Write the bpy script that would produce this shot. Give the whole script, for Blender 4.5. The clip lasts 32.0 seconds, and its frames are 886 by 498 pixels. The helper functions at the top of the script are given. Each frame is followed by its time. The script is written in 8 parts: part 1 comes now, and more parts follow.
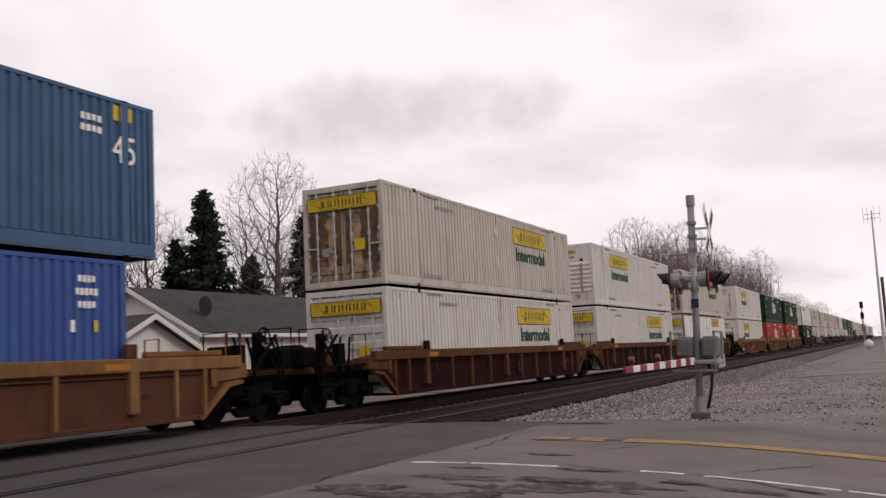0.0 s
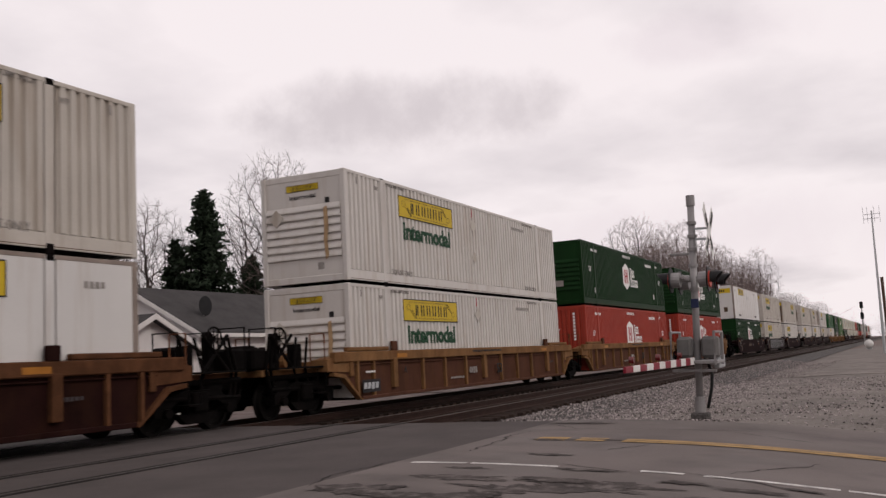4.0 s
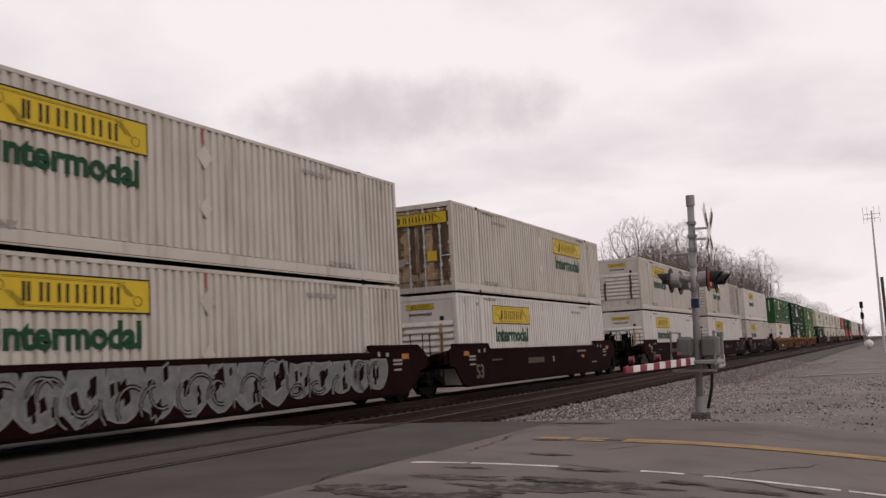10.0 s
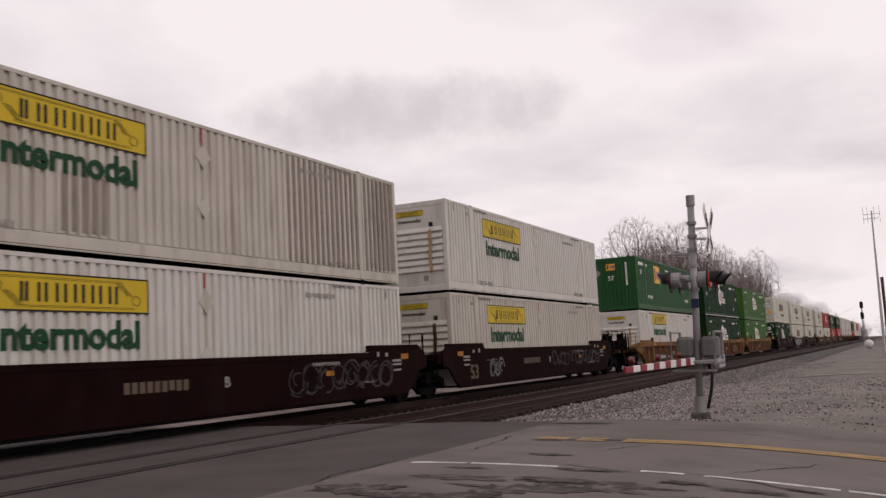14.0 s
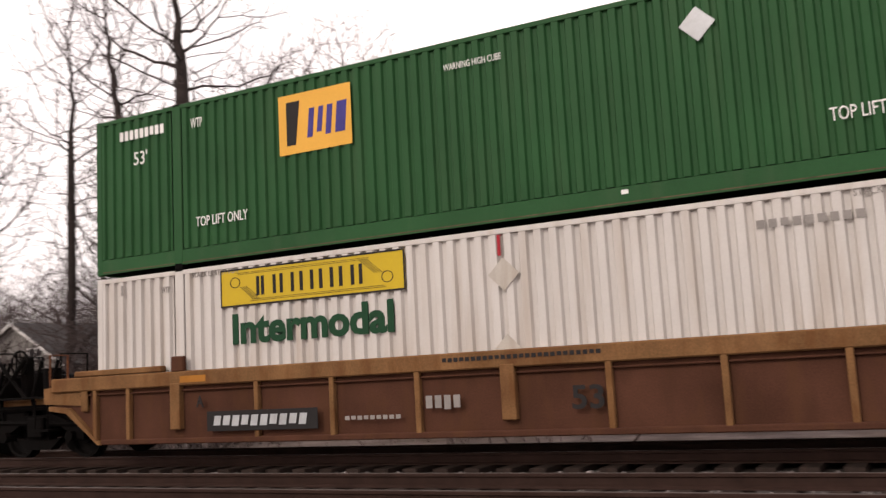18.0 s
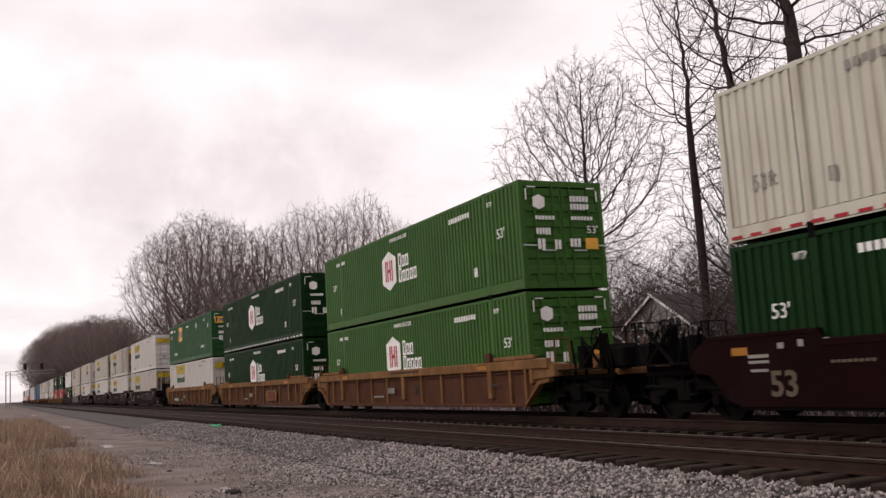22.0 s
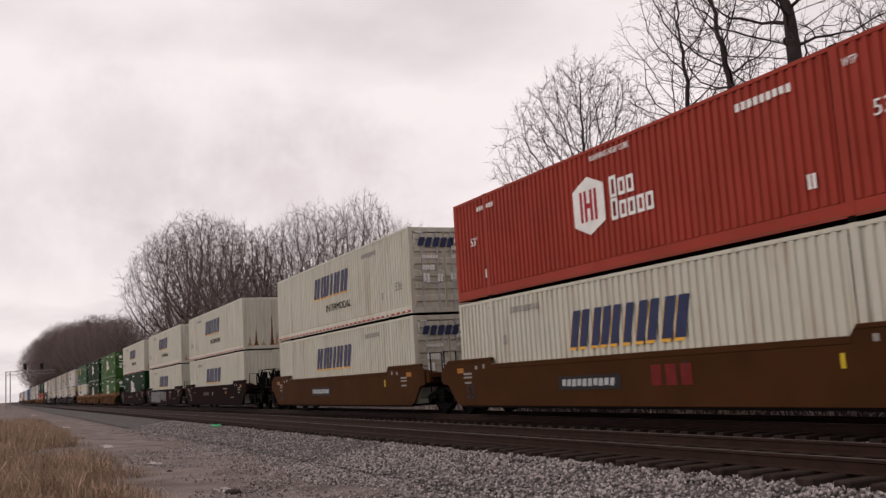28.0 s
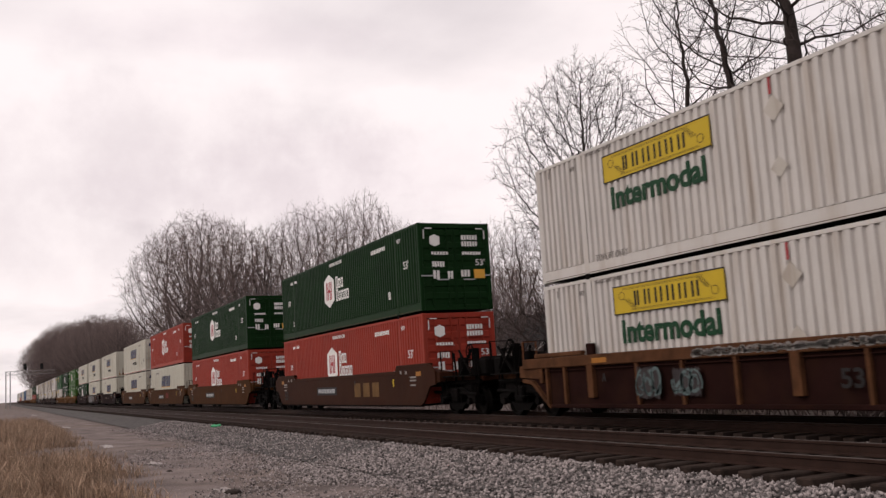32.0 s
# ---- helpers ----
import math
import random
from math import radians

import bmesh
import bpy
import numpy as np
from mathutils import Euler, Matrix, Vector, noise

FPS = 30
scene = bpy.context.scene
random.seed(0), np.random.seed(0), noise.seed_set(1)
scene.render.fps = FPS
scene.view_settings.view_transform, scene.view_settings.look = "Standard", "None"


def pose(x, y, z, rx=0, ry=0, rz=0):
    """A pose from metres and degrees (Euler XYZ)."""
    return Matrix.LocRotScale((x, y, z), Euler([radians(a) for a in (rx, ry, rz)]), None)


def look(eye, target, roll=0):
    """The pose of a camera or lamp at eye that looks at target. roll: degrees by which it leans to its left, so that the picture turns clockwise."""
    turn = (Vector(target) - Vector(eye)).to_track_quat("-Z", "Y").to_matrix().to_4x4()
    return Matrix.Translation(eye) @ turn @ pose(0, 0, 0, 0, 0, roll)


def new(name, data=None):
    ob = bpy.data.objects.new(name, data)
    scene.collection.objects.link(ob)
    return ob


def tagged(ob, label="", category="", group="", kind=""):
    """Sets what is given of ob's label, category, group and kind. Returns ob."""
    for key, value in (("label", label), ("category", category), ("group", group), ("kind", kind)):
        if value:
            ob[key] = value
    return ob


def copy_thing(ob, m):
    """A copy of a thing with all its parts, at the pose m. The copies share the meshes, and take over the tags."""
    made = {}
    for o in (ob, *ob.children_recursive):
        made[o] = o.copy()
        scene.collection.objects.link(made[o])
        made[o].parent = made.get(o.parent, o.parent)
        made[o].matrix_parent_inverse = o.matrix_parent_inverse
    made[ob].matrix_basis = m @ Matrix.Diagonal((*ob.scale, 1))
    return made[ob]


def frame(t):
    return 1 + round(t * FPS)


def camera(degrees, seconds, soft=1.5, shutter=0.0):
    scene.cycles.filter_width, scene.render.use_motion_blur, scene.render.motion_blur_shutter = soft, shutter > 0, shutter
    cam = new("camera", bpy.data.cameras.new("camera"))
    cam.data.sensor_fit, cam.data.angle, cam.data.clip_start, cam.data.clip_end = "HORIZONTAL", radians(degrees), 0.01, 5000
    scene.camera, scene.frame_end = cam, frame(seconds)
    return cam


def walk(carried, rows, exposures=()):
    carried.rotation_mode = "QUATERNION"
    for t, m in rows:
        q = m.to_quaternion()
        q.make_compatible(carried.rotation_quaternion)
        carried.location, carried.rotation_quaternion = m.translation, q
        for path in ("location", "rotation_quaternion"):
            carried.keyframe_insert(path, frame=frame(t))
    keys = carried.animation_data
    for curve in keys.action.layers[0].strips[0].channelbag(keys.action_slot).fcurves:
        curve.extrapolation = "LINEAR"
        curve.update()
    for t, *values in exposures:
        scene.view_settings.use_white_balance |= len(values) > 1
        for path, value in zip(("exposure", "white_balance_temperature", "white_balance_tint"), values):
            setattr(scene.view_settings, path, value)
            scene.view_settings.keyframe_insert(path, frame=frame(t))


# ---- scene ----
# camera: on a stand beside the crossing; it turns once from up the line to down the line
EYE = Vector((0.0, 0.0, 1.19))


def aim(azimuth, pitch, roll):
    a, b = radians(azimuth), radians(pitch)
    way = Vector((math.cos(b) * math.cos(a), math.cos(b) * math.sin(a), math.sin(b)))
    return look(EYE, EYE + 10 * way, roll)


PATH = [(0.0, 25.31, 6.62, -3.03), (7.0, 25.31, 6.62, -3.03), (13.7, 25.31, 6.62, -3.03), (14.5, 25.37, 6.62, -3.03),
        (15.2, 26.8, 6.64, -3.03), (15.9, 33.2, 6.67, -3.0), (16.5, 48.5, 6.75, -3.0),
        (16.8, 59.25, 7.02, -2.8), (17.1, 71.0, 7.3, -2.75), (17.5, 90.4, 7.38, -3.05), (17.9, 112.1, 7.5, -3.2),
        (18.4, 134.3, 7.64, -3.1), (18.8, 145.0, 7.64, -3.35), (19.0, 148.55, 7.64, -3.3), (19.5, 153.3, 7.62, -3.3),
        (20.0, 154.5, 7.63, -3.4), (20.5, 154.41, 7.67, -3.44), (26.0, 154.41, 7.67, -3.44), (32.0, 154.41, 7.67, -3.44)]
cam = camera(50.47, 32.0, soft=1.4, shutter=0.12)
walk(cam, [(t, aim(a, b, c)) for t, a, b, c in PATH], exposures=[(0.0, -0.1, 6600, 12), (0.8, -0.22, 6600, 12), (4.2, -0.24, 6600, 12), (6.0, -0.04, 6600, 12), (7.0, 0.06, 6600, 12), (8.0, -0.1, 6600, 12), (9.2, -0.22, 6600, 12), (14.5, -0.24, 6600, 12), (16.6, 0.1, 6950, 14), (17.2, 0.4, 6950, 13), (17.8, 0.58, 6950, 13), (18.4, 0.48, 6900, 13), (19.3, -0.02, 6700, 12), (22.2, 0.0, 6700, 12), (23.6, -0.16, 6700, 12), (25.0, -0.26, 6700, 12), (28.0, -0.22, 6700, 12), (29.6, -0.1, 6700, 12), (32.0, -0.08, 6700, 12)])

# overcast winter sky and a weak, wide sun
SUN_AZ, SUN_EL = 255.0, 34.0
world = bpy.data.worlds.new("overcast_sky")
scene.world = world
world.use_nodes = True
wt = world.node_tree
wt.nodes.clear()


def wnode(kind, **sets):
    n = wt.nodes.new(kind)
    for k, v in sets.items():
        n.inputs[k].default_value = v
    return n


w_out = wnode("ShaderNodeOutputWorld")
w_bg = wnode("ShaderNodeBackground")
w_bg.inputs["Strength"].default_value = 1.0
w_sky = wnode("ShaderNodeTexSky")
w_sky.sky_type = "NISHITA"
w_sky.sun_disc = False
w_sky.sun_elevation, w_sky.sun_rotation = radians(SUN_EL), radians(90 - SUN_AZ)
w_sky.air_density, w_sky.dust_density = 1.0, 3.0
w_dim = wnode("ShaderNodeVectorMath")
w_dim.operation = "SCALE"
w_dim.inputs["Scale"].default_value = 0.09
w_tc = wnode("ShaderNodeTexCoord")
w_sep = wnode("ShaderNodeSeparateXYZ")
w_abs = wnode("ShaderNodeMath")
w_abs.operation = "ABSOLUTE"
w_add = wnode("ShaderNodeMath")
w_add.operation, w_add.inputs[1].default_value = "ADD", 0.16
w_div = wnode("ShaderNodeVectorMath")
w_div.operation = "DIVIDE"
w_com = wnode("ShaderNodeCombineXYZ")
w_map = wnode("ShaderNodeMapping")
w_map.inputs["Location"].default_value = (2.1, 9.4, 0.0)
w_n1 = wnode("ShaderNodeTexNoise", Scale=1.05, Detail=7.0, Roughness=0.5)
w_ramp = wnode("ShaderNodeValToRGB")
w_ramp.color_ramp.elements[0].position, w_ramp.color_ramp.elements[0].color = 0.32, (0.82, 0.76, 0.79, 1)
w_ramp.color_ramp.elements[1].position, w_ramp.color_ramp.elements[1].color = 0.55, (1.15, 1.07, 1.085, 1)
w_mix = wnode("ShaderNodeMixRGB")
w_mix.inputs["Fac"].default_value = 0.93
ln = wt.links.new
ln(w_tc.outputs["Generated"], w_sep.inputs[0])
ln(w_sep.outputs["Z"], w_abs.inputs[0])
ln(w_abs.outputs[0], w_add.inputs[0])
for k in range(3):
    ln(w_add.outputs[0], w_com.inputs[k])
ln(w_tc.outputs["Generated"], w_div.inputs[0])
ln(w_com.outputs[0], w_div.inputs[1])
ln(w_div.outputs[0], w_map.inputs["Vector"])
ln(w_map.outputs[0], w_n1.inputs["Vector"])
ln(w_n1.outputs["Fac"], w_ramp.inputs["Fac"])
ln(w_sky.outputs[0], w_dim.inputs[0])
ln(w_dim.outputs[0], w_mix.inputs["Color1"])
w_n2 = wnode("ShaderNodeTexNoise", Scale=9.0, Detail=6.0, Roughness=0.6)
ln(w_tc.outputs["Generated"], w_n2.inputs["Vector"])
clouds = w_ramp.outputs["Color"]
# darker grey banks of cloud: direction, half width, half height, shade
for way, wide, high, shade in (((0.8561, 0.4485, 0.2568), 0.2, 0.044, 0.72), ((0.9428, 0.1307, 0.3067), 0.1, 0.03, 0.92), ((0.9808, 0.1655, 0.1032), 0.3, 0.05, 0.93), ((-0.9760, 0.0674, 0.2070), 0.36, 0.12, 0.84), ((-0.9138, 0.1971, 0.3552), 0.2, 0.03, 0.93), ((-0.9307, 0.3027, 0.2052), 0.3, 0.06, 0.93)):
    way = Vector(way)
    across = way.cross(Vector((0, 0, 1))).normalized()
    up = across.cross(way)
    total = None
    for axis, half in ((across, wide), (up, high)):
        dot = wnode("ShaderNodeVectorMath")
        dot.operation = "DOT_PRODUCT"
        dot.inputs[1].default_value = axis / half
        ln(w_tc.outputs["Generated"], dot.inputs[0])
        sq = wnode("ShaderNodeMath")
        sq.operation, sq.inputs[1].default_value = "POWER", 2.0
        w_pos = wnode("ShaderNodeMath")
        w_pos.operation = "ABSOLUTE"
        ln(dot.outputs["Value"], w_pos.inputs[0])
        ln(w_pos.outputs[0], sq.inputs[0])
        if total is None:
            total = sq.outputs[0]
        else:
            both = wnode("ShaderNodeMath")
            both.operation = "ADD"
            ln(total, both.inputs[0])
            ln(sq.outputs[0], both.inputs[1])
            total = both.outputs[0]
    front = wnode("ShaderNodeVectorMath")
    front.operation = "DOT_PRODUCT"
    front.inputs[1].default_value = way
    ln(w_tc.outputs["Generated"], front.inputs[0])
    side = wnode("ShaderNodeMath")
    side.operation, side.inputs[1].default_value = "GREATER_THAN", 0.0
    ln(front.outputs["Value"], side.inputs[0])
    ragged = wnode("ShaderNodeMath")
    ragged.operation, ragged.inputs[1].default_value = "MULTIPLY_ADD", 3.2
    ln(w_n2.outputs["Fac"], ragged.inputs[0])
    ln(total, ragged.inputs[2])
    soft = wnode("ShaderNodeMapRange")
    soft.interpolation_type = "SMOOTHSTEP"
    soft.inputs["From Min"].default_value, soft.inputs["From Max"].default_value = 2.9, 1.3
    ln(ragged.outputs[0], soft.inputs["Value"])
    gate = wnode("ShaderNodeMath")
    gate.operation = "MULTIPLY"
    ln(soft.outputs[0], gate.inputs[0])
    ln(side.outputs[0], gate.inputs[1])
    bank = wnode("ShaderNodeMixRGB")
    bank.blend_type = "MULTIPLY"
    bank.inputs["Color2"].default_value = (shade, shade * 0.985, shade * 1.0, 1)
    ln(gate.outputs[0], bank.inputs["Fac"])
    ln(clouds, bank.inputs["Color1"])
    clouds = bank.outputs[0]
ln(clouds, w_mix.inputs["Color2"])
ln(w_mix.outputs[0], w_bg.inputs["Color"])
ln(w_bg.outputs[0], w_out.inputs["Surface"])

sun = new("sun", bpy.data.lights.new("sun", "SUN"))
sun.data.energy, sun.data.angle, sun.data.color = 0.8, radians(14), (1.0, 0.95, 0.88)
sun.matrix_world = look((0, 0, 60), (-40 * math.cos(radians(SUN_AZ)), -40 * math.sin(radians(SUN_AZ)), 60 - 40 * math.tan(radians(SUN_EL))))


# ---- materials ----
def material(name, col, rough=0.6, metal=0.0, var=0.12, scale=3.0, bump=0.0, grime=0.0, grime_col=(0.05, 0.035, 0.025), streak=(1, 1, 1), fine=40.0, spec=0.15, flow=None, island=0.0):
    """Base colour with broad and fine variation, grime patches (streaked by the stretch) and a fine relief."""
    m = bpy.data.materials.new(name)
    m.use_nodes = True
    nt = m.node_tree
    bs = nt.nodes["Principled BSDF"]
    bs.inputs["Metallic"].default_value = metal
    bs.inputs["Specular IOR Level"].default_value = spec
    tc = nt.nodes.new("ShaderNodeTexCoord")
    info = nt.nodes.new("ShaderNodeObjectInfo")
    off = nt.nodes.new("ShaderNodeVectorMath")
    off.operation = "MULTIPLY_ADD"
    off.inputs[1].default_value = (1, 1, 1)
    rnd = nt.nodes.new("ShaderNodeMath")
    rnd.operation, rnd.inputs[1].default_value = "MULTIPLY", 37.0
    link = nt.links.new
    link(info.outputs["Random"], rnd.inputs[0])
    link(tc.outputs["Object"], off.inputs[0])
    link(rnd.outputs[0], off.inputs[2])

    def noise(s, detail, stretch=(1, 1, 1)):
        mp = nt.nodes.new("ShaderNodeMapping")
        mp.inputs["Scale"].default_value = stretch
        n = nt.nodes.new("ShaderNodeTexNoise")
        n.inputs["Scale"].default_value, n.inputs["Detail"].default_value = s, detail
        link(off.outputs[0], mp.inputs[0])
        link(mp.outputs[0], n.inputs["Vector"])
        return n.outputs["Fac"]

    def ramp(fac, lo, hi, a, b):
        r = nt.nodes.new("ShaderNodeMapRange")
        r.inputs["From Min"].default_value, r.inputs["From Max"].default_value = lo, hi
        r.inputs["To Min"].default_value, r.inputs["To Max"].default_value = a, b
        link(fac, r.inputs["Value"])
        return r.outputs[0]

    broad, small = noise(scale, 4), noise(fine, 3)
    hsv = nt.nodes.new("ShaderNodeHueSaturation")
    hsv.inputs["Color"].default_value = (*col, 1)
    add = nt.nodes.new("ShaderNodeMath")
    add.operation = "ADD"
    link(ramp(broad, 0.3, 0.7, 1 - var, 1 + var), add.inputs[0])
    link(ramp(small, 0.3, 0.7, -var * 0.6, var * 0.6), add.inputs[1])
    link(add.outputs[0], hsv.inputs["Value"])
    colour = hsv.outputs[0]
    if island:  # each loose piece its own shade
        geo = nt.nodes.new("ShaderNodeNewGeometry")
        tone = nt.nodes.new("ShaderNodeHueSaturation")
        link(ramp(geo.outputs["Random Per Island"], 0.0, 1.0, 1 - island, 1 + island * 1.2), tone.inputs["Value"])
        link(colour, tone.inputs["Color"])
        colour = tone.outputs[0]
    if grime > 0:
        mix = nt.nodes.new("ShaderNodeMixRGB")
        mix.inputs["Color2"].default_value = (*grime_col, 1)
        link(ramp(noise(2.2, 6, streak), 0.5, 0.78, 0.0, grime), mix.inputs["Fac"])
        link(colour, mix.inputs["Color1"])
        colour = mix.outputs[0]
    if flow:
        mix2 = nt.nodes.new("ShaderNodeMixRGB")
        mix2.inputs["Color2"].default_value = (*flow[0], 1)
        link(ramp(noise(flow[1], 5, flow[3] if len(flow) > 3 else (1, 1, 1)), 0.5, 0.66, 0.0, flow[2]), mix2.inputs["Fac"])
        link(colour, mix2.inputs["Color1"])
        colour = mix2.outputs[0]
    link(colour, bs.inputs["Base Color"])
    link(ramp(small, 0.2, 0.8, rough - 0.08, min(1, rough + 0.12)), bs.inputs["Roughness"])
    if bump:
        b = nt.nodes.new("ShaderNodeBump")
        b.inputs["Strength"].default_value, b.inputs["Distance"].default_value = 0.6, bump
        link(small, b.inputs["Height"])
        link(b.outputs[0], bs.inputs["Normal"])
    return m


ST = (1.6, 1.6, 0.16)  # grime runs down
M_WHITE = material("white_container_paint", (0.515, 0.485, 0.457), 0.5, var=0.05, scale=0.9, grime=0.6, grime_col=(0.33, 0.26, 0.2), streak=ST, spec=0.3)
M_WHITE2 = material("aged_white_paint", (0.435, 0.398, 0.354), 0.55, var=0.07, scale=0.8, grime=0.7, grime_col=(0.24, 0.18, 0.13), streak=ST, spec=0.3)
M_PLATE = material("white_plate_paint", (0.54, 0.522, 0.504), 0.4, var=0.04, scale=0.7, grime=0.5, grime_col=(0.36, 0.3, 0.25), streak=ST, spec=0.3)
M_SWIFT = material("cream_container_paint", (0.484, 0.4664, 0.3916), 0.5, var=0.05, scale=0.8, grime=0.6, grime_col=(0.28, 0.2, 0.12), streak=ST, spec=0.3)
M_GREEN = material("dark_green_paint", (0.0055, 0.025, 0.0065), 0.5, var=0.15, scale=0.8, grime=0.25, grime_col=(0.015, 0.036, 0.014), streak=ST, spec=0.06)
M_EGREEN = material("bottle_green_paint", (0.017, 0.070, 0.023), 0.5, var=0.12, scale=0.8, grime=0.25, grime_col=(0.06, 0.10, 0.05), streak=ST, spec=0.12)
M_LGREEN = material("leaf_green_paint", (0.036, 0.098, 0.018), 0.5, var=0.12, scale=0.8, grime=0.25, grime_col=(0.07, 0.12, 0.05), streak=ST, spec=0.12)
M_RED = material("faded_red_paint", (0.275, 0.036, 0.022), 0.55, var=0.10, scale=0.8, grime=0.35, grime_col=(0.23, 0.055, 0.04), streak=ST, spec=0.12)
M_BLUE = material("weathered_blue_paint", (0.035, 0.085, 0.17), 0.5, var=0.15, scale=0.8, grime=0.4, grime_col=(0.04, 0.07, 0.10), streak=ST, spec=0.3)
M_NAVY = material("royal_blue_paint", (0.03, 0.07, 0.24), 0.5, var=0.13, scale=0.8, grime=0.35, grime_col=(0.04, 0.06, 0.14), streak=ST, spec=0.3)
M_YCAR = material("weathered_yellow_car_paint", (0.165, 0.086, 0.038), 0.75, var=0.25, scale=1.4, bump=0.004, grime=0.75, grime_col=(0.0975, 0.04125, 0.0195), streak=(1.2, 1.2, 0.5), flow=((0.1125, 0.045, 0.0165), 6.0, 0.5, (1, 1, 0.3)), spec=0.05)
M_YSIDE = material("rusty_orange_car_paint", (0.07, 0.03, 0.019), 0.8, var=0.22, scale=1.1, bump=0.004, grime=0.7, grime_col=(0.046, 0.021, 0.0125), streak=(1.2, 1.2, 0.4), flow=((0.082, 0.037, 0.018), 3.5, 0.45, (1, 1, 0.35)), spec=0.05)
M_YOLD = material("dark_rusty_yellow_paint", (0.085, 0.037, 0.018), 0.8, var=0.25, scale=1.4, bump=0.004, grime=0.75, grime_col=(0.03375, 0.0165, 0.009), streak=(1.2, 1.2, 0.5), flow=((0.045, 0.0195, 0.00975), 3.0, 0.6), spec=0.05)
M_YOLDS = material("dark_rusty_side_sheet", (0.0165, 0.0062, 0.0053), 0.85, var=0.3, scale=1.1, bump=0.004, grime=0.6, grime_col=(0.0165, 0.00825, 0.006), streak=(1.2, 1.2, 0.4), flow=((0.026, 0.011, 0.0065), 1.7, 0.5), spec=0.03)
M_MAROON = material("maroon_car_paint", (0.0095, 0.0024, 0.0026), 0.75, var=0.22, scale=1.0, bump=0.002, grime=0.6, grime_col=(0.007, 0.0035, 0.0036), streak=(1.2, 1.2, 0.5), flow=((0.013, 0.0055, 0.0055), 1.6, 0.5, (1, 1, 0.4)), spec=0.03)
M_BROWN = material("brown_orange_car_paint", (0.05, 0.02, 0.0075), 0.7, var=0.16, scale=1.0, bump=0.002, grime=0.55, grime_col=(0.052, 0.022, 0.011), streak=(1.0, 1.0, 0.5), spec=0.03)
M_BOXRED = material("mineral_brown_car_paint", (0.033, 0.01155, 0.00605), 0.65, var=0.16, scale=1.0, bump=0.002, grime=0.5, grime_col=(0.0385, 0.01925, 0.011), streak=(1.0, 1.0, 0.5), spec=0.05)
M_BLACK = material("sooty_steel", (0.0036, 0.003, 0.0028), 0.7, metal=0.1, var=0.3, scale=5, bump=0.003, grime=0.5, grime_col=(0.0085, 0.0055, 0.0048), spec=0.03)
M_TYRE = material("worn_wheel_steel", (0.007, 0.006, 0.0055), 0.6, metal=0.3, var=0.2, scale=6, spec=0.05)
M_STEEL = material("galvanised_steel", (0.42, 0.43, 0.44), 0.5, metal=0.35, var=0.1, scale=6, grime=0.3, grime_col=(0.22, 0.19, 0.17), streak=ST)
M_ALU = material("silver_painted_mast", (0.25, 0.24, 0.24), 0.45, metal=0.3, var=0.12, scale=4, grime=0.45, grime_col=(0.16, 0.14, 0.13), streak=ST)
M_RAIL = material("rusty_rail", (0.035, 0.02, 0.016), 0.6, metal=0.3, var=0.2, scale=4, fine=25, spec=0.05)
M_SHINE = material("rail_running_surface", (0.10, 0.085, 0.08), 0.5, metal=0.4, var=0.1, scale=3)
M_TIE = material("weathered_tie_wood", (0.028, 0.02, 0.017), 0.9, var=0.3, scale=2, bump=0.01, fine=18, grime=0.5, grime_col=(0.07, 0.045, 0.035), streak=(6, 0.7, 6), spec=0.05)
M_STONE = material("ballast_stone", (0.215, 0.188, 0.182), 0.9, var=0.25, scale=9, fine=60, island=0.75)
M_BALLAST = material("ballast_bed", (0.065, 0.06, 0.058), 0.95, var=0.35, scale=3, bump=0.03, fine=26, grime=0.5, grime_col=(0.09, 0.08, 0.075), flow=((0.145, 0.132, 0.128), 22.0, 0.6))
M_LOGO_Y = material("yellow_sign_paint", (0.50, 0.35, 0.022), 0.5, var=0.05, scale=1.5, grime=0.25, grime_col=(0.4, 0.29, 0.05), streak=ST)
M_LOGO_O = material("amber_sign_paint", (0.68, 0.36, 0.06), 0.5, var=0.05, scale=1.5)
M_INK = material("black_lettering", (0.018, 0.016, 0.016), 0.6, var=0.1)
M_GINK = material("green_lettering", (0.008, 0.045, 0.019), 0.55, var=0.08)
M_WINK = material("white_lettering", (0.72, 0.71, 0.69), 0.6, var=0.08, grime=0.25, grime_col=(0.4, 0.38, 0.35))
M_GREYINK = material("faded_grey_lettering", (0.24, 0.22, 0.205), 0.6, var=0.12)
M_CHALK = material("chalky_grey_spray", (0.24, 0.24, 0.24), 0.7, var=0.25, scale=5)
M_DIM = material("dim_grey_spray", (0.04, 0.033, 0.034), 0.7, var=0.3, scale=4)
M_DULL = material("dull_ochre_lettering", (0.105, 0.075, 0.055), 0.7, var=0.15)
M_BINK = material("blue_lettering", (0.026, 0.033, 0.082), 0.5, var=0.1)
M_PINK = material("purple_lettering", (0.05, 0.04, 0.20), 0.5, var=0.1)
M_RINK = material("red_lettering", (0.33, 0.02, 0.03), 0.55, var=0.1)
M_DKRED = material("dull_red_lettering", (0.13, 0.012, 0.012), 0.7, var=0.2)
M_OCHRE = material("faded_ochre_lettering", (0.12, 0.062, 0.02), 0.7, var=0.2)
M_ORANGE = material("orange_label", (0.30, 0.12, 0.018), 0.5, var=0.12)
M_TEAL = material("pale_teal_spray", (0.09, 0.125, 0.125), 0.6, var=0.2)
M_SPRAY = material("grey_spray_paint", (0.13, 0.128, 0.13), 0.6, var=0.25, scale=4)
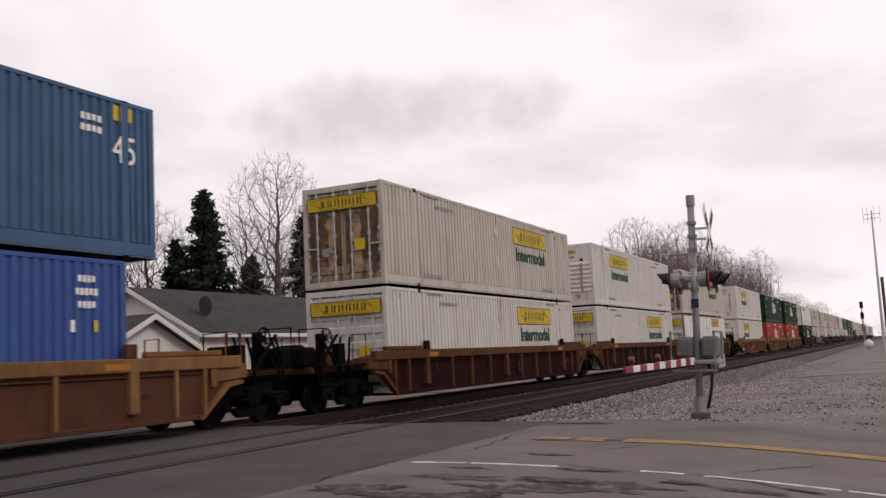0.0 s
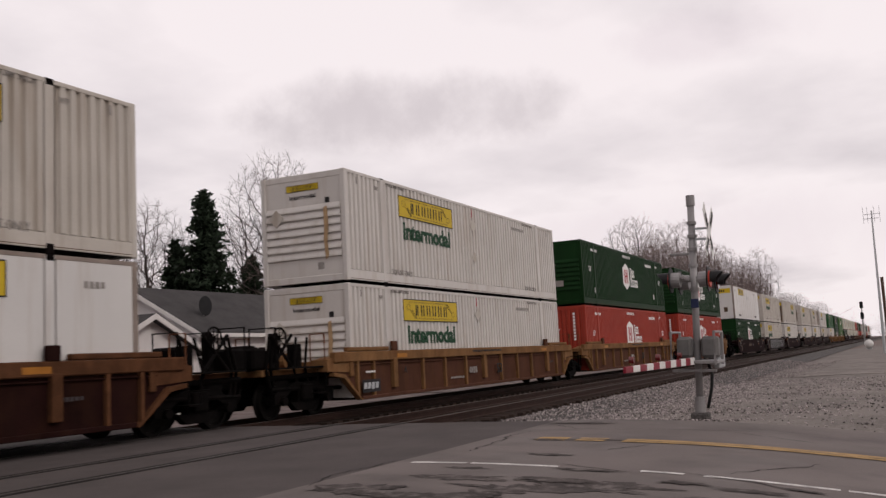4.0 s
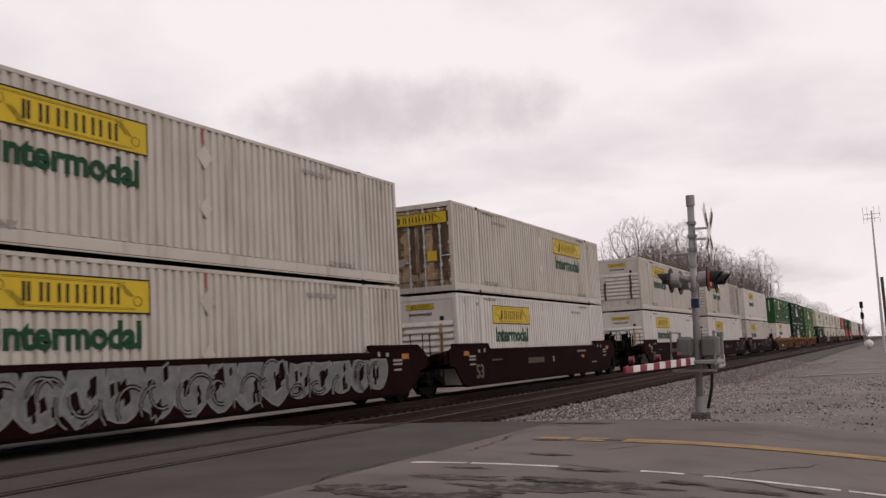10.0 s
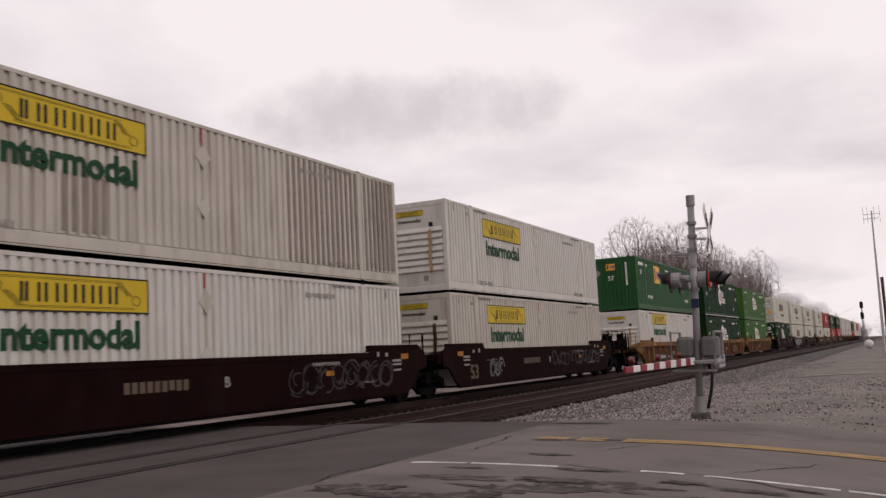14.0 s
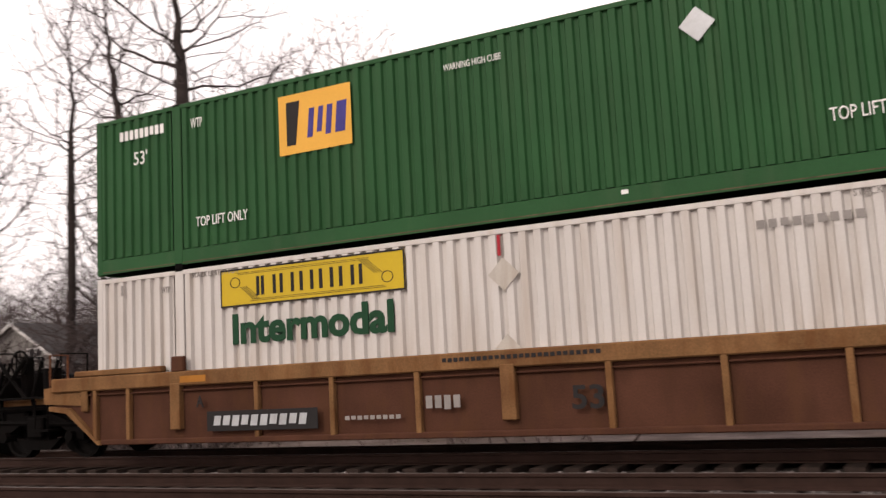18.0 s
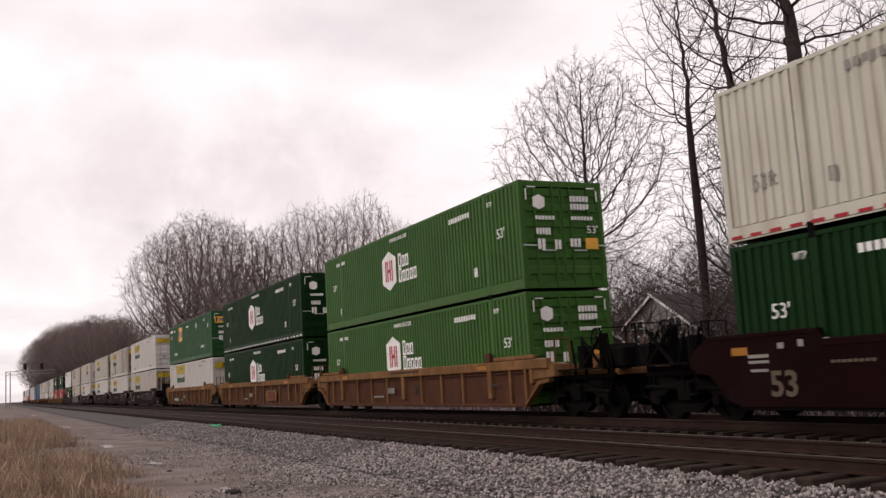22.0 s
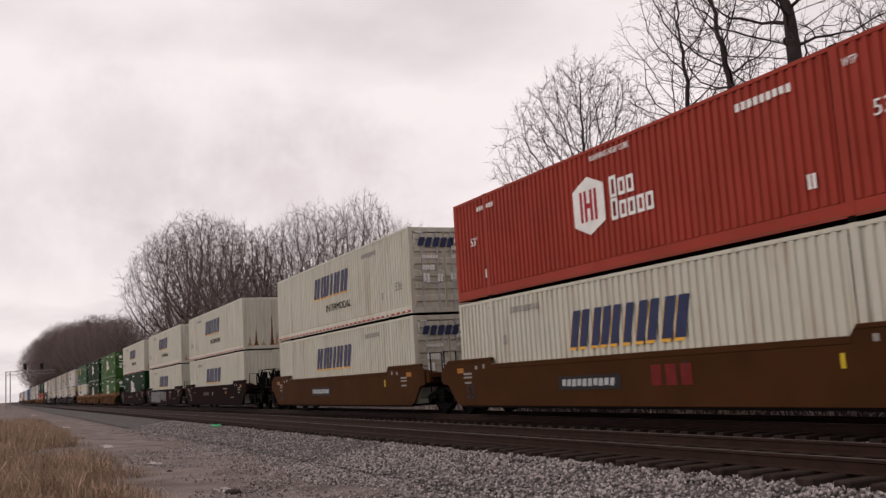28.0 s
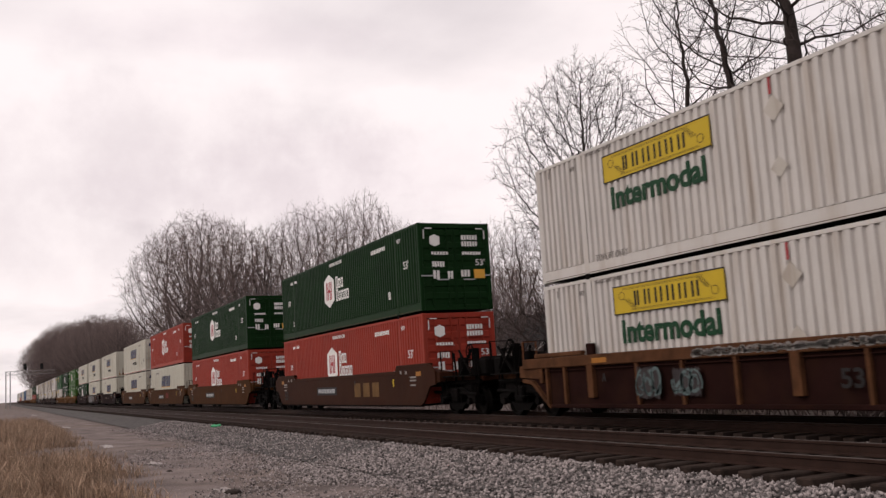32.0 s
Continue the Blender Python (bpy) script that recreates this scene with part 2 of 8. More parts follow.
M_DIMRIM = material("pale_grey_spray", (0.165, 0.165, 0.165), 0.7, var=0.2, scale=4)
M_GRIME = material("brown_grime", (0.10, 0.065, 0.042), 0.9, var=0.35, scale=4, grime=0.6, grime_col=(0.03, 0.02, 0.015), streak=ST)
M_STAIN = material("faded_rust_run", (0.34, 0.23, 0.13), 0.8, var=0.25, scale=5, grime=0.5, grime_col=(0.2, 0.1, 0.045), streak=ST)
M_RUSTDOOR = material("rust_washed_white_door", (0.30, 0.235, 0.165), 0.8, var=0.2, scale=2, grime=0.95, grime_col=(0.06, 0.034, 0.02), streak=(1.6, 2.6, 0.3), flow=((0.10, 0.052, 0.026), 2.6, 0.8, (1, 1, 0.4)))
M_BARE = material("bare_grey_panel", (0.22, 0.18, 0.155), 0.7, var=0.15, scale=3, grime=0.4, grime_col=(0.14, 0.1, 0.08), streak=ST)
M_RUST = material("rust_stain", (0.13, 0.05, 0.022), 0.85, var=0.3, scale=5, grime=0.6, grime_col=(0.05, 0.028, 0.02))


# ---- mesh helpers ----
class Geo:
    """A bag of faces that becomes one mesh."""

    def __init__(self):
        self.v, self.f = [], []

    def add(self, verts, faces):
        n = len(self.v)
        self.v += [tuple(q) for q in verts]
        self.f += [tuple(i + n for i in q) for q in faces]
        return self

    def box(self, a, b):
        (x0, y0, z0), (x1, y1, z1) = a, b
        vs = [(x, y, z) for z in (z0, z1) for y in (y0, y1) for x in (x0, x1)]
        return self.add(vs, [(0, 2, 3, 1), (4, 5, 7, 6), (0, 1, 5, 4), (2, 6, 7, 3), (0, 4, 6, 2), (1, 3, 7, 5)])

    def cbox(self, a, b, c=0.01):
        """A box with chamfered edges."""
        lo, hi = Vector(a), Vector(b)
        c = min(c, *[(hi[i] - lo[i]) * 0.45 for i in range(3)])
        bm = bmesh.new()
        bmesh.ops.create_cube(bm, size=1)
        for q in bm.verts:
            q.co = Vector([lo[i] + (q.co[i] + 0.5) * (hi[i] - lo[i]) for i in range(3)])
        bmesh.ops.bevel(bm, geom=bm.edges[:], offset=c, segments=1, affect="EDGES")
        bm.verts.index_update()
        self.add([tuple(q.co) for q in bm.verts], [[q.index for q in f.verts] for f in bm.faces])
        bm.free()
        return self

    def extrude(self, prof, axis, lo, hi, caps=True):
        """A closed 2D outline swept along an axis (prof in the two other axes, in order)."""
        n = len(prof)
        at = {"x": lambda p, t: (t, p[0], p[1]), "y": lambda p, t: (p[0], t, p[1]), "z": lambda p, t: (p[0], p[1], t)}[axis]
        vs = [at(p, lo) for p in prof] + [at(p, hi) for p in prof]
        fs = [(i, (i + 1) % n, n + (i + 1) % n, n + i) for i in range(n)]
        if caps:
            fs += [tuple(range(n))[::-1], tuple(range(n, 2 * n))]
        return self.add(vs, fs)

    def cyl(self, c, axis, r, h, n=16, r2=None):
        """A cylinder centred at c along an axis."""
        r2 = r if r2 is None else r2
        q = [(math.cos(2 * math.pi * i / n), math.sin(2 * math.pi * i / n)) for i in range(n)]
        put = {"x": lambda a, b, t: (t, a, b), "y": lambda a, b, t: (a, t, b), "z": lambda a, b, t: (a, b, t)}[axis]
        vs = [Vector(put(a * r, b * r, -h / 2)) + Vector(c) for a, b in q] + [Vector(put(a * r2, b * r2, h / 2)) + Vector(c) for a, b in q]
        fs = [(i, (i + 1) % n, n + (i + 1) % n, n + i) for i in range(n)] + [tuple(range(n))[::-1], tuple(range(n, 2 * n))]
        return self.add(vs, fs)

    def tube(self, pts, radii, n=6, cap=True):
        """A tube along points with a radius at each."""
        pts = [Vector(q) for q in pts]
        base = len(self.v)
        m = len(pts)
        for i, q in enumerate(pts):
            d = (pts[min(i + 1, m - 1)] - pts[max(i - 1, 0)]).normalized()
            u = d.cross(Vector((0, 0, 1)) if abs(d.z) < 0.9 else Vector((1, 0, 0))).normalized()
            w = d.cross(u)
            r = radii[i] if hasattr(radii, "__len__") else radii
            for k in range(n):
                a = 2 * math.pi * k / n
                self.v.append(tuple(q + r * (math.cos(a) * u + math.sin(a) * w)))
        for i in range(m - 1):
            for k in range(n):
                a, b = base + i * n + k, base + i * n + (k + 1) % n
                self.f.append((a, b, b + n, a + n))
        if cap:
            self.f.append(tuple(base + k for k in range(n))[::-1])
            self.f.append(tuple(base + (m - 1) * n + k for k in range(n)))
        return self

    def poly(self, pts, thick=0.0, m=None):
        """A flat plate from an outline in (u, v), thick outwards, put through the pose m (u right, v up, w out)."""
        n = len(pts)
        vs = [Vector((a, b, 0)) for a, b in pts] + [Vector((a, b, thick)) for a, b in pts]
        if m is not None:
            vs = [m @ q for q in vs]
        fs = [tuple(range(n, 2 * n))] + [(i, (i + 1) % n, n + (i + 1) % n, n + i) for i in range(n)]
        return self.add(vs, fs)

    def mesh(self, name, mat, smooth=False, turn=True):
        me = bpy.data.meshes.new(name)
        me.from_pydata(self.v, [], self.f)
        me.materials.append(mat)
        if smooth:
            me.polygons.foreach_set("use_smooth", [True] * len(me.polygons))
        if not turn:
            return me
        bm = bmesh.new()
        bm.from_mesh(me)
        bmesh.ops.recalc_face_normals(bm, faces=bm.faces)
        bm.to_mesh(me)
        bm.free()
        return me


SMALL = {"data_mark", "sign_mark", "word_mark", "shade_mark", "number_mark", "hinge_set", "sign_border", "scroll_drawing", "reflector_strip", "emblem_mark", "emblem_stroke", "spray_line", "spray_fill", "coil_spring", "rib_set"}


def part(name, g, mat, parent, label="", smooth=False, m=None):
    """Links geometry (or a ready mesh) as one mesh object under a thing or a part."""
    me = g.mesh(name, mat, smooth) if isinstance(g, Geo) else g
    ob = new(name, me)
    ob.parent = parent
    if m is not None:
        ob.matrix_basis = m
    if label:
        ob["label"] = label
    if name in SMALL:
        ob["kind"] = "stuff"
    return ob


def thing(name, label, category, group="", kind="", m=None):
    ob = new(name)
    ob.empty_display_size = 0.3
    if m is not None:
        ob.matrix_basis = m
    return tagged(ob, label, category, group, kind)


def solid(name, g, mat, label, category="", group="", kind="", smooth=False, m=None):
    """A thing that is one mesh."""
    ob = part(name, g, mat, None, smooth=smooth, m=m)
    return tagged(ob, label, category, group, kind)


LETTERS = {}


def lettering(text, mat, bold=0.0):
    """A mesh of the text, one unit high in capitals, its left foot at the origin, in the xy plane; and its width."""
    key = (text, mat.name, bold)
    if key not in LETTERS:
        cu = bpy.data.curves.new("lettering", "FONT")
        cu.body, cu.size, cu.extrude, cu.offset, cu.resolution_u = text, 1.0, 0.004, bold, 3
        ob = bpy.data.objects.new("lettering", cu)
        scene.collection.objects.link(ob)
        dg = bpy.context.evaluated_depsgraph_get()
        me = bpy.data.meshes.new_from_object(ob.evaluated_get(dg))
        bpy.data.objects.remove(ob)
        me.materials.clear()
        me.materials.append(mat)
        k = 1 / 0.69
        for q in me.vertices:
            q.co = (q.co.x * k, q.co.y * k, q.co.z * k)
        lo, hi = min(q.co.x for q in me.vertices), max(q.co.x for q in me.vertices)
        for q in me.vertices:
            q.co.x -= lo
        LETTERS[key] = (me, hi - lo)
    return LETTERS[key]


def write(text, mat, parent, m, width, height, bold=0.0, name="lettering", label=""):
    """Text of that width and capital height, centred on the pose m (u right, v up, w out)."""
    me, w = lettering(text, mat, bold)
    ob = part(name, me, mat, parent, label)
    ob.matrix_basis = m @ Matrix.Translation((-width / 2, -height / 2, 0)) @ Matrix.Diagonal((width / w, height, 1, 1))
    return ob


def face(x, y, z, way):
    """A pose for things on a wall: u right, v up, w out; way: the axis that the wall looks along."""
    u = {"-y": (1, 0, 0), "+y": (-1, 0, 0), "-x": (0, -1, 0), "+x": (0, 1, 0)}[way]
    w = {"-y": (0, -1, 0), "+y": (0, 1, 0), "-x": (-1, 0, 0), "+x": (1, 0, 0)}[way]
    m = Matrix.Identity(4)
    for i in range(3):
        m[i][0], m[i][1], m[i][2] = u[i], (0, 0, 1)[i], w[i]
        m[i][3] = (x, y, z)[i]
    return m


def bars(g, m, width, height, count, seed, gap=0.25, slant=0.0, thick=0.004):
    """A row of plain upright bars in place of writing that is not spelt out."""
    rng = random.Random(seed)
    step = width / count
    for i in range(count):
        u = -width / 2 + i * step
        a, b = u, u + step * (1 - gap)
        lo, hi = -height / 2, height / 2
        if rng.random() < 0.35:
            lo += height * 0.1
        g.poly([(a + slant * lo, lo), (b + slant * lo, lo), (b + slant * hi, hi), (a + slant * hi, hi)], thick, m)
    return g


# ---- intermodal containers: x from the front end (-) to the doors (+), z up from the base ----
CW, CH = 2.59, 2.865
SIDES = (("-y", -1), ("+y", 1))


def corrugated(x0, x1, z0, z1, y, out, pitch, depth, across=None):
    """An upright corrugated sheet along x at y whose ribs stand out by depth."""
    n = max(2, round((x1 - x0) / pitch))
    step = (x1 - x0) / n
    pts = []
    for i in range(n):
        a = x0 + i * step
        pts += [(a, 0), (a + 0.46 * step, 0), (a + 0.58 * step, 1), (a + 0.88 * step, 1)]
    pts.append((x1, 0))
    g = Geo()
    vs = []
    for z in (z0, z1):
        for a, d in pts:
            vs.append((a, y - out * d * depth, z))
    k = len(pts)
    return g.add(vs, [(i, i + 1, k + i + 1, k + i) for i in range(k - 1)])


def frame_bars(g, m, w, h, t):
    """A hollow upright oblong."""
    for a, b, p, q in ((-w, -h, -w + t, h), (w - t, -h, w, h), (-w + t, -h, w - t, -h + t), (-w + t, h - t, w - t, h)):
        g.poly([(a, b), (p, b), (p, q), (a, q)], 0.003, m)


def plain_mark(kind, parent, m, s=1.0):
    """The owners' marks as plain shapes in their colours; m: centre of the mark."""
    if kind == "yellow":  # banner with a scroll and dark bars
        part("sign_panel", Geo().poly([(-1.65 * s, -0.29 * s), (1.65 * s, -0.29 * s), (1.65 * s, 0.29 * s), (-1.65 * s, 0.29 * s)], 0.004, m), M_LOGO_Y, parent, "yellow painted banner")
        g = Geo()
        w = m @ Matrix.Translation((0, 0, 0.005))
        for a, b, c, d in ((-1.65, -0.29, 1.65, -0.265), (-1.65, 0.265, 1.65, 0.29), (-1.65, -0.265, -1.625, 0.265), (1.625, -0.265, 1.65, 0.265)):
            g.poly([(a * s, b * s), (c * s, b * s), (c * s, d * s), (a * s, d * s)], 0.003, w)
        part("sign_border", g, M_INK, parent)
        g = Geo()
        for a, b in ((-0.88, 0.075), (-0.55, 0.095), (-0.2, 0.11), (0.15, 0.11), (0.5, 0.11), (0.85, 0.10)):
            for u, lo, hi in ((-b, -0.145, 0.145), (b - 0.06, -0.145, 0.145)):
                g.poly([((a + u) * s, lo * s), ((a + u + 0.06) * s, lo * s), ((a + u + 0.06) * s, hi * s), ((a + u) * s, hi * s)], 0.003, w)
        part("sign_mark", g, M_INK, parent, "row of plain dark bars")
        g = Geo()
        for k in range(5):  # scroll lines
            v = 0.13 + 0.022 * k
            g.poly([((-1.25 - 0.02 * k) * s, v * s), ((0.95 + 0.03 * k) * s, v * s), ((0.95 + 0.03 * k) * s, (v + 0.006) * s), ((-1.25 - 0.02 * k) * s, (v + 0.006) * s)], 0.002, w) if k > 2 else None
            g.poly([((-0.95 - 0.03 * k) * s, -v * s), ((1.25 + 0.02 * k) * s, -v * s), ((1.25 + 0.02 * k) * s, (-v - 0.006) * s), ((-0.95 - 0.03 * k) * s, (-v - 0.006) * s)], 0.002, w) if k > 2 else None
        for sg in (-1, 1):
            for k in range(4):
                a, b = sg * (1.27 - 0.04 * k), sg * (1.02 - 0.04 * k)
                g.poly([(a * s, -sg * 0.01 * s), ((a + 0.014) * s, -sg * 0.01 * s), ((b + 0.014) * s, sg * 0.2 * s), (b * s, sg * 0.2 * s)], 0.002, w)
            ring = [(0.10 * math.cos(q * 0.5236), 0.085 * math.sin(q * 0.5236)) for q in range(12)]
            for q in range(12):
                (a, b), (c, d) = ring[q], ring[(q + 1) % 12]
                o = sg * 1.36
                v = -sg * 0.08
                g.poly([((o + a) * s, (v + b) * s), ((o + c) * s, (v + d) * s), ((o + c * 0.86) * s, (v + d * 0.86) * s), ((o + a * 0.86) * s, (v + b * 0.86) * s)], 0.002, w)
        part("scroll_drawing", g, M_INK, parent)
    elif kind == "hex":  # white hexagon with red bars, two white words as bars
        hx = [(0, 0.68), (0.62, 0.42), (0.62, -0.42), (0, -0.68), (-0.62, -0.42), (-0.62, 0.42)]
        part("hexagon_mark", Geo().poly([(a * s, b * s) for a, b in hx], 0.004, m), M_WINK, parent, "white hexagon emblem")
        g = Geo()
        w = m @ Matrix.Translation((0, 0, 0.005))
        for a in (-0.34, 0.06):
            g.poly([(a * s, -0.36 * s), ((a + 0.1) * s, -0.36 * s), ((a + 0.1) * s, 0.36 * s), (a * s, 0.36 * s)], 0.003, w)
            g.poly([((a + 0.17) * s, -0.36 * s), ((a + 0.27) * s, -0.36 * s), ((a + 0.27) * s, 0.36 * s), ((a + 0.17) * s, 0.36 * s)], 0.003, w)
        g.poly([(-0.07 * s, -0.06 * s), (0.06 * s, -0.06 * s), (0.06 * s, 0.06 * s), (-0.07 * s, 0.06 * s)], 0.003, w)
        part("emblem_mark", g, M_RINK, parent, "red bars")
        g = Geo()
        for u, v, n in ((0.85, 0.2, 3), (0.85, -0.3, 5)):
            for k in range(n):
                frame_bars(g, m @ Matrix.Translation(((u + 0.12 + 0.31 * k) * s, (v + (0.05 if k == 0 else 0)) * s, 0)), 0.125 * s, (0.24 if k == 0 else 0.19) * s, 0.075 * s)
        part("word_mark", g, M_WINK, parent, "two rows of white oblongs")
    elif kind == "slant":  # slanting blue bars with an amber shade
        for mat, du, dv, dw, nm in ((M_LOGO_O, -0.05, -0.07, 0.0, "shade_mark"), (M_BINK, 0.0, 0.0, 0.006, "word_mark")):
            g = Geo()
            w = m @ Matrix.Translation((du, dv, dw))
            u = -2.2
            for width in (0.72, 1.05, 0.30, 0.70, 0.78):
                n = max(1, round(width / 0.36))
                for q in range(n):
                    a = u + (width + 0.06) * q / n
                    b = a + (width + 0.06) / n - 0.09
                    l2, h2 = -0.42, 0.42
                    g.poly([(a + 0.28 * l2, l2), (b + 0.28 * l2, l2), (b + 0.28 * h2, h2), (a + 0.28 * h2, h2)], 0.003, w)
                u += width + 0.16
            part(nm, g, mat, parent, "slanting blue bars" if dw else "amber shading")
    elif kind == "square":  # amber square with dark and purple bars
        part("sign_panel", Geo().poly([(-0.68 * s, -0.48 * s), (0.68 * s, -0.48 * s), (0.68 * s, 0.48 * s), (-0.68 * s, 0.48 * s)], 0.004, m), M_LOGO_O, parent, "amber square")
        w = m @ Matrix.Translation((0, 0, 0.005))
        part("emblem_mark", Geo().poly([(-0.53 * s, -0.34 * s), (-0.36 * s, -0.34 * s), (-0.27 * s, 0.36 * s), (-0.53 * s, 0.36 * s)], 0.003, w), M_INK, parent, "dark bar")
        g = Geo()
        for a, b, c, d in ((-0.14, -0.26, -0.04, 0.2), (0.04, -0.2, 0.13, 0.2), (0.2, -0.26, 0.3, 0.2), (0.38, -0.26, 0.56, 0.22)):
            g.poly([(a * s, b * s), (c * s, b * s), ((c + 0.05) * s, d * s), ((a + 0.05) * s, d * s)], 0.003, w)
        part("emblem_stroke", g, M_PINK, parent, "purple bars")


def diamond(parent, m, s, mat=None):
    """A hazard placard holder: a thin standing square."""
    part("placard", Geo().poly([(0, s), (s, 0), (0, -s), (-s, 0)], 0.012, m), mat or M_STEEL, parent, "diamond placard holder")


def door_end(root, paint, x, mark, ribs):
    """Two corrugated doors with locking rods on the +x end."""
    for sg in (-1, 1):
        y0, y1 = (0.012, CW / 2 - 0.13)
        n = ribs
        zs = [(0.19 + (CH - 0.38) * i / n) for i in range(n + 1)]
        prof = []
        for i in range(n):
            h = zs[i + 1] - zs[i]
            prof += [(x - 0.05, zs[i]), (x - 0.05, zs[i] + 0.4 * h), (x - 0.012, zs[i] + 0.5 * h), (x - 0.012, zs[i] + 0.9 * h)]
        prof.append((x - 0.05, zs[-1]))
        g = Geo()
        vs = [(a, sg * y0, b) for a, b in prof] + [(a, sg * y1, b) for a, b in prof]
        k = len(prof)
        g.add(vs, [(i, i + 1, k + i + 1, k + i) for i in range(k - 1)])
        g.box((x - 0.055, min(sg * y0, sg * (y0 + 0.05)), 0.17), (x - 0.005, max(sg * y0, sg * (y0 + 0.05)), CH - 0.16))
        g.box((x - 0.055, min(sg * (y1 - 0.05), sg * y1), 0.17), (x - 0.005, max(sg * (y1 - 0.05), sg * y1), CH - 0.16))
        door = part("door", g, M_RUSTDOOR if paint is M_WHITE2 else paint, root)
        for k, yy in enumerate((0.27, 0.83)):
            rod = Geo().cyl((x + 0.022, sg * yy, CH / 2), "z", 0.024, CH - 0.14, 8)
            for zz in (0.32, 0.85, 1.45, 2.05, 2.6):
                rod.box((x - 0.012, sg * yy - 0.045, zz - 0.05), (x + 0.03, sg * yy + 0.045, zz + 0.05))
            part("lock_rod", rod, M_STEEL if paint in (M_WHITE, M_WHITE2, M_SWIFT) else paint, door, "steel locking rod")
            part("lock_handle", Geo().cbox((x + 0.02, min(sg * yy, sg * (yy + 0.42)), 0.98 + 0.13 * k), (x + 0.05, max(sg * yy, sg * (yy + 0.42)), 1.02 + 0.13 * k), 0.006), M_STEEL, door)
        hg = Geo()
        for zz in (0.35, 0.95, 1.55, 2.15, 2.6):
            hg.cbox((x - 0.02, sg * (CW / 2 - 0.13) - 0.06, zz - 0.05), (x + 0.028, sg * (CW / 2 - 0.13) + 0.07, zz + 0.05), 0.008)
        part("hinge_set", hg, paint, door)
    f = lambda y, z: face(x + 0.055, y, z, "+x")
    if paint is M_WHITE2:
        for y, z, w, hh, mt in ((-0.98, 1.3, 0.07, 0.8, M_GRIME), (-0.7, 1.5, 0.1, 0.62, M_GRIME), (-0.42, 1.2, 0.06, 0.7, M_STAIN), (-0.14, 1.4, 0.07, 0.75, M_GRIME), (0.15, 1.4, 0.06, 0.7, M_GRIME), (0.45, 1.1, 0.08, 0.65, M_STAIN), (0.68, 1.45, 0.09, 0.7, M_GRIME), (0.98, 1.25, 0.07, 0.85, M_GRIME)):
            w, rr = w * 1.7, random.Random(int(100 * (y + z)))
            pts = [(-w * rr.uniform(0.5, 1.2), -hh + 2 * hh * q / 9) for q in range(10)] + [(w * rr.uniform(0.5, 1.2), hh - 2 * hh * q / 9) for q in range(10)]
            part("rust_stain", Geo().poly(pts, 0.002, face(x - 0.009, y, z, "+x")), mt, root, "brown grime streak")
    if mark == "yellow":
        plain_mark("yellow", root, f(0, 2.36), 0.68)
        part("data_label", Geo().poly([(-0.16, -0.15), (0.16, -0.15), (0.16, 0.15), (-0.16, 0.15)], 0.003, f(0.55, 1.15)), M_LOGO_Y, root, "yellow data label")
        part("data_label", Geo().poly([(-0.12, -0.12), (0.12, -0.12), (0.12, 0.12), (-0.12, 0.12)], 0.003, f(-0.55, 1.0)), M_GREYINK, root, "grey data label")
    else:
        ink = M_WINK
        g = Geo()
        for y, z, w, h in ((0.55, 2.38, 0.6, 0.16), (0.55, 2.17, 0.6, 0.16), (0.6, 1.86, 0.7, 0.1), (-0.55, 1.86, 0.62, 0.1), (-0.62, 1.5, 0.45, 0.18), (0.35, 1.2, 0.35, 0.22), (-0.7, 1.15, 0.25, 0.3), (-0.2, 1.15, 0.22, 0.25)):
            bars(g, f(y, z), w, h, max(2, int(w / 0.09)), int(w * 100 + z * 10), 0.25)
        part("data_mark", g, ink, root, "white data lettering as bars")
        part("data_label", Geo().poly([(-0.2, -0.15), (0.2, -0.15), (0.2, 0.15), (-0.2, 0.15)], 0.003, f(0.85, 1.18)), M_LOGO_O, root, "amber label")
        if mark == "hex":
            hx = [(0, 0.2), (0.18, 0.12), (0.18, -0.12), (0, -0.2), (-0.18, -0.12), (-0.18, 0.12)]
            part("hexagon_mark", Geo().poly(hx, 0.004, f(-0.72, 2.28)), M_WINK, root, "white hexagon emblem")
            write("53'", M_WINK, root, f(0.9, 1.56), 0.34, 0.2)
        if mark == "square":
            plain_mark("square", root, f(-0.78, 2.3), 0.42)
        if mark == "slant":
            bars(g2 := Geo(), f(0, 2.35), 1.9, 0.32, 7, 3, 0.25, 0.28)
            part("word_mark", g2, M_BINK, root, "slanting blue bars")
        tg = Geo()
        for y in (-1.1, 1.1):
            tg.poly([(-0.018, -0.15), (0.018, -0.15), (0.018, 0.15), (-0.018, 0.15)], 0.003, f(y, 2.48))
            tg.poly([(-0.13, -0.016), (0.13, -0.016), (0.13, 0.016), (-0.13, 0.016)], 0.003, f(y * 0.84, 2.68))
        part("reflector_strip", tg, M_WINK, root)


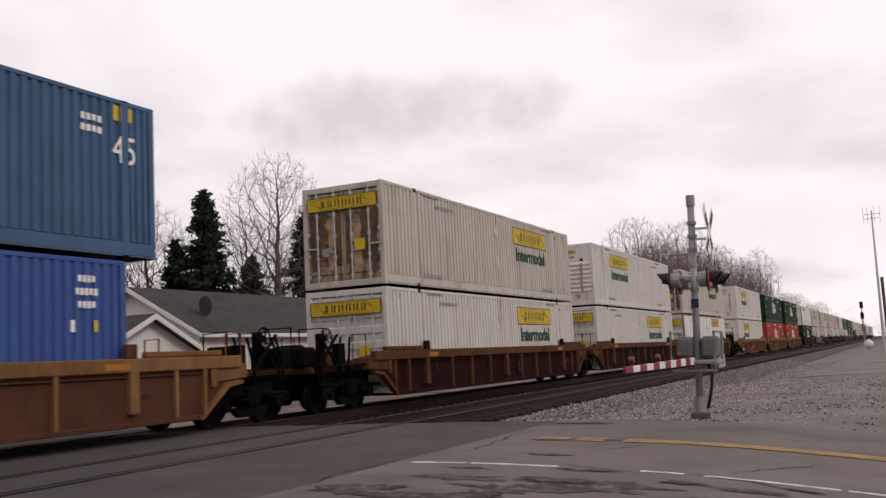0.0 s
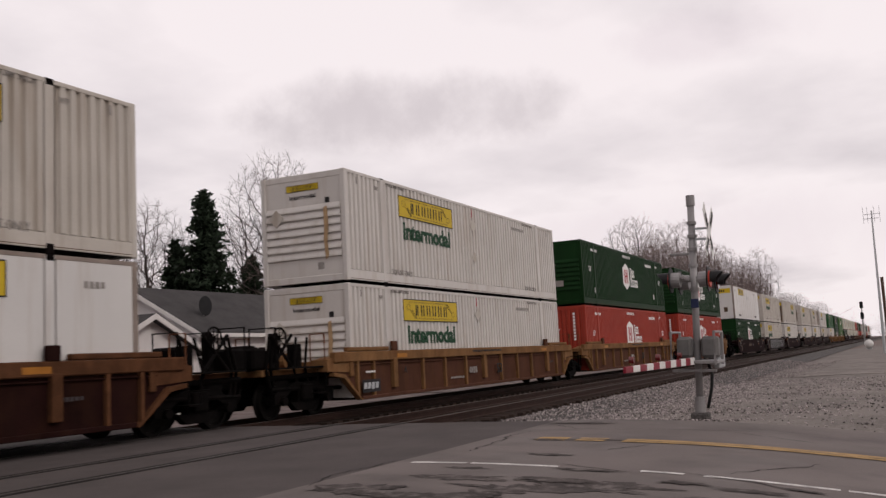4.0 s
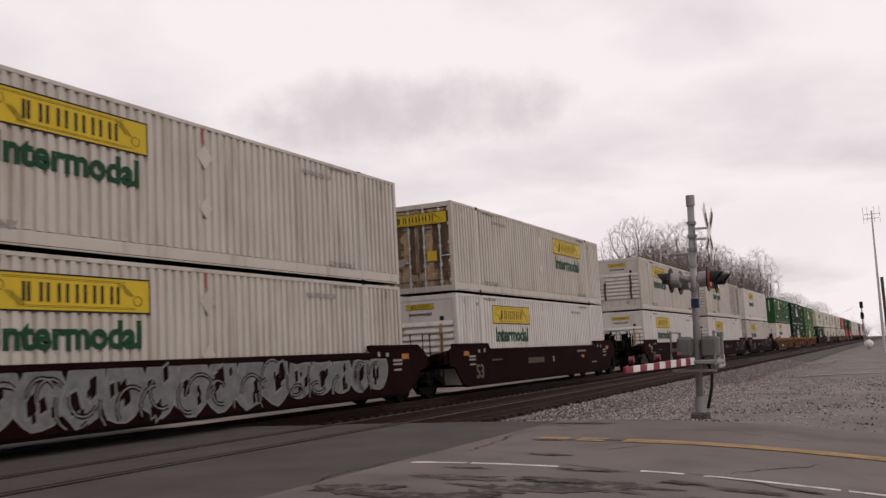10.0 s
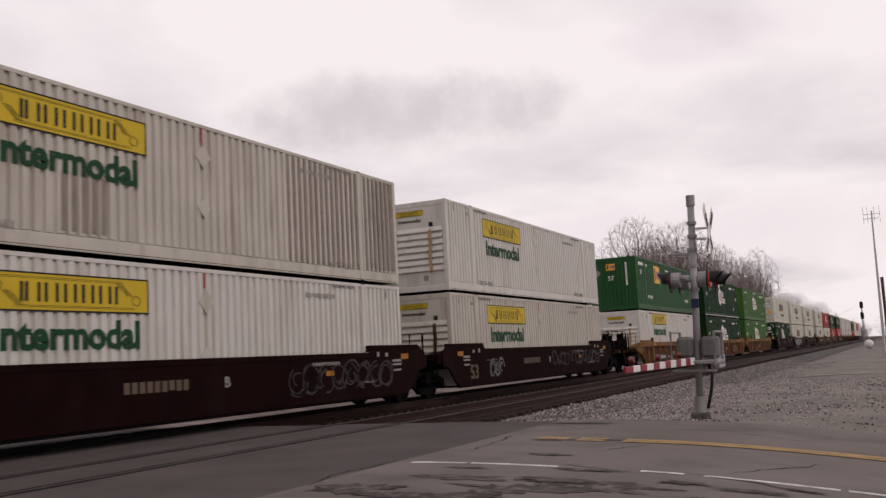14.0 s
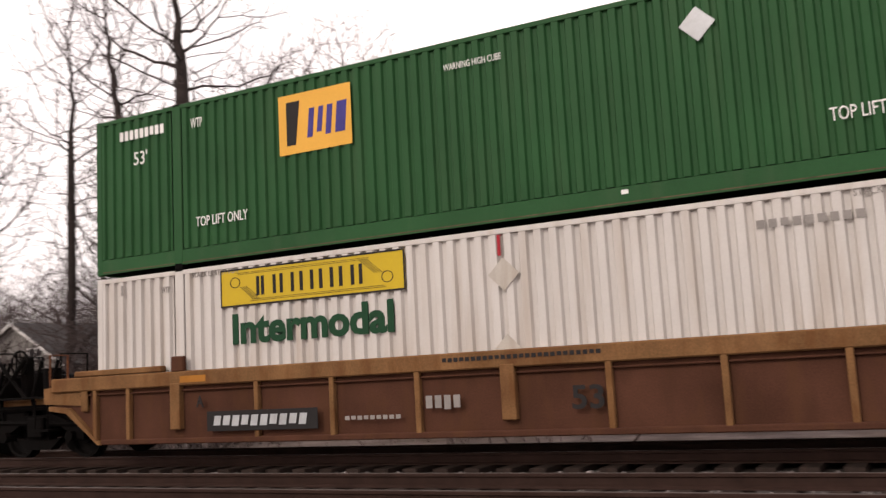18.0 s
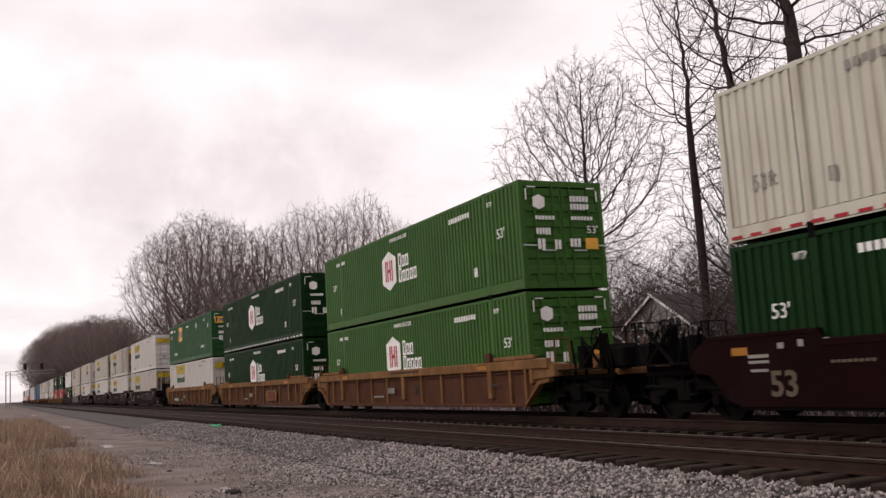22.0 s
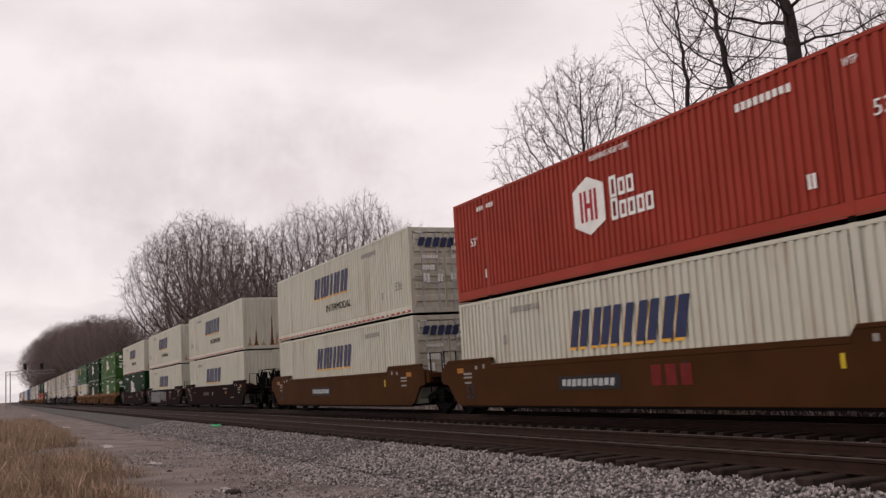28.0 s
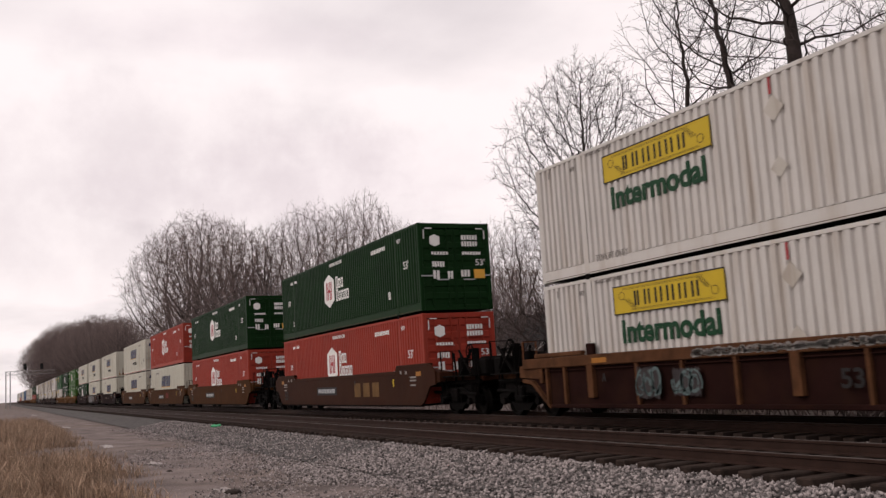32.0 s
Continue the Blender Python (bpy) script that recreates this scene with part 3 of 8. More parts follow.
def front_end(root, paint, x, kind, mark):
    """The closed end at -x: louvred, ribbed or plain."""
    if kind == "flat":
        part("front_panel", Geo().box((x + 0.02, -CW / 2 + 0.1, 0.15), (x + 0.05, CW / 2 - 0.1, CH - 0.12)), paint, root)
        part("sign_panel", Geo().poly([(-1.05, -0.2), (1.05, -0.2), (1.05, 0.2), (-1.05, 0.2)], 0.004, face(x + 0.016, 0, 2.42, "-x")), M_LOGO_Y, root, "yellow painted banner")
        part("sign_mark", bars(Geo(), face(x + 0.011, 0, 2.42, "-x"), 1.2, 0.18, 7, 4, 0.3), M_INK, root, "row of plain dark bars")
        part("data_label", Geo().poly([(-0.16, -0.2), (0.16, -0.2), (0.16, 0.2), (-0.16, 0.2)], 0.003, face(x + 0.016, -0.55, 0.8, "-x")), M_GRIME, root, "brown label")
        part("data_mark", bars(Geo(), face(x + 0.016, 0.1, 1.5, "-x"), 0.5, 0.08, 7, 9, 0.3), M_GREYINK, root)
    elif kind.startswith("louver"):
        hub = mark == "hex"
        part("front_panel", Geo().box((x + 0.03, -CW / 2 + 0.1, 0.15), (x + 0.06, CW / 2 - 0.1, CH - 0.12)), paint, root)
        for i in range(7):
            z = 0.62 + 0.205 * i
            part("louver", Geo().extrude([(x + 0.03, z), (x - 0.015, z + 0.02), (x - 0.012, z + 0.06), (x + 0.03, z + 0.17)], "y", -CW / 2 + 0.16, CW / 2 - 0.16), paint, root)
        f = face(x + 0.026, 0, 2.5, "-x")
        if hub:
            hx = [(0, 0.2), (0.17, 0.12), (0.17, -0.12), (0, -0.2), (-0.17, -0.12), (-0.17, 0.12)]
            part("hexagon_mark", Geo().poly(hx, 0.004, face(x + 0.026, 0.75, 2.42, "-x")), M_WINK, root, "white hexagon emblem")
            part("word_mark", bars(Geo(), face(x + 0.026, 0.25, 2.42, "-x"), 0.5, 0.22, 5, 3, 0.3), M_WINK, root)
            write("53'", M_WINK, root, face(x + 0.0, 0.1, 1.75, "-x"), 0.3, 0.16)
            part("data_label", Geo().poly([(-0.24, -0.13), (0.24, -0.13), (0.24, 0.13), (-0.24, 0.13)], 0.003, face(x - 0.02, -0.15, 0.95, "-x")), M_GREYINK, root, "pale data label")
        elif kind == "louver_wide":
            plain_mark("yellow", root, f, 0.62)
        else:
            plain_mark("yellow", root, f, 0.3)
            write("Intermodal", M_INK, root, face(x + 0.026, 0, 2.27, "-x"), 0.8, 0.11, 0.01)
        if hub:
            return
        part("data_label", Geo().poly([(-0.09, -0.09), (0.09, -0.09), (0.09, 0.09), (-0.09, 0.09)], 0.003, face(x + 0.026, -0.5, 0.42, "-x")), M_GREYINK, root, "grey label")
        part("data_label", Geo().poly([(-0.07, -0.07), (0.07, -0.07), (0.07, 0.07), (-0.07, 0.07)], 0.003, face(x + 0.026, -0.75, 2.1, "-x")), M_INK, root, "dark label")
        diamond(root, face(x - 0.02, 0.8, 1.75, "-x"), 0.24, M_WHITE2)
        for y in (-0.7, 0.75):  # rust runs below the louvers
            if paint is M_WHITE and y > 0:
                continue
            pts = [(-0.05, 0.55), (0.06, 0.6), (0.09, 0.1), (0.05, -0.35), (0.08, -0.7), (-0.02, -0.8), (-0.07, -0.3), (-0.04, 0.1)]
            part("rust_stain", Geo().poly(pts, 0.002, face(x - 0.016, y, 1.35, "-x")), M_GRIME if paint is M_WHITE2 else M_STAIN, root, "rusty run-down stain")
    else:
        g = Geo()
        n = 11
        w = CW - 0.24
        pts = []
        for i in range(n):
            a = -w / 2 + w * i / n
            pts += [(a, 0), (a + 0.5 * w / n, 0), (a + 0.62 * w / n, 1), (a + 0.88 * w / n, 1)]
        pts.append((w / 2, 0))
        vs = [(x + 0.02 + 0.04 * d, a, z) for z in (0.16, CH - 0.12) for a, d in pts]
        k = len(pts)
        g.add(vs, [(i, i + 1, k + i + 1, k + i) for i in range(k - 1)])
        part("front_panel", g, paint, root)
        f = lambda y, z: face(x + 0.014, y, z, "-x")
        if mark == "square":
            plain_mark("square", root, f(0.1, 2.35), 0.36)
            diamond(root, f(0.85, 2.05), 0.2, M_GREYINK)
        if mark == "hex":
            hx = [(0, 0.24), (0.2, 0.14), (0.2, -0.14), (0, -0.24), (-0.2, -0.14), (-0.2, 0.14)]
            part("hexagon_mark", Geo().poly(hx, 0.004, f(0.65, 2.3)), M_WINK, root, "white hexagon emblem")
        if mark in ("square", "hex"):
            write("53'", M_WINK, root, f(0.1, 1.75), 0.34, 0.24)
            g = Geo()
            for k in range(9):
                g.poly([(-0.05, -0.05), (0.05, -0.05), (0.05, 0.05), (-0.05, 0.05)], 0.003, f(-0.75, 2.5 - 0.14 * k))
            part("data_mark", g, M_WINK, root)
        if mark == "slant":
            for y, h in ((0.9, 0.5), (0.55, 0.9), (-0.35, 1.6), (-0.62, 0.7), (-0.95, 0.35), (0.15, 0.3)):
                pts = [(-0.015, h), (0.01, h), (0.04, h * 0.6), (0.05, h * 0.3), (0.1, 0.08), (0.17, 0.0), (-0.16, 0.0), (-0.09, 0.1), (-0.06, h * 0.3), (-0.035, h * 0.6)]
                part("rust_stain", Geo().poly(pts, 0.002, face(x + 0.014, y, 0.2, "-x")), M_STAIN if h < 0.8 else M_RUST, root, "rusty run-down stain")
            g = Geo()
            for k in range(14):
                g.poly([(-0.04, -0.03), (0.04, -0.03), (0.04, 0.03), (-0.04, 0.03)], 0.003, f(-1.0, 2.45 - 0.1 * k))
            part("data_mark", g, M_GREYINK, root)


def container(label, paint, mark, length=16.154, front="plain", rib=0.21, depth=0.042, plates=False, door_mark=None, extras=(), lift=12.192, group="containers of the train", seen=-1, band=0.29, edge=None):
    """One box with frame, sheets, doors and marks; origin at its base centre."""
    root = thing("container", label, "container", group)
    edge = edge or paint
    h = length / 2
    base = band
    for way, sg in SIDES:
        y = sg * (CW / 2 - 0.012)
        xs = [-h + 0.09, h - 0.09]
        posts = []
        if lift:
            posts = [-lift / 2 - 0.02, lift / 2 + 0.02]
            xs = [xs[0], posts[0] - 0.125, posts[0] + 0.125, posts[1] - 0.125, posts[1] + 0.125, xs[1]]
        for a, b in zip(xs[::2], xs[1::2]):
            if plates:
                n = max(1, round((b - a) / 1.25))
                for i in range(n):
                    p0, p1 = a + (b - a) * i / n, a + (b - a) * (i + 1) / n
                    part("side_plate", Geo().box((p0 + 0.006, min(y, y - sg * 0.03), base), (p1 - 0.006, max(y, y - sg * 0.03), CH - 0.07)), paint, root)
                    if i:
                        part("seam_strip", Geo().cbox((p0 - 0.05, min(y, y + sg * 0.008), base), (p0 + 0.05, max(y, y + sg * 0.008), CH - 0.07), 0.003), M_WHITE2, root)
            else:
                part("side_sheet", corrugated(a, b, base, CH - 0.07, y, sg, rib, depth), paint, root)
        for px in posts:
            part("lift_post", Geo().cbox((px - 0.098, min(y - sg * 0.04, y + sg * 0.014), 0.03), (px + 0.098, max(y - sg * 0.04, y + sg * 0.01), CH - 0.02), 0.012).box((px - 0.14, min(y - sg * 0.075, y - sg * 0.06), 0.05), (px + 0.14, max(y - sg * 0.075, y - sg * 0.06), CH - 0.05)), paint, root)
            part("corner_casting", Geo().cbox((px - 0.09, min(y - sg * 0.14, y + sg * 0.012), CH - 0.12), (px + 0.09, max(y - sg * 0.14, y + sg * 0.012), CH + 0.005), 0.012), M_BLACK if paint is not M_SWIFT else paint, root, "dark steel lifting casting")
            if sg == seen:
                part("corner_casting", Geo().cbox((px - 0.09, min(y - sg * 0.14, y + sg * 0.012), -0.07), (px + 0.09, max(y - sg * 0.14, y + sg * 0.012), 0.11), 0.012), M_BLACK, root, "dark steel lifting casting")
        part("top_rail", Geo().cbox((-h + 0.05, min(sg * (CW / 2 - 0.07), sg * (CW / 2 - 0.006)), CH - 0.085), (h - 0.05, max(sg * (CW / 2 - 0.07), sg * (CW / 2 - 0.006)), CH - 0.005), 0.008), edge, root)
        part("bottom_rail", Geo().extrude([(sg * (CW / 2 - 0.005), 0.02), (sg * (CW / 2 - 0.005), base - 0.02), (sg * (CW / 2 - 0.06), base), (sg * (CW / 2 - 0.06), 0.02)], "x", -h + 0.1, h - 0.1), paint, root)
        if band > 0.2 and sg == seen:
            # a groove's dark line, drawn as a flat brown strip on the rail face
            part("rail_groove", Geo().box((-h + 0.15, min(sg * (CW / 2 - 0.004), sg * (CW / 2 - 0.02)), 0.045), (h - 0.15, max(sg * (CW / 2 - 0.004), sg * (CW / 2 - 0.02)), 0.06)), M_GRIME, root, "thin brown line along the bottom rail")
        for ex in (-1, 1):
            part("corner_post", Geo().cbox((min(ex * h, ex * (h - 0.14)), min(sg * CW / 2, sg * (CW / 2 - 0.14)), 0.0), (max(ex * h, ex * (h - 0.14)), max(sg * CW / 2, sg * (CW / 2 - 0.14)), CH), 0.014), edge, root)
    g = Geo()
    nr = round(length / 0.42)
    for i in range(nr):
        a, b = -h + 0.1 + (length - 0.2) * i / nr, -h + 0.1 + (length - 0.2) * (i + 1) / nr
        g.box((a, -CW / 2 + 0.05, CH - 0.04), (a + (b - a) * 0.7, CW / 2 - 0.05, CH - 0.016))
        g.box((a + (b - a) * 0.7, -CW / 2 + 0.05, CH - 0.045), (b, CW / 2 - 0.05, CH - 0.032))
    part("roof", g, paint, root)
    part("floor_frame", Geo().box((-h + 0.1, -CW / 2 + 0.07, 0.05), (h - 0.1, CW / 2 - 0.07, 0.15)), M_BLACK, root)
    for ex in (-1, 1):
        part("end_header", Geo().cbox((min(ex * (h - 0.02), ex * (h - 0.09)), -CW / 2 + 0.12, CH - 0.17), (max(ex * (h - 0.02), ex * (h - 0.09)), CW / 2 - 0.12, CH - 0.008), 0.01), paint, root)
        part("end_sill", Geo().cbox((min(ex * (h - 0.02), ex * (h - 0.09)), -CW / 2 + 0.12, 0.01), (max(ex * (h - 0.02), ex * (h - 0.09)), CW / 2 - 0.12, 0.18), 0.01), paint, root)
    front_end(root, paint, -h, front, mark)
    door_end(root, paint, h - 0.03, door_mark or mark, 6)
    # marks on both long sides; x is measured from the front end
    for way, sg in SIDES:
        if sg != seen:
            continue
        f = lambda x, z, o=0.0: face(x - h, sg * (CW / 2 - 0.008 + o), z, way)
        for e in extras:
            k = e[0]
            if k == "mark":
                plain_mark(e[1], root, f(e[2], e[3]), e[4] if len(e) > 4 else 1.0)
            elif k == "text":
                write(e[1], e[2], root, f(e[3], e[4]), e[5], e[6], e[7] if len(e) > 7 else 0.0)
            elif k == "bars":
                part("data_mark", bars(Geo(), f(e[2], e[3]), e[4], e[5], e[6], int(e[2] * 10), 0.3), e[1], root, "identity lettering as plain bars")
            elif k == "diamond":
                diamond(root, f(e[1], e[2]), e[3], e[4])
            elif k == "bar":
                part("marking_stripe", Geo().poly([(-e[4] / 2, -e[5] / 2), (e[4] / 2, -e[5] / 2), (e[4] / 2, e[5] / 2), (-e[4] / 2, e[5] / 2)], 0.004, f(e[2], e[3])), e[1], root)
            elif k == "bare":  # strips of bare panel between the ribs
                n = round((e[2] - e[1]) / 0.23)
                for i in range(n):
                    u = e[1] + (e[2] - e[1]) * (i + 0.5) / n
                    if abs(u - h - 6.11) < 0.14:
                        continue
                    part("bare_strip", Geo().box((u - h - 0.055, min(sg * (CW / 2 - 0.007), sg * (CW / 2 - 0.02)), e[3]), (u - h + 0.055, max(sg * (CW / 2 - 0.007), sg * (CW / 2 - 0.02)), e[4])), M_BARE, root, "bare grey-brown panel strip")
            elif k == "tape":  # reflective dashes along the bottom rail
                g = Geo()
                for i in range(e[2]):
                    u = length * (i + 0.5) / e[2] - h
                    g.poly([(u - 0.14, -0.03), (u + 0.14, -0.03), (u + 0.14, 0.03), (u - 0.14, 0.03)], 0.004, face(0, sg * (CW / 2 - 0.003), 0.09, way) if sg < 0 else face(0, sg * (CW / 2 - 0.003), 0.09, way))
                part("reflector_strip", g, e[1], root)
    return root


def jb_extras(drop=0.2):
    return [("mark", "yellow", 4.66, 2.44 - drop, 1.08), ("text", "Intermodal", M_GINK, 4.66, 1.76 - drop, 3.1, 0.46, 0.035), ("bar", M_RINK, 8.0, 2.62, 0.05, 0.3),
            ("diamond", 8.05, 2.2, 0.24, M_WHITE2), ("diamond", 8.05, 1.15, 0.2, M_WHITE2), ("bars", M_GREYINK, 12.2, 2.48, 1.3, 0.11, 9),
            ("text", "STACK LIMIT 3 HIGH", M_GREYINK, 2.75, 2.74, 1.0, 0.09), ("text", "STACK LIMIT 3 HIGH", M_GREYINK, 13.2, 2.74, 1.0, 0.09),
            ("text", "TOP LIFT ONLY", M_GREYINK, 2.95, 0.33, 1.2, 0.16), ("text", "TOP LIFT ONLY", M_GREYINK, 13.2, 0.33, 1.2, 0.16),
            ("text", "WTP", M_GREYINK, 1.65, 2.55, 0.2, 0.11), ("bar", M_GREYINK, 0.62, 2.62, 0.06, 0.18), ("bar", M_GREYINK, 15.4, 2.62, 0.06, 0.18)]


def hub_extras(zz, at=7.0):
    return [("mark", "hex", at, zz, 1.0), ("text", "53'", M_WINK, 15.05, 1.62, 0.42, 0.26), ("text", "53'", M_WINK, 1.2, 1.62, 0.36, 0.22),
            ("text", "WTP", M_WINK, 14.5, 2.5, 0.3, 0.14), ("text", "WARNING HIGH CUBE", M_WINK, 7.9, 2.62, 1.5, 0.13), ("bars", M_WINK, 12.6, 2.45, 1.4, 0.15, 9),
            ("bars", M_WINK, 2.0, 2.5, 1.0, 0.12, 7), ("bars", M_WINK, 13.5, 0.75, 0.22, 0.26, 2), ("bars", M_WINK, 1.9, 0.65, 0.22, 0.24, 2)]


EMP_EXTRAS = [("mark", "square", 4.9, 2.08, 1.04), ("bars", M_WINK, 1.15, 2.5, 1.1, 0.17, 9), ("text", "53'", M_WINK, 1.1, 2.05, 0.32, 0.24), ("text", "53'", M_WINK, 14.95, 2.05, 0.32, 0.24),
              ("text", "WTP", M_WINK, 2.42, 2.47, 0.26, 0.17), ("text", "WTP", M_WINK, 13.8, 2.47, 0.26, 0.17), ("text", "TOP LIFT ONLY", M_WINK, 2.93, 0.72, 1.12, 0.17), ("text", "TOP LIFT ONLY", M_WINK, 13.1, 0.8, 1.12, 0.17),
              ("text", "WARNING HIGH CUBE", M_WINK, 7.75, 2.46, 0.95, 0.1), ("diamond", 11.05, 2.3, 0.24, M_STEEL), ("bar", M_WINK, 9.9, 0.2, 0.1, 0.06)]
SWIFT_EXTRAS = [("mark", "slant", 8.05, 1.85), ("text", "INTERMODAL", M_INK, 8.7, 0.92, 3.0, 0.28), ("bars", M_GREYINK, 12.4, 2.45, 1.5, 0.16, 9), ("text", "53ft", M_GREYINK, 15.1, 1.0, 0.6, 0.28),
                ("bars", M_GREYINK, 13.6, 0.8, 0.2, 0.25, 2), ("bars", M_GREYINK, 2.0, 0.7, 0.2, 0.22, 2), ("tape", M_RINK, 34)]
SWIFT_LOW = [("mark", "slant", 8.05, 1.75), ("bars", M_GREYINK, 12.4, 2.45, 1.5, 0.16, 9), ("bars", M_GREYINK, 13.5, 1.7, 0.2, 0.25, 2)]


def far_box(paint, banner, label):
    """A box for the ends of the train, which never comes near: sheets, roof, ends and one mark."""
    root = thing("container", label, "container", "containers of the train")
    h = 16.154 / 2
    for way, sg in SIDES:
        part("side_sheet", corrugated(-h, h, 0.02, CH, sg * CW / 2, sg, 0.4, 0.03), paint, root)
    part("roof", Geo().box((-h, -CW / 2 + 0.03, CH - 0.04), (h, CW / 2 - 0.03, CH - 0.01)), paint, root)
    part("floor_frame", Geo().box((-h, -CW / 2 + 0.04, 0.0), (h, CW / 2 - 0.04, 0.1)), M_BLACK, root)
    part("front_panel", Geo().box((-h, -CW / 2 + 0.01, 0.02), (-h + 0.05, CW / 2 - 0.01, CH)), paint, root)
    part("door", Geo().box((h - 0.05, -CW / 2 + 0.01, 0.02), (h, CW / 2 - 0.01, CH)), paint, root)
    if banner:
        part("sign_panel", Geo().poly([(-1.7, -0.3), (1.7, -0.3), (1.7, 0.3), (-1.7, 0.3)], 0.01, face(-3.4, -CW / 2 - 0.002, 2.4, "-y")), banner, root, "painted banner")
    return root


# ---- well cars: one unit carries one well; x along, origin on the rail top at the well's centre ----
WELL = 16.154
HALF = 1.46  # half width over the sides


def truck(root, x, r=0.46):
    """A two-axle truck with side frames; each wheelset is one part."""
    for ax in (-0.89, 0.89):
        axle = part("axle", Geo().cyl((0, 0, 0), "y", 0.085, 2.1, 10), M_TYRE, root, m=Matrix.Translation((x + ax, 0, r)))
        for sg in (-1, 1):  # tread, flange, plate and hub
            prof = [(0.0, 0.60), (r + 0.028, 0.60), (r + 0.028, 0.64), (r, 0.66), (r - 0.004, 0.76), (r - 0.06, 0.765), (r - 0.09, 0.70), (r * 0.4, 0.69), (r * 0.36, 0.79), (0.0, 0.79)]
            g = Geo()
            n = 24
            vs = [(q * math.cos(2 * math.pi * i / n), sg * y, q * math.sin(2 * math.pi * i / n)) for i in range(n) for q, y in prof]
            m = len(prof)
            g.add(vs, [(i * m + j, i * m + j + 1, ((i + 1) % n) * m + j + 1, ((i + 1) % n) * m + j) for i in range(n) for j in range(m - 1)])
            part("wheel", g, M_TYRE, axle, "worn steel wheel")
    for sg in (-1, 1):
        y0, y1 = sg * 0.92, sg * 1.1
        lo, hi = min(y0, y1), max(y0, y1)
        top = [(x - 1.2, 0.36), (x - 1.2, 0.60), (x - 0.95, 0.66), (x - 0.4, 0.82), (x + 0.4, 0.82), (x + 0.95, 0.66), (x + 1.2, 0.60), (x + 1.2, 0.36), (x + 1.02, 0.36), (x + 1.0, 0.5), (x + 0.75, 0.52),
               (x + 0.42, 0.70), (x + 0.30, 0.70), (x + 0.30, 0.36), (x + 0.62, 0.40), (x + 0.32, 0.18), (x - 0.32, 0.18), (x - 0.62, 0.40), (x - 0.30, 0.36), (x - 0.30, 0.70), (x - 0.42, 0.70), (x - 0.75, 0.52), (x - 1.0, 0.5), (x - 1.02, 0.36)]
        frame_part = part("side_frame", Geo().extrude(top, "y", lo, hi), M_BLACK, root, "sooty cast steel side frame")
        sp = Geo()
        for dx in (-0.17, 0, 0.17):
            for k in range(5):
                sp.cyl((x + dx, sg * 1.0, 0.26 + 0.08 * k), "z", 0.065, 0.045, 8)
        part("coil_spring", sp, M_BLACK, frame_part)
        for dx in (-0.89, 0.89):
            part("axle_cap", Geo().cyl((x + dx, sg * 1.13, r), "y", 0.1, 0.1, 12), M_BLACK, frame_part)
    part("bolster", Geo().cbox((x - 0.22, -1.2, 0.4), (x + 0.22, 1.2, 0.78), 0.03), M_BLACK, root)


def grab(root, pts, mat=None, r=0.016):
    part("grab_iron", Geo().tube(pts, r, 6), mat or M_STEEL, root)


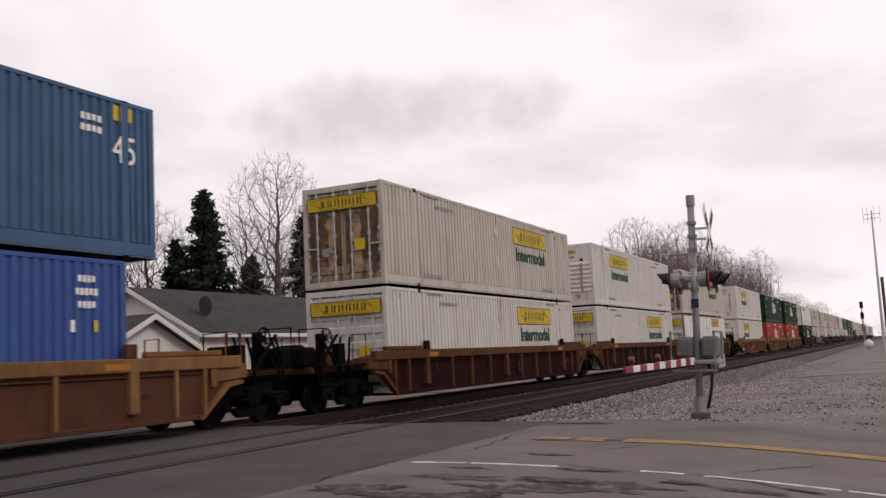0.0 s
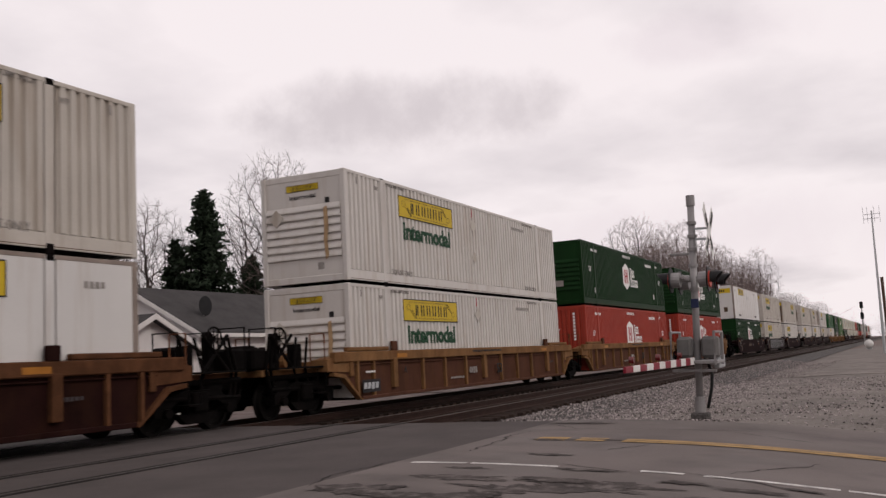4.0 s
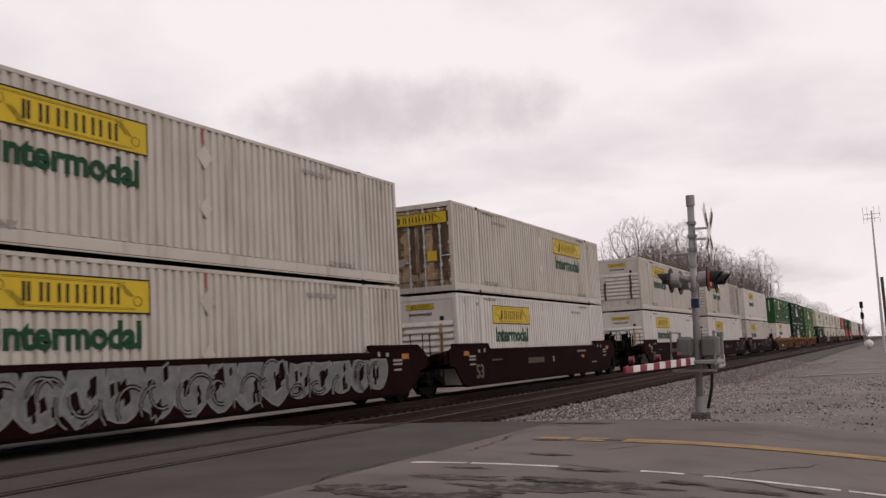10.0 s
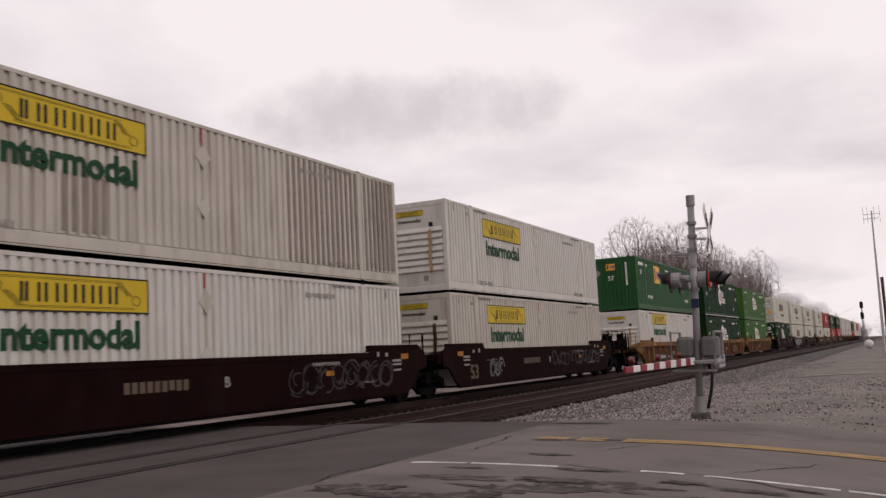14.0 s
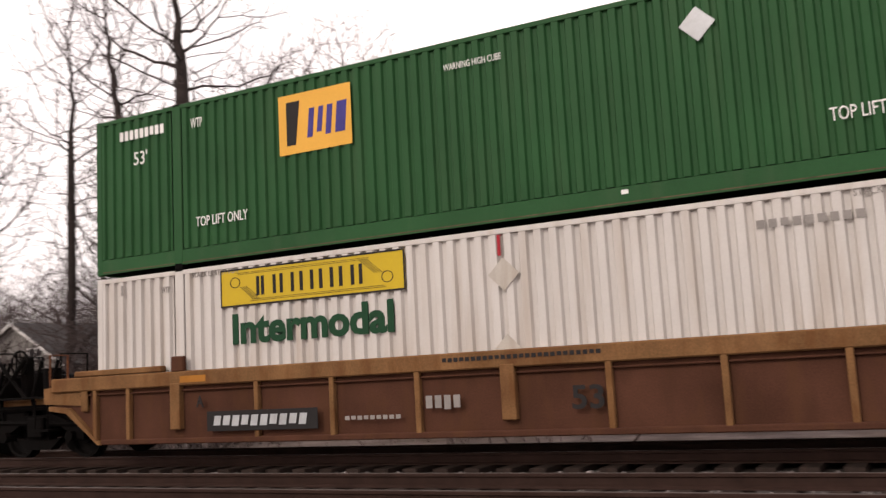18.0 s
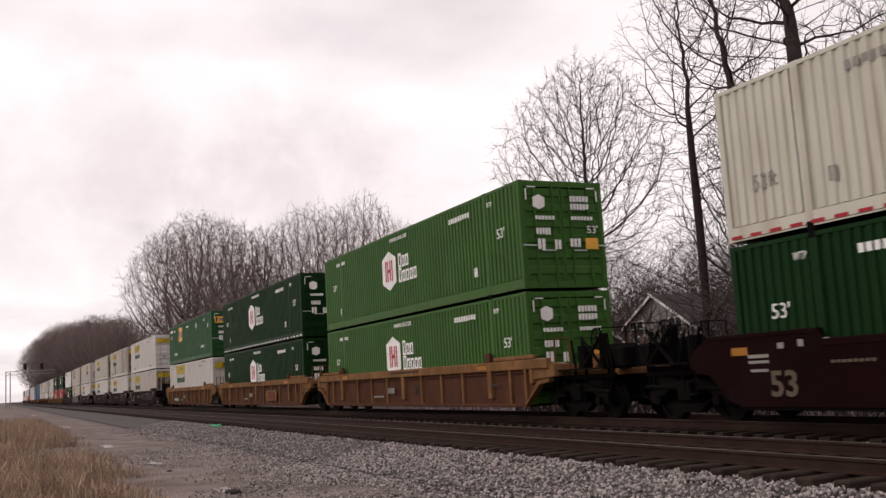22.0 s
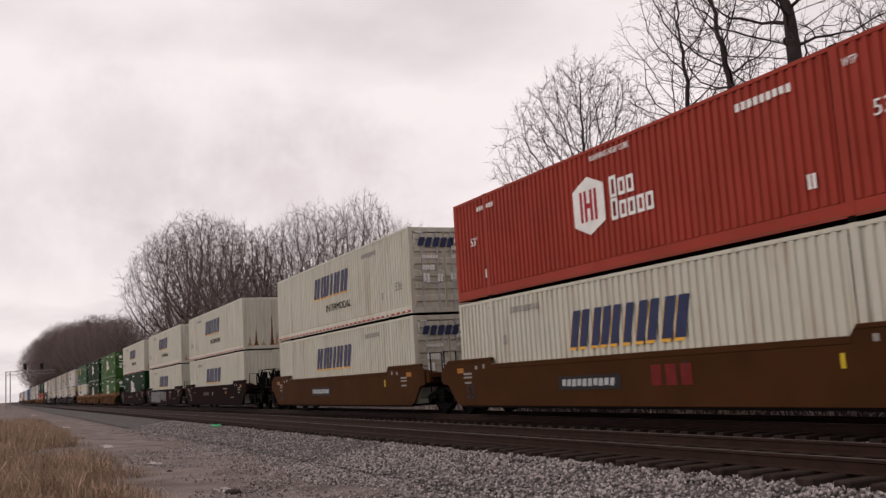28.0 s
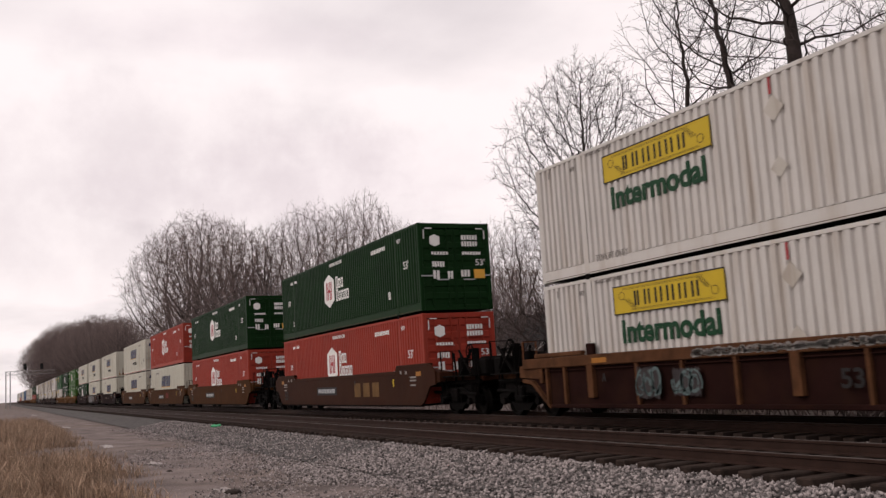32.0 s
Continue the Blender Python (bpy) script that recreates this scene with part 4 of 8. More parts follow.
def end_deck(root, paint, ex, long_end, style):
    """The raised end over a truck, with rails, ladder and brake gear."""
    x0 = ex * (WELL / 2 + 0.12)
    x1 = ex * (WELL / 2 + (3.2 if long_end else 1.55))
    lo, hi = min(x0, x1), max(x0, x1)
    part("end_platform", Geo().cbox((lo, -0.95, 0.98), (hi, 0.95, 1.12), 0.02), paint, root)
    part("centre_sill", Geo().cbox((lo, -0.3, 0.72), (hi, 0.3, 0.98), 0.02), M_BLACK, root)
    part("bulkhead", Geo().cbox((min(x0, x0 + ex * 0.16), -HALF + 0.02, 0.86), (max(x0, x0 + ex * 0.16), HALF - 0.02, 1.28), 0.02), paint, root)
    for sg in (-1, 1):
        # arm that slopes from the side sill to the platform
        g = Geo().extrude([(x0, 1.42), (x0 + ex * 1.15, 1.30), (x0 + ex * 1.15, 1.02), (x0, 0.96)], "y", min(sg * 0.95, sg * 1.4), max(sg * 0.95, sg * 1.4))
        part("end_gusset", g, paint, root)
        xm = x0 + ex * 1.1
        grab(root, [(xm, sg * 1.3, 1.1), (xm, sg * 1.3, 1.92), (xm, sg * 0.9, 1.92), (xm, sg * 0.9, 1.1)], M_BLACK if style != "ribbed" else M_RUST, 0.022)
        part("step", Geo().cbox((min(xm, xm + ex * 0.4), sg * 1.2 - 0.15, 0.52), (max(xm, xm + ex * 0.4), sg * 1.2 + 0.15, 0.56), 0.006), M_BLACK, root)
        grab(root, [(xm + ex * 0.03, sg * 1.33, 1.1), (xm + ex * 0.03, sg * 1.33, 0.54)], M_BLACK)
        grab(root, [(xm + ex * 0.37, sg * 1.33, 1.1), (xm + ex * 0.37, sg * 1.33, 0.54)], M_BLACK)
    part("walkway", Geo().cbox((lo + 0.1, -1.3, 1.13), (hi - 0.1, -0.95, 1.17), 0.006), M_BLACK, root)
    if long_end:
        part("coupler", Geo().cbox((min(x1, x1 + ex * 0.42), -0.13, 0.74), (max(x1, x1 + ex * 0.42), 0.13, 0.98), 0.04), M_BLACK, root)
        part("coupler_knuckle", Geo().cyl((x1 + ex * 0.4, 0.05, 0.86), "z", 0.16, 0.26, 10), M_BLACK, root)
        part("air_hose", Geo().tube([(x1, -0.35, 0.75), (x1 + ex * 0.2, -0.4, 0.45), (x1 + ex * 0.45, -0.3, 0.36), (x1 + ex * 0.6, -0.15, 0.5)], 0.03, 7), M_BLACK, root, "rubber air hose", True)
        grab(root, [(x1 - ex * 0.1, -1.25, 1.12), (x1 - ex * 0.1, -1.25, 2.05), (x1 - ex * 0.1, -0.55, 2.05), (x1 - ex * 0.1, -0.55, 1.12)], M_BLACK, 0.024)
        grab(root, [(x1 - ex * 0.1, 0.55, 1.12), (x1 - ex * 0.1, 0.55, 2.05), (x1 - ex * 0.1, 1.25, 2.05), (x1 - ex * 0.1, 1.25, 1.12)], M_BLACK, 0.024)
        # hand brake wheel on its post
        bx = x1 - ex * 0.7
        part("brake_post", Geo().cbox((bx - 0.09, -0.86, 1.12), (bx + 0.09, -0.66, 1.95), 0.02), M_BLACK, root)
        ring = [(bx + 0.24 * math.cos(a * 0.3927), -0.94, 1.83 + 0.24 * math.sin(a * 0.3927)) for a in range(17)]
        wheel = part("brake_wheel", Geo().tube(ring, 0.022, 6, False), M_BLACK, root, smooth=True)
        sp = Geo()
        for a in range(4):
            c, s = 0.24 * math.cos(a * 0.785), 0.24 * math.sin(a * 0.785)
            sp.tube([(bx - c, -0.94, 1.83 - s), (bx + c, -0.94, 1.83 + s)], 0.014, 5)
        part("wheel_spokes", sp, M_BLACK, wheel)
        # brake valve, cylinder and their pipes and rods over and under the deck
        part("brake_valve", Geo().cbox((bx + ex * 0.75 - 0.26, -0.95, 1.14), (bx + ex * 0.75 + 0.26, -0.45, 1.62), 0.05), M_BLACK, root)
        part("brake_cylinder", Geo().cyl((bx - ex * 0.75, -0.8, 1.42), "z", 0.17, 0.56, 12), M_BLACK, root)
        part("air_tank", Geo().cyl((bx - ex * 0.3, 0.2, 1.4), "y", 0.2, 0.9, 12), M_BLACK, root)
        part("lever_box", Geo().cbox((bx - 0.5, -0.4, 1.12), (bx - 0.1, 0.3, 1.7), 0.06), M_BLACK, root)
        gear = Geo()
        for u in (-1.0, -0.55, 0.35, 0.5):
            gear.tube([(bx + ex * u, -1.02, 0.62), (bx + ex * (u + 0.12), -1.0, 1.15), (bx + ex * (u - 0.08), -0.95, 1.85)], 0.035, 6)
        gear.tube([(bx - 0.5, -1.05, 1.15), (bx + 0.3, -1.05, 1.9)], 0.04, 6).tube([(bx + 0.3, -1.05, 1.15), (bx - 0.5, -1.05, 1.9)], 0.04, 6)
        part("slack_adjuster", Geo().cbox((lo + 0.35, -1.0, 0.55), (lo + 0.95, -0.55, 0.92), 0.06), M_BLACK, root)
        part("draft_box", Geo().cbox((hi - 1.1, -1.02, 0.6), (hi - 0.5, -0.5, 0.95), 0.08), M_BLACK, root)
        gear.tube([(lo + 0.1, -1.08, 0.7), (hi - 0.1, -1.08, 0.62)], 0.05, 6).tube([(lo + 0.1, -1.0, 0.95), (hi, -1.0, 0.98)], 0.06, 6)
        part("brake_pipework", gear, M_BLACK, root, "sooty brake pipes and rods")["kind"] = "stuff"
    part("air_reservoir", Geo().cyl((x0 + ex * 0.75, 0.45, 1.32), "y", 0.19, 0.9, 12), paint if style == "ribbed" else M_BLACK, root)


def well_unit(label, paint, side_paint, style, ends, marks=()):
    """ends: (at -x, at +x), each 'truck' or 'coupler' (a truck and the car's outer end) or 'joint' (rests on the next unit's truck)."""
    root = thing("well_car", label, "rail car", "well cars of the train")
    h = WELL / 2 + 0.12
    for way, sg in SIDES:
        y0, y1 = sg * (HALF - 0.16), sg * HALF
        lo, hi = min(y0, y1), max(y0, y1)
        yo = sg * HALF
        if style == "ribbed":
            part("top_chord", Geo().cbox((-h - 0.9, lo, 1.22), (h + 0.9, hi, 1.47), 0.02), paint, root, "worn yellow top chord")
            part("bottom_chord", Geo().cbox((-h + 0.35, lo, 0.27), (h - 0.35, hi - 0.0, 0.36), 0.015), side_paint, root)
            web = [(-h + 0.35, 0.30), (h - 0.35, 0.30), (h + 0.45, 0.88), (h + 0.9, 0.95), (h + 0.9, 1.3), (-h - 0.9, 1.3), (-h - 0.9, 0.95), (-h - 0.45, 0.88)]
            part("side_web", Geo().extrude(web, "y", min(sg * (HALF - 0.13), sg * (HALF - 0.10)), max(sg * (HALF - 0.13), sg * (HALF - 0.10))), side_paint, root, "rust-stained orange side sheet")
            part("side_ledge", Geo().cbox((-h - 0.2, min(sg * (HALF - 0.11), sg * (HALF - 0.045)), 1.13), (h + 0.2, max(sg * (HALF - 0.11), sg * (HALF - 0.045)), 1.16), 0.01), side_paint, root)
            hidden = Geo()
            for x in (-8.0, -7.2, -6.1, -4.4, -2.95, -1.45, 0.0, 1.45, 2.95, 4.4, 6.1, 7.2, 8.0):
                w = 0.11 if x in (-6.1, 0.0, 6.1) else 0.045
                out = yo + sg * (0.012 if w > 0.1 else -0.01)
                ends_y = (min(sg * (HALF - 0.11), out), max(sg * (HALF - 0.11), out))
                low = 0.5 if w > 0.1 else 0.34
                if sg > 0:
                    hidden.box((x - w, ends_y[0], low), (x + w, ends_y[1], 1.27))
                else:
                    part("rib", Geo().cbox((x - w, ends_y[0], low), (x + w, ends_y[1], 1.27), 0.012), paint, root)
            if sg > 0:
                part("rib_set", hidden, paint, root)
            for sx in (-1, 1):
                g = Geo().extrude([(sx * (h - 0.35), 0.27), (sx * (h - 0.28), 0.27), (sx * (h + 0.5), 0.84), (sx * (h + 0.95), 0.90), (sx * (h + 0.95), 0.98), (sx * (h + 0.45), 0.93)], "y", lo, hi)
                part("end_flange", g, paint, root)
                part("guide_bracket", Geo().cbox((sx * 6.05 - 0.14, lo, 1.46), (sx * 6.05 + 0.14, lo + 0.1, 1.72), 0.02), side_paint, root, "rusty container guide")
                part("guide_rail", Geo().cbox((min(sx * 6.4, sx * (h + 0.3)), lo, 1.475), (max(sx * 6.4, sx * (h + 0.3)), hi - 0.02, 1.58), 0.02), paint, root)
                part("label_plate", Geo().poly([(-0.28, -0.055), (0.28, -0.055), (0.28, 0.055), (-0.28, 0.055)], 0.004, face(sx * 5.7, yo, 1.33, way)), M_ORANGE, root, "orange plate")
        else:
            top = 1.42
            prof = [(lo, 0.30), (hi, 0.34), (hi, top - 0.06), (hi - sg * 0.0, top), (lo, top)]
            outline = [(-h + 0.25, 0.30), (h - 0.25, 0.30), (h + 0.05, 0.42), (h + 0.55, 0.90), (h + 0.95, 0.95), (h + 0.95, 1.36), (h + 0.5, 1.60), (h - 2.1, 1.60), (h - 2.25, top), (-h + 2.25, top), (-h + 2.1, 1.60), (-h - 0.5, 1.60), (-h - 0.95, 1.36), (-h - 0.95, 0.95), (-h - 0.55, 0.90), (-h - 0.05, 0.42)]
            part("side_sheet", Geo().extrude(outline, "y", min(sg * (HALF - 0.06), yo), max(sg * (HALF - 0.06), yo)), side_paint, root)
            part("top_chord", Geo().cbox((-h + 2.2, lo, top - 0.12), (h - 2.2, hi + (0.012 if sg > 0 else 0), top + 0.012), 0.015) if sg > 0 else Geo().cbox((-h + 2.2, lo - 0.012, top - 0.12), (h - 2.2, hi, top + 0.012), 0.015), side_paint, root)
            part("bottom_chord", Geo().cbox((-h + 0.3, lo, 0.26), (h - 0.3, hi, 0.33), 0.012), M_BLACK, root)
            for sx in (-1, 1):
                part("end_chord", Geo().cbox((min(sx * (h - 2.1), sx * (h + 0.5)), lo - (0.012 if sg < 0 else 0), 1.52), (max(sx * (h - 2.1), sx * (h + 0.5)), hi + (0.012 if sg > 0 else 0), 1.612), 0.015), side_paint, root)
                g = Geo()
                for k, (dx, dz, w, hh) in enumerate(((1.1, 1.38, 0.12, 0.12), (0.55, 1.38, 0.12, 0.12), (0.1, 1.36, 0.14, 0.1), (-0.45, 1.2, 0.5, 0.06), (-0.45, 1.1, 0.5, 0.05), (-0.45, 0.95, 0.42, 0.05))):
                    g.poly([(-w / 2, -hh / 2), (w / 2, -hh / 2), (w / 2, hh / 2), (-w / 2, hh / 2)], 0.004, face(sx * (h - 1.2 - dx) if sx > 0 else -(h - 1.2 - dx), yo, dz, way))
                part("data_mark", g, M_GREYINK, root, "faded data lettering as bars")
                part("label_plate", Geo().poly([(-0.2, -0.07), (0.2, -0.07), (0.2, 0.07), (-0.2, 0.07)], 0.004, face(sx * (h - 0.3), yo, 1.3, way)), M_ORANGE, root, "orange plate")
        f = lambda x, z: face(x, yo + sg * 0.004, z, way)
        for e in marks:
            if len(e) > 7 and e[7] != sg:
                continue
            if e[0] == "text":
                write(e[1], e[2], root, f(e[3], e[4]), e[5], e[6], 0.02)
            elif e[0] == "plate":
                part("number_plate", Geo().poly([(-e[3] / 2, -0.16), (e[3] / 2, -0.16), (e[3] / 2, 0.16), (-e[3] / 2, 0.16)], 0.006, f(e[1], e[2])), M_INK, root, "black plate with pale bars")
                part("number_mark", bars(Geo(), f(e[1], e[2]) @ Matrix.Translation((0, 0, 0.008)), e[3] * 0.86, 0.17, e[4], 7, 0.28, 0.2), M_STEEL, root)
            elif e[0] == "bars":
                part("data_mark", bars(Geo(), f(e[2], e[3]), e[4], e[5], e[6], int(e[2] * 7), 0.3), e[1], root, "lettering as plain bars")
            elif e[0] == "panel":
                part("sign_panel", Geo().poly([(-e[4] / 2, -e[5] / 2), (e[4] / 2, -e[5] / 2), (e[4] / 2, e[5] / 2), (-e[4] / 2, e[5] / 2)], 0.003, f(e[2], e[3]) @ Matrix.Translation((0, 0, -0.004))), e[1], root, "faded ochre panel")
            elif e[0] == "blocks":
                blocks(root, f(e[1], e[2]), e[3], e[4], e[5])
            elif e[0] == "spray":
                graffiti(root, f(e[1], e[2]), e[3], e[4], e[5], e[6])
    part("well_floor", Geo().cbox((-h + 0.2, -HALF + 0.14, 0.28), (h - 0.2, HALF - 0.14, 0.34), 0.01), M_BLACK, root)
    for ex, e in zip((-1, 1), ends):
        end_deck(root, paint, ex, e == "coupler", style)
        if e != "joint":
            truck(root, ex * (WELL / 2 + 1.78), 0.42 if e == "coupler" else 0.48)
    return root


def graffiti(root, m, width, height, seed, mats):
    """Overlapping sprayed loops and bars, no words."""
    rng = random.Random(seed)
    fill, line = mats
    g, o = Geo(), Geo()
    n = max(3, int(width / (height * 0.62)))
    rag = 40
    g.poly([(-width / 2 + width * i / rag, -height * rng.uniform(0.38, 0.5)) for i in range(rag + 1)] + [(width / 2 - width * i / rag, height * rng.uniform(0.36, 0.5)) for i in range(rag + 1)], 0.002, m)
    for i in range(n):
        c = -width / 2 + width * (i + 0.5) / n
        rx, ry = width / n * 0.75, height * rng.uniform(0.40, 0.47)
        for k in range(5):
            a0, sp, r0 = rng.uniform(0, 6), rng.uniform(1.2, 4.0), rng.uniform(0.3, 0.95)
            sk = rng.uniform(-0.3, 0.3)
            path = [(c + rx * r0 * math.cos(a0 + sp * q / 9) + sk * ry * math.sin(a0 + sp * q / 9), ry * r0 * math.sin(a0 + sp * q / 9)) for q in range(10)]
            w = rng.uniform(0.012, 0.035)
            for (a, b), (c2, d) in zip(path, path[1:]):
                dx, dy = c2 - a, d - b
                l = math.hypot(dx, dy) + 1e-6
                nx, ny = -dy / l * w, dx / l * w
                o.poly([(a - nx, b - ny), (c2 - nx, d - ny), (c2 + nx, d + ny), (a + nx, b + ny)], 0.002, m @ Matrix.Translation((0, 0, 0.005)))
    if fill:
        part("spray_fill", g, fill, root, "sprayed paint patches")
    part("spray_line", o, line, root, "sprayed loops and strokes")


def blocks(root, m, width, height, seed):
    """Grey sprayed block shapes with pale rims and dark angular gaps, no words."""
    rng = random.Random(seed)
    rim, fill, gap = Geo(), Geo(), Geo()
    n = max(3, int(width / (height * 0.8)))

    def lift(k):
        return m @ Matrix.Translation((0, 0, k))

    for i in range(n):
        c, w = -width / 2 + width * (i + 0.5) / n, width / n * 0.56
        h = height * 0.5 * (1.0 if i < n * 0.62 else 0.8)
        shape = []
        for k in range(14):
            a = 2 * math.pi * k / 14
            u, v = math.cos(a), math.sin(a)
            q = max(abs(u), abs(v)) if k % 3 else 1.0
            shape.append((u / q * rng.uniform(0.82, 1.05), v / q * rng.uniform(0.85, 1.0)))
        rim.poly([(c + u * w * 1.03 + 0.12 * v * h, v * h) for u, v in shape], 0.002, lift(0.001 * (i % 2)))
        fill.poly([(c + u * (w - 0.035) + 0.12 * v * h, v * (h - 0.035)) for u, v in shape], 0.002, lift(0.004 + 0.001 * (i % 2)))
        for j in range(4):
            x, y = c + rng.uniform(-0.55, 0.55) * w, rng.uniform(-0.6, 0.65) * h
            s = rng.uniform(0.07, 0.2) * height
            tri = [(x - s * 0.4, y - s), (x + s * rng.uniform(0.2, 0.7), y - s * 0.5), (x + s * 0.25, y + s), (x - s * 0.5, y + s * rng.uniform(0.2, 0.9))]
            rim.poly([(x + (a - x) * 1.35, y + (b - y) * 1.35) for a, b in tri], 0.002, lift(0.0065))
            gap.poly(tri, 0.002, lift(0.009))
        for j in range(2):
            x, y, s = c + rng.uniform(-0.5, 0.5) * w, rng.uniform(-0.9, 0.3) * h, rng.uniform(0.22, 0.42) * height
            a0 = rng.uniform(0, 3)
            arc = [(x + s * math.cos(a0 + k * 0.4), y + s * math.sin(a0 + k * 0.4)) for k in range(8)]
            for (a, b), (c2, d) in zip(arc, arc[1:]):
                if abs(b) < h * 0.95 and abs(d) < h * 0.95:
                    dx, dy = c2 - a, d - b
                    l = math.hypot(dx, dy)
                    for g, t, z in ((gap, 0.045, 0.0085), (rim, 0.014, 0.0115)):
                        nx, ny = -dy / l * t, dx / l * t
                        g.poly([(a - nx, b - ny), (c2 - nx, d - ny), (c2 + nx, d + ny), (a + nx, b + ny)], 0.001, lift(z))
    part("spray_rim", rim, M_DIMRIM, root, "pale sprayed rims")
    part("spray_fill", fill, M_SPRAY, root, "grey sprayed block shapes")
    part("spray_gap", gap, M_MAROON, root, "dark angular gaps")


def far_unit(paint, label):
    """A plain well car for the ends of the train, which never comes near."""
    root = thing("well_car", label, "rail car", "well cars of the train")
    h = WELL / 2 + 0.2
    for way, sg in SIDES:
        part("side_sheet", Geo().extrude([(-h, 0.3), (h, 0.3), (h + 0.9, 0.95), (h + 0.9, 1.42), (-h - 0.9, 1.42), (-h - 0.9, 0.95)], "y", min(sg * 1.4, sg * HALF), max(sg * 1.4, sg * HALF)), paint, root)
    part("well_floor", Geo().box((-h, -1.38, 0.28), (h, 1.38, 0.34)), M_BLACK, root)
    part("centre_sill", Geo().box((-h - 3.5, -0.6, 0.8), (h + 3.5, 0.6, 1.1)), M_BLACK, root)
    for ex in (-1, 1):
        for dx in (0.9, 2.7):
            part("wheel_pair", Geo().cyl((ex * (WELL / 2 + dx), 0, 0.42), "y", 0.42, 1.6, 14), M_TYRE, root)
        part("side_frame", Geo().box((ex * (WELL / 2 + 1.8) - 1.2, -1.1, 0.3), (ex * (WELL / 2 + 1.8) + 1.2, 1.1, 0.75)), M_BLACK, root)
    return root


# ---- ground, road and tracks ----
NEAR_Y, FAR_Y = 9.45, 13.52  # track centres
ROAD_X0, ROAD_X1 = 6.7, 16.1


def hump(y):
    """Height of the road: level over the tracks, falling away on both sides."""
    if y > 18:
        return -0.012 * min(y - 18, 40)
    d = max(0.0, 5.3 - y)
    return -0.012 * d * d if d < 5.5 else -0.363 - 0.09 * min(d - 5.5, 6)


def bed(y):
    """Height of the open ground across the line away from the road."""
    pts = [(-400, -1.2), (-12, -0.75), (-3, -0.45), (2.5, -0.42), (5.2, -0.50), (6.1, -0.52), (6.7, -0.70), (15.8, -0.70), (16.6, -0.5), (18.5, -0.6), (24, -0.5), (60, -0.3), (1000, 0.0)]
    for (a, za), (b, zb) in zip(pts, pts[1:]):
        if y <= b:
            return za + (zb - za) * max(0.0, (y - a) / (b - a))
    return 0.0


def lie(x, y):
    """Ground height: the bed, blended into the road's ramp near it."""
    k = max(0.0, min(1.0, (max(ROAD_X0 - x, x - ROAD_X1, 0.0) - 0.2) / 2.2))
    k = k * k * (3 - 2 * k)
    if 6.3 < y < 16.4:  # the road's edge stands over the trackbed
        k = min(1.0, k * 6)
    r = hump(y) - 0.05
    if x > ROAD_X1 and y < 6.5:  # packed lot beside the road
        far = max(0.0, min(1.0, (x - ROAD_X1) / 30))
        z = bed(y) * (0.5 + 0.5 * far)
    else:
        z = bed(y)
    return r + (z - r) * k


def spread(lo, hi, fine_lo, fine_hi, fine, grow):
    out, v, s = [], fine_lo, fine
    while v < fine_hi:
        out.append(v)
        v += fine
    s = fine
    v = fine_hi
    while v < hi:
        out.append(v)
        s *= grow
        v += s
    out.append(hi)
    v, s = fine_lo - fine, fine
    while v > lo:
        out.insert(0, v)
        s *= grow
        v -= s
    out.insert(0, lo)
    return out


def sheet(xs, ys, zf, rough=0.0):
    vs = [(x, y, zf(x, y) + (rough * noise.noise((x * 1.3, y * 1.3, 0.5)) if rough else 0)) for y in ys for x in xs]
    n = len(xs)
    fs = [(j * n + i, j * n + i + 1, (j + 1) * n + i + 1, (j + 1) * n + i) for j in range(len(ys) - 1) for i in range(n - 1)]
    return Geo().add(vs, fs)


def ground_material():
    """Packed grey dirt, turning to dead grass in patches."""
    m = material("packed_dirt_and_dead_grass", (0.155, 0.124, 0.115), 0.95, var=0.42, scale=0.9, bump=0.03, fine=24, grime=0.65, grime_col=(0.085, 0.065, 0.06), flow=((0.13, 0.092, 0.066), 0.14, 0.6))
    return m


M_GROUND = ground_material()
M_ASPHALT = material("worn_asphalt", (0.134, 0.114, 0.108), 0.9, var=0.16, scale=0.5, bump=0.006, fine=55, grime=0.5, grime_col=(0.042, 0.038, 0.038), streak=(0.5, 0.35, 1), flow=((0.145, 0.13, 0.124), 0.9, 0.5))
M_SHADED = material("shaded_crossing_asphalt", (0.07, 0.059, 0.057), 0.9, var=0.15, scale=0.8, bump=0.005, fine=60, grime=0.4, grime_col=(0.045, 0.04, 0.04))
M_LINE = material("worn_white_road_paint", (0.52, 0.50, 0.48), 0.85, var=0.25, scale=5, grime=0.6, grime_col=(0.12, 0.11, 0.108))
M_YLINE = material("worn_yellow_road_paint", (0.31, 0.2, 0.09), 0.85, var=0.25, scale=5, grime=0.6, grime_col=(0.16, 0.13, 0.105))

xs = spread(-2500, 2500, -44, 44, 0.8, 1.18)
ys = spread(-2500, 2500, -8, 30, 0.6, 1.2)
M_LOT = material("packed_gravel_lot", (0.165, 0.145, 0.132), 0.95, var=0.3, scale=0.5, bump=0.03, fine=18, grime=0.6, grime_col=(0.085, 0.072, 0.065), streak=(0.4, 1.2, 1), flow=((0.20, 0.18, 0.17), 9.0, 0.6))
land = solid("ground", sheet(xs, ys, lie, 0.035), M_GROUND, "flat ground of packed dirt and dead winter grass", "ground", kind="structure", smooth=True)

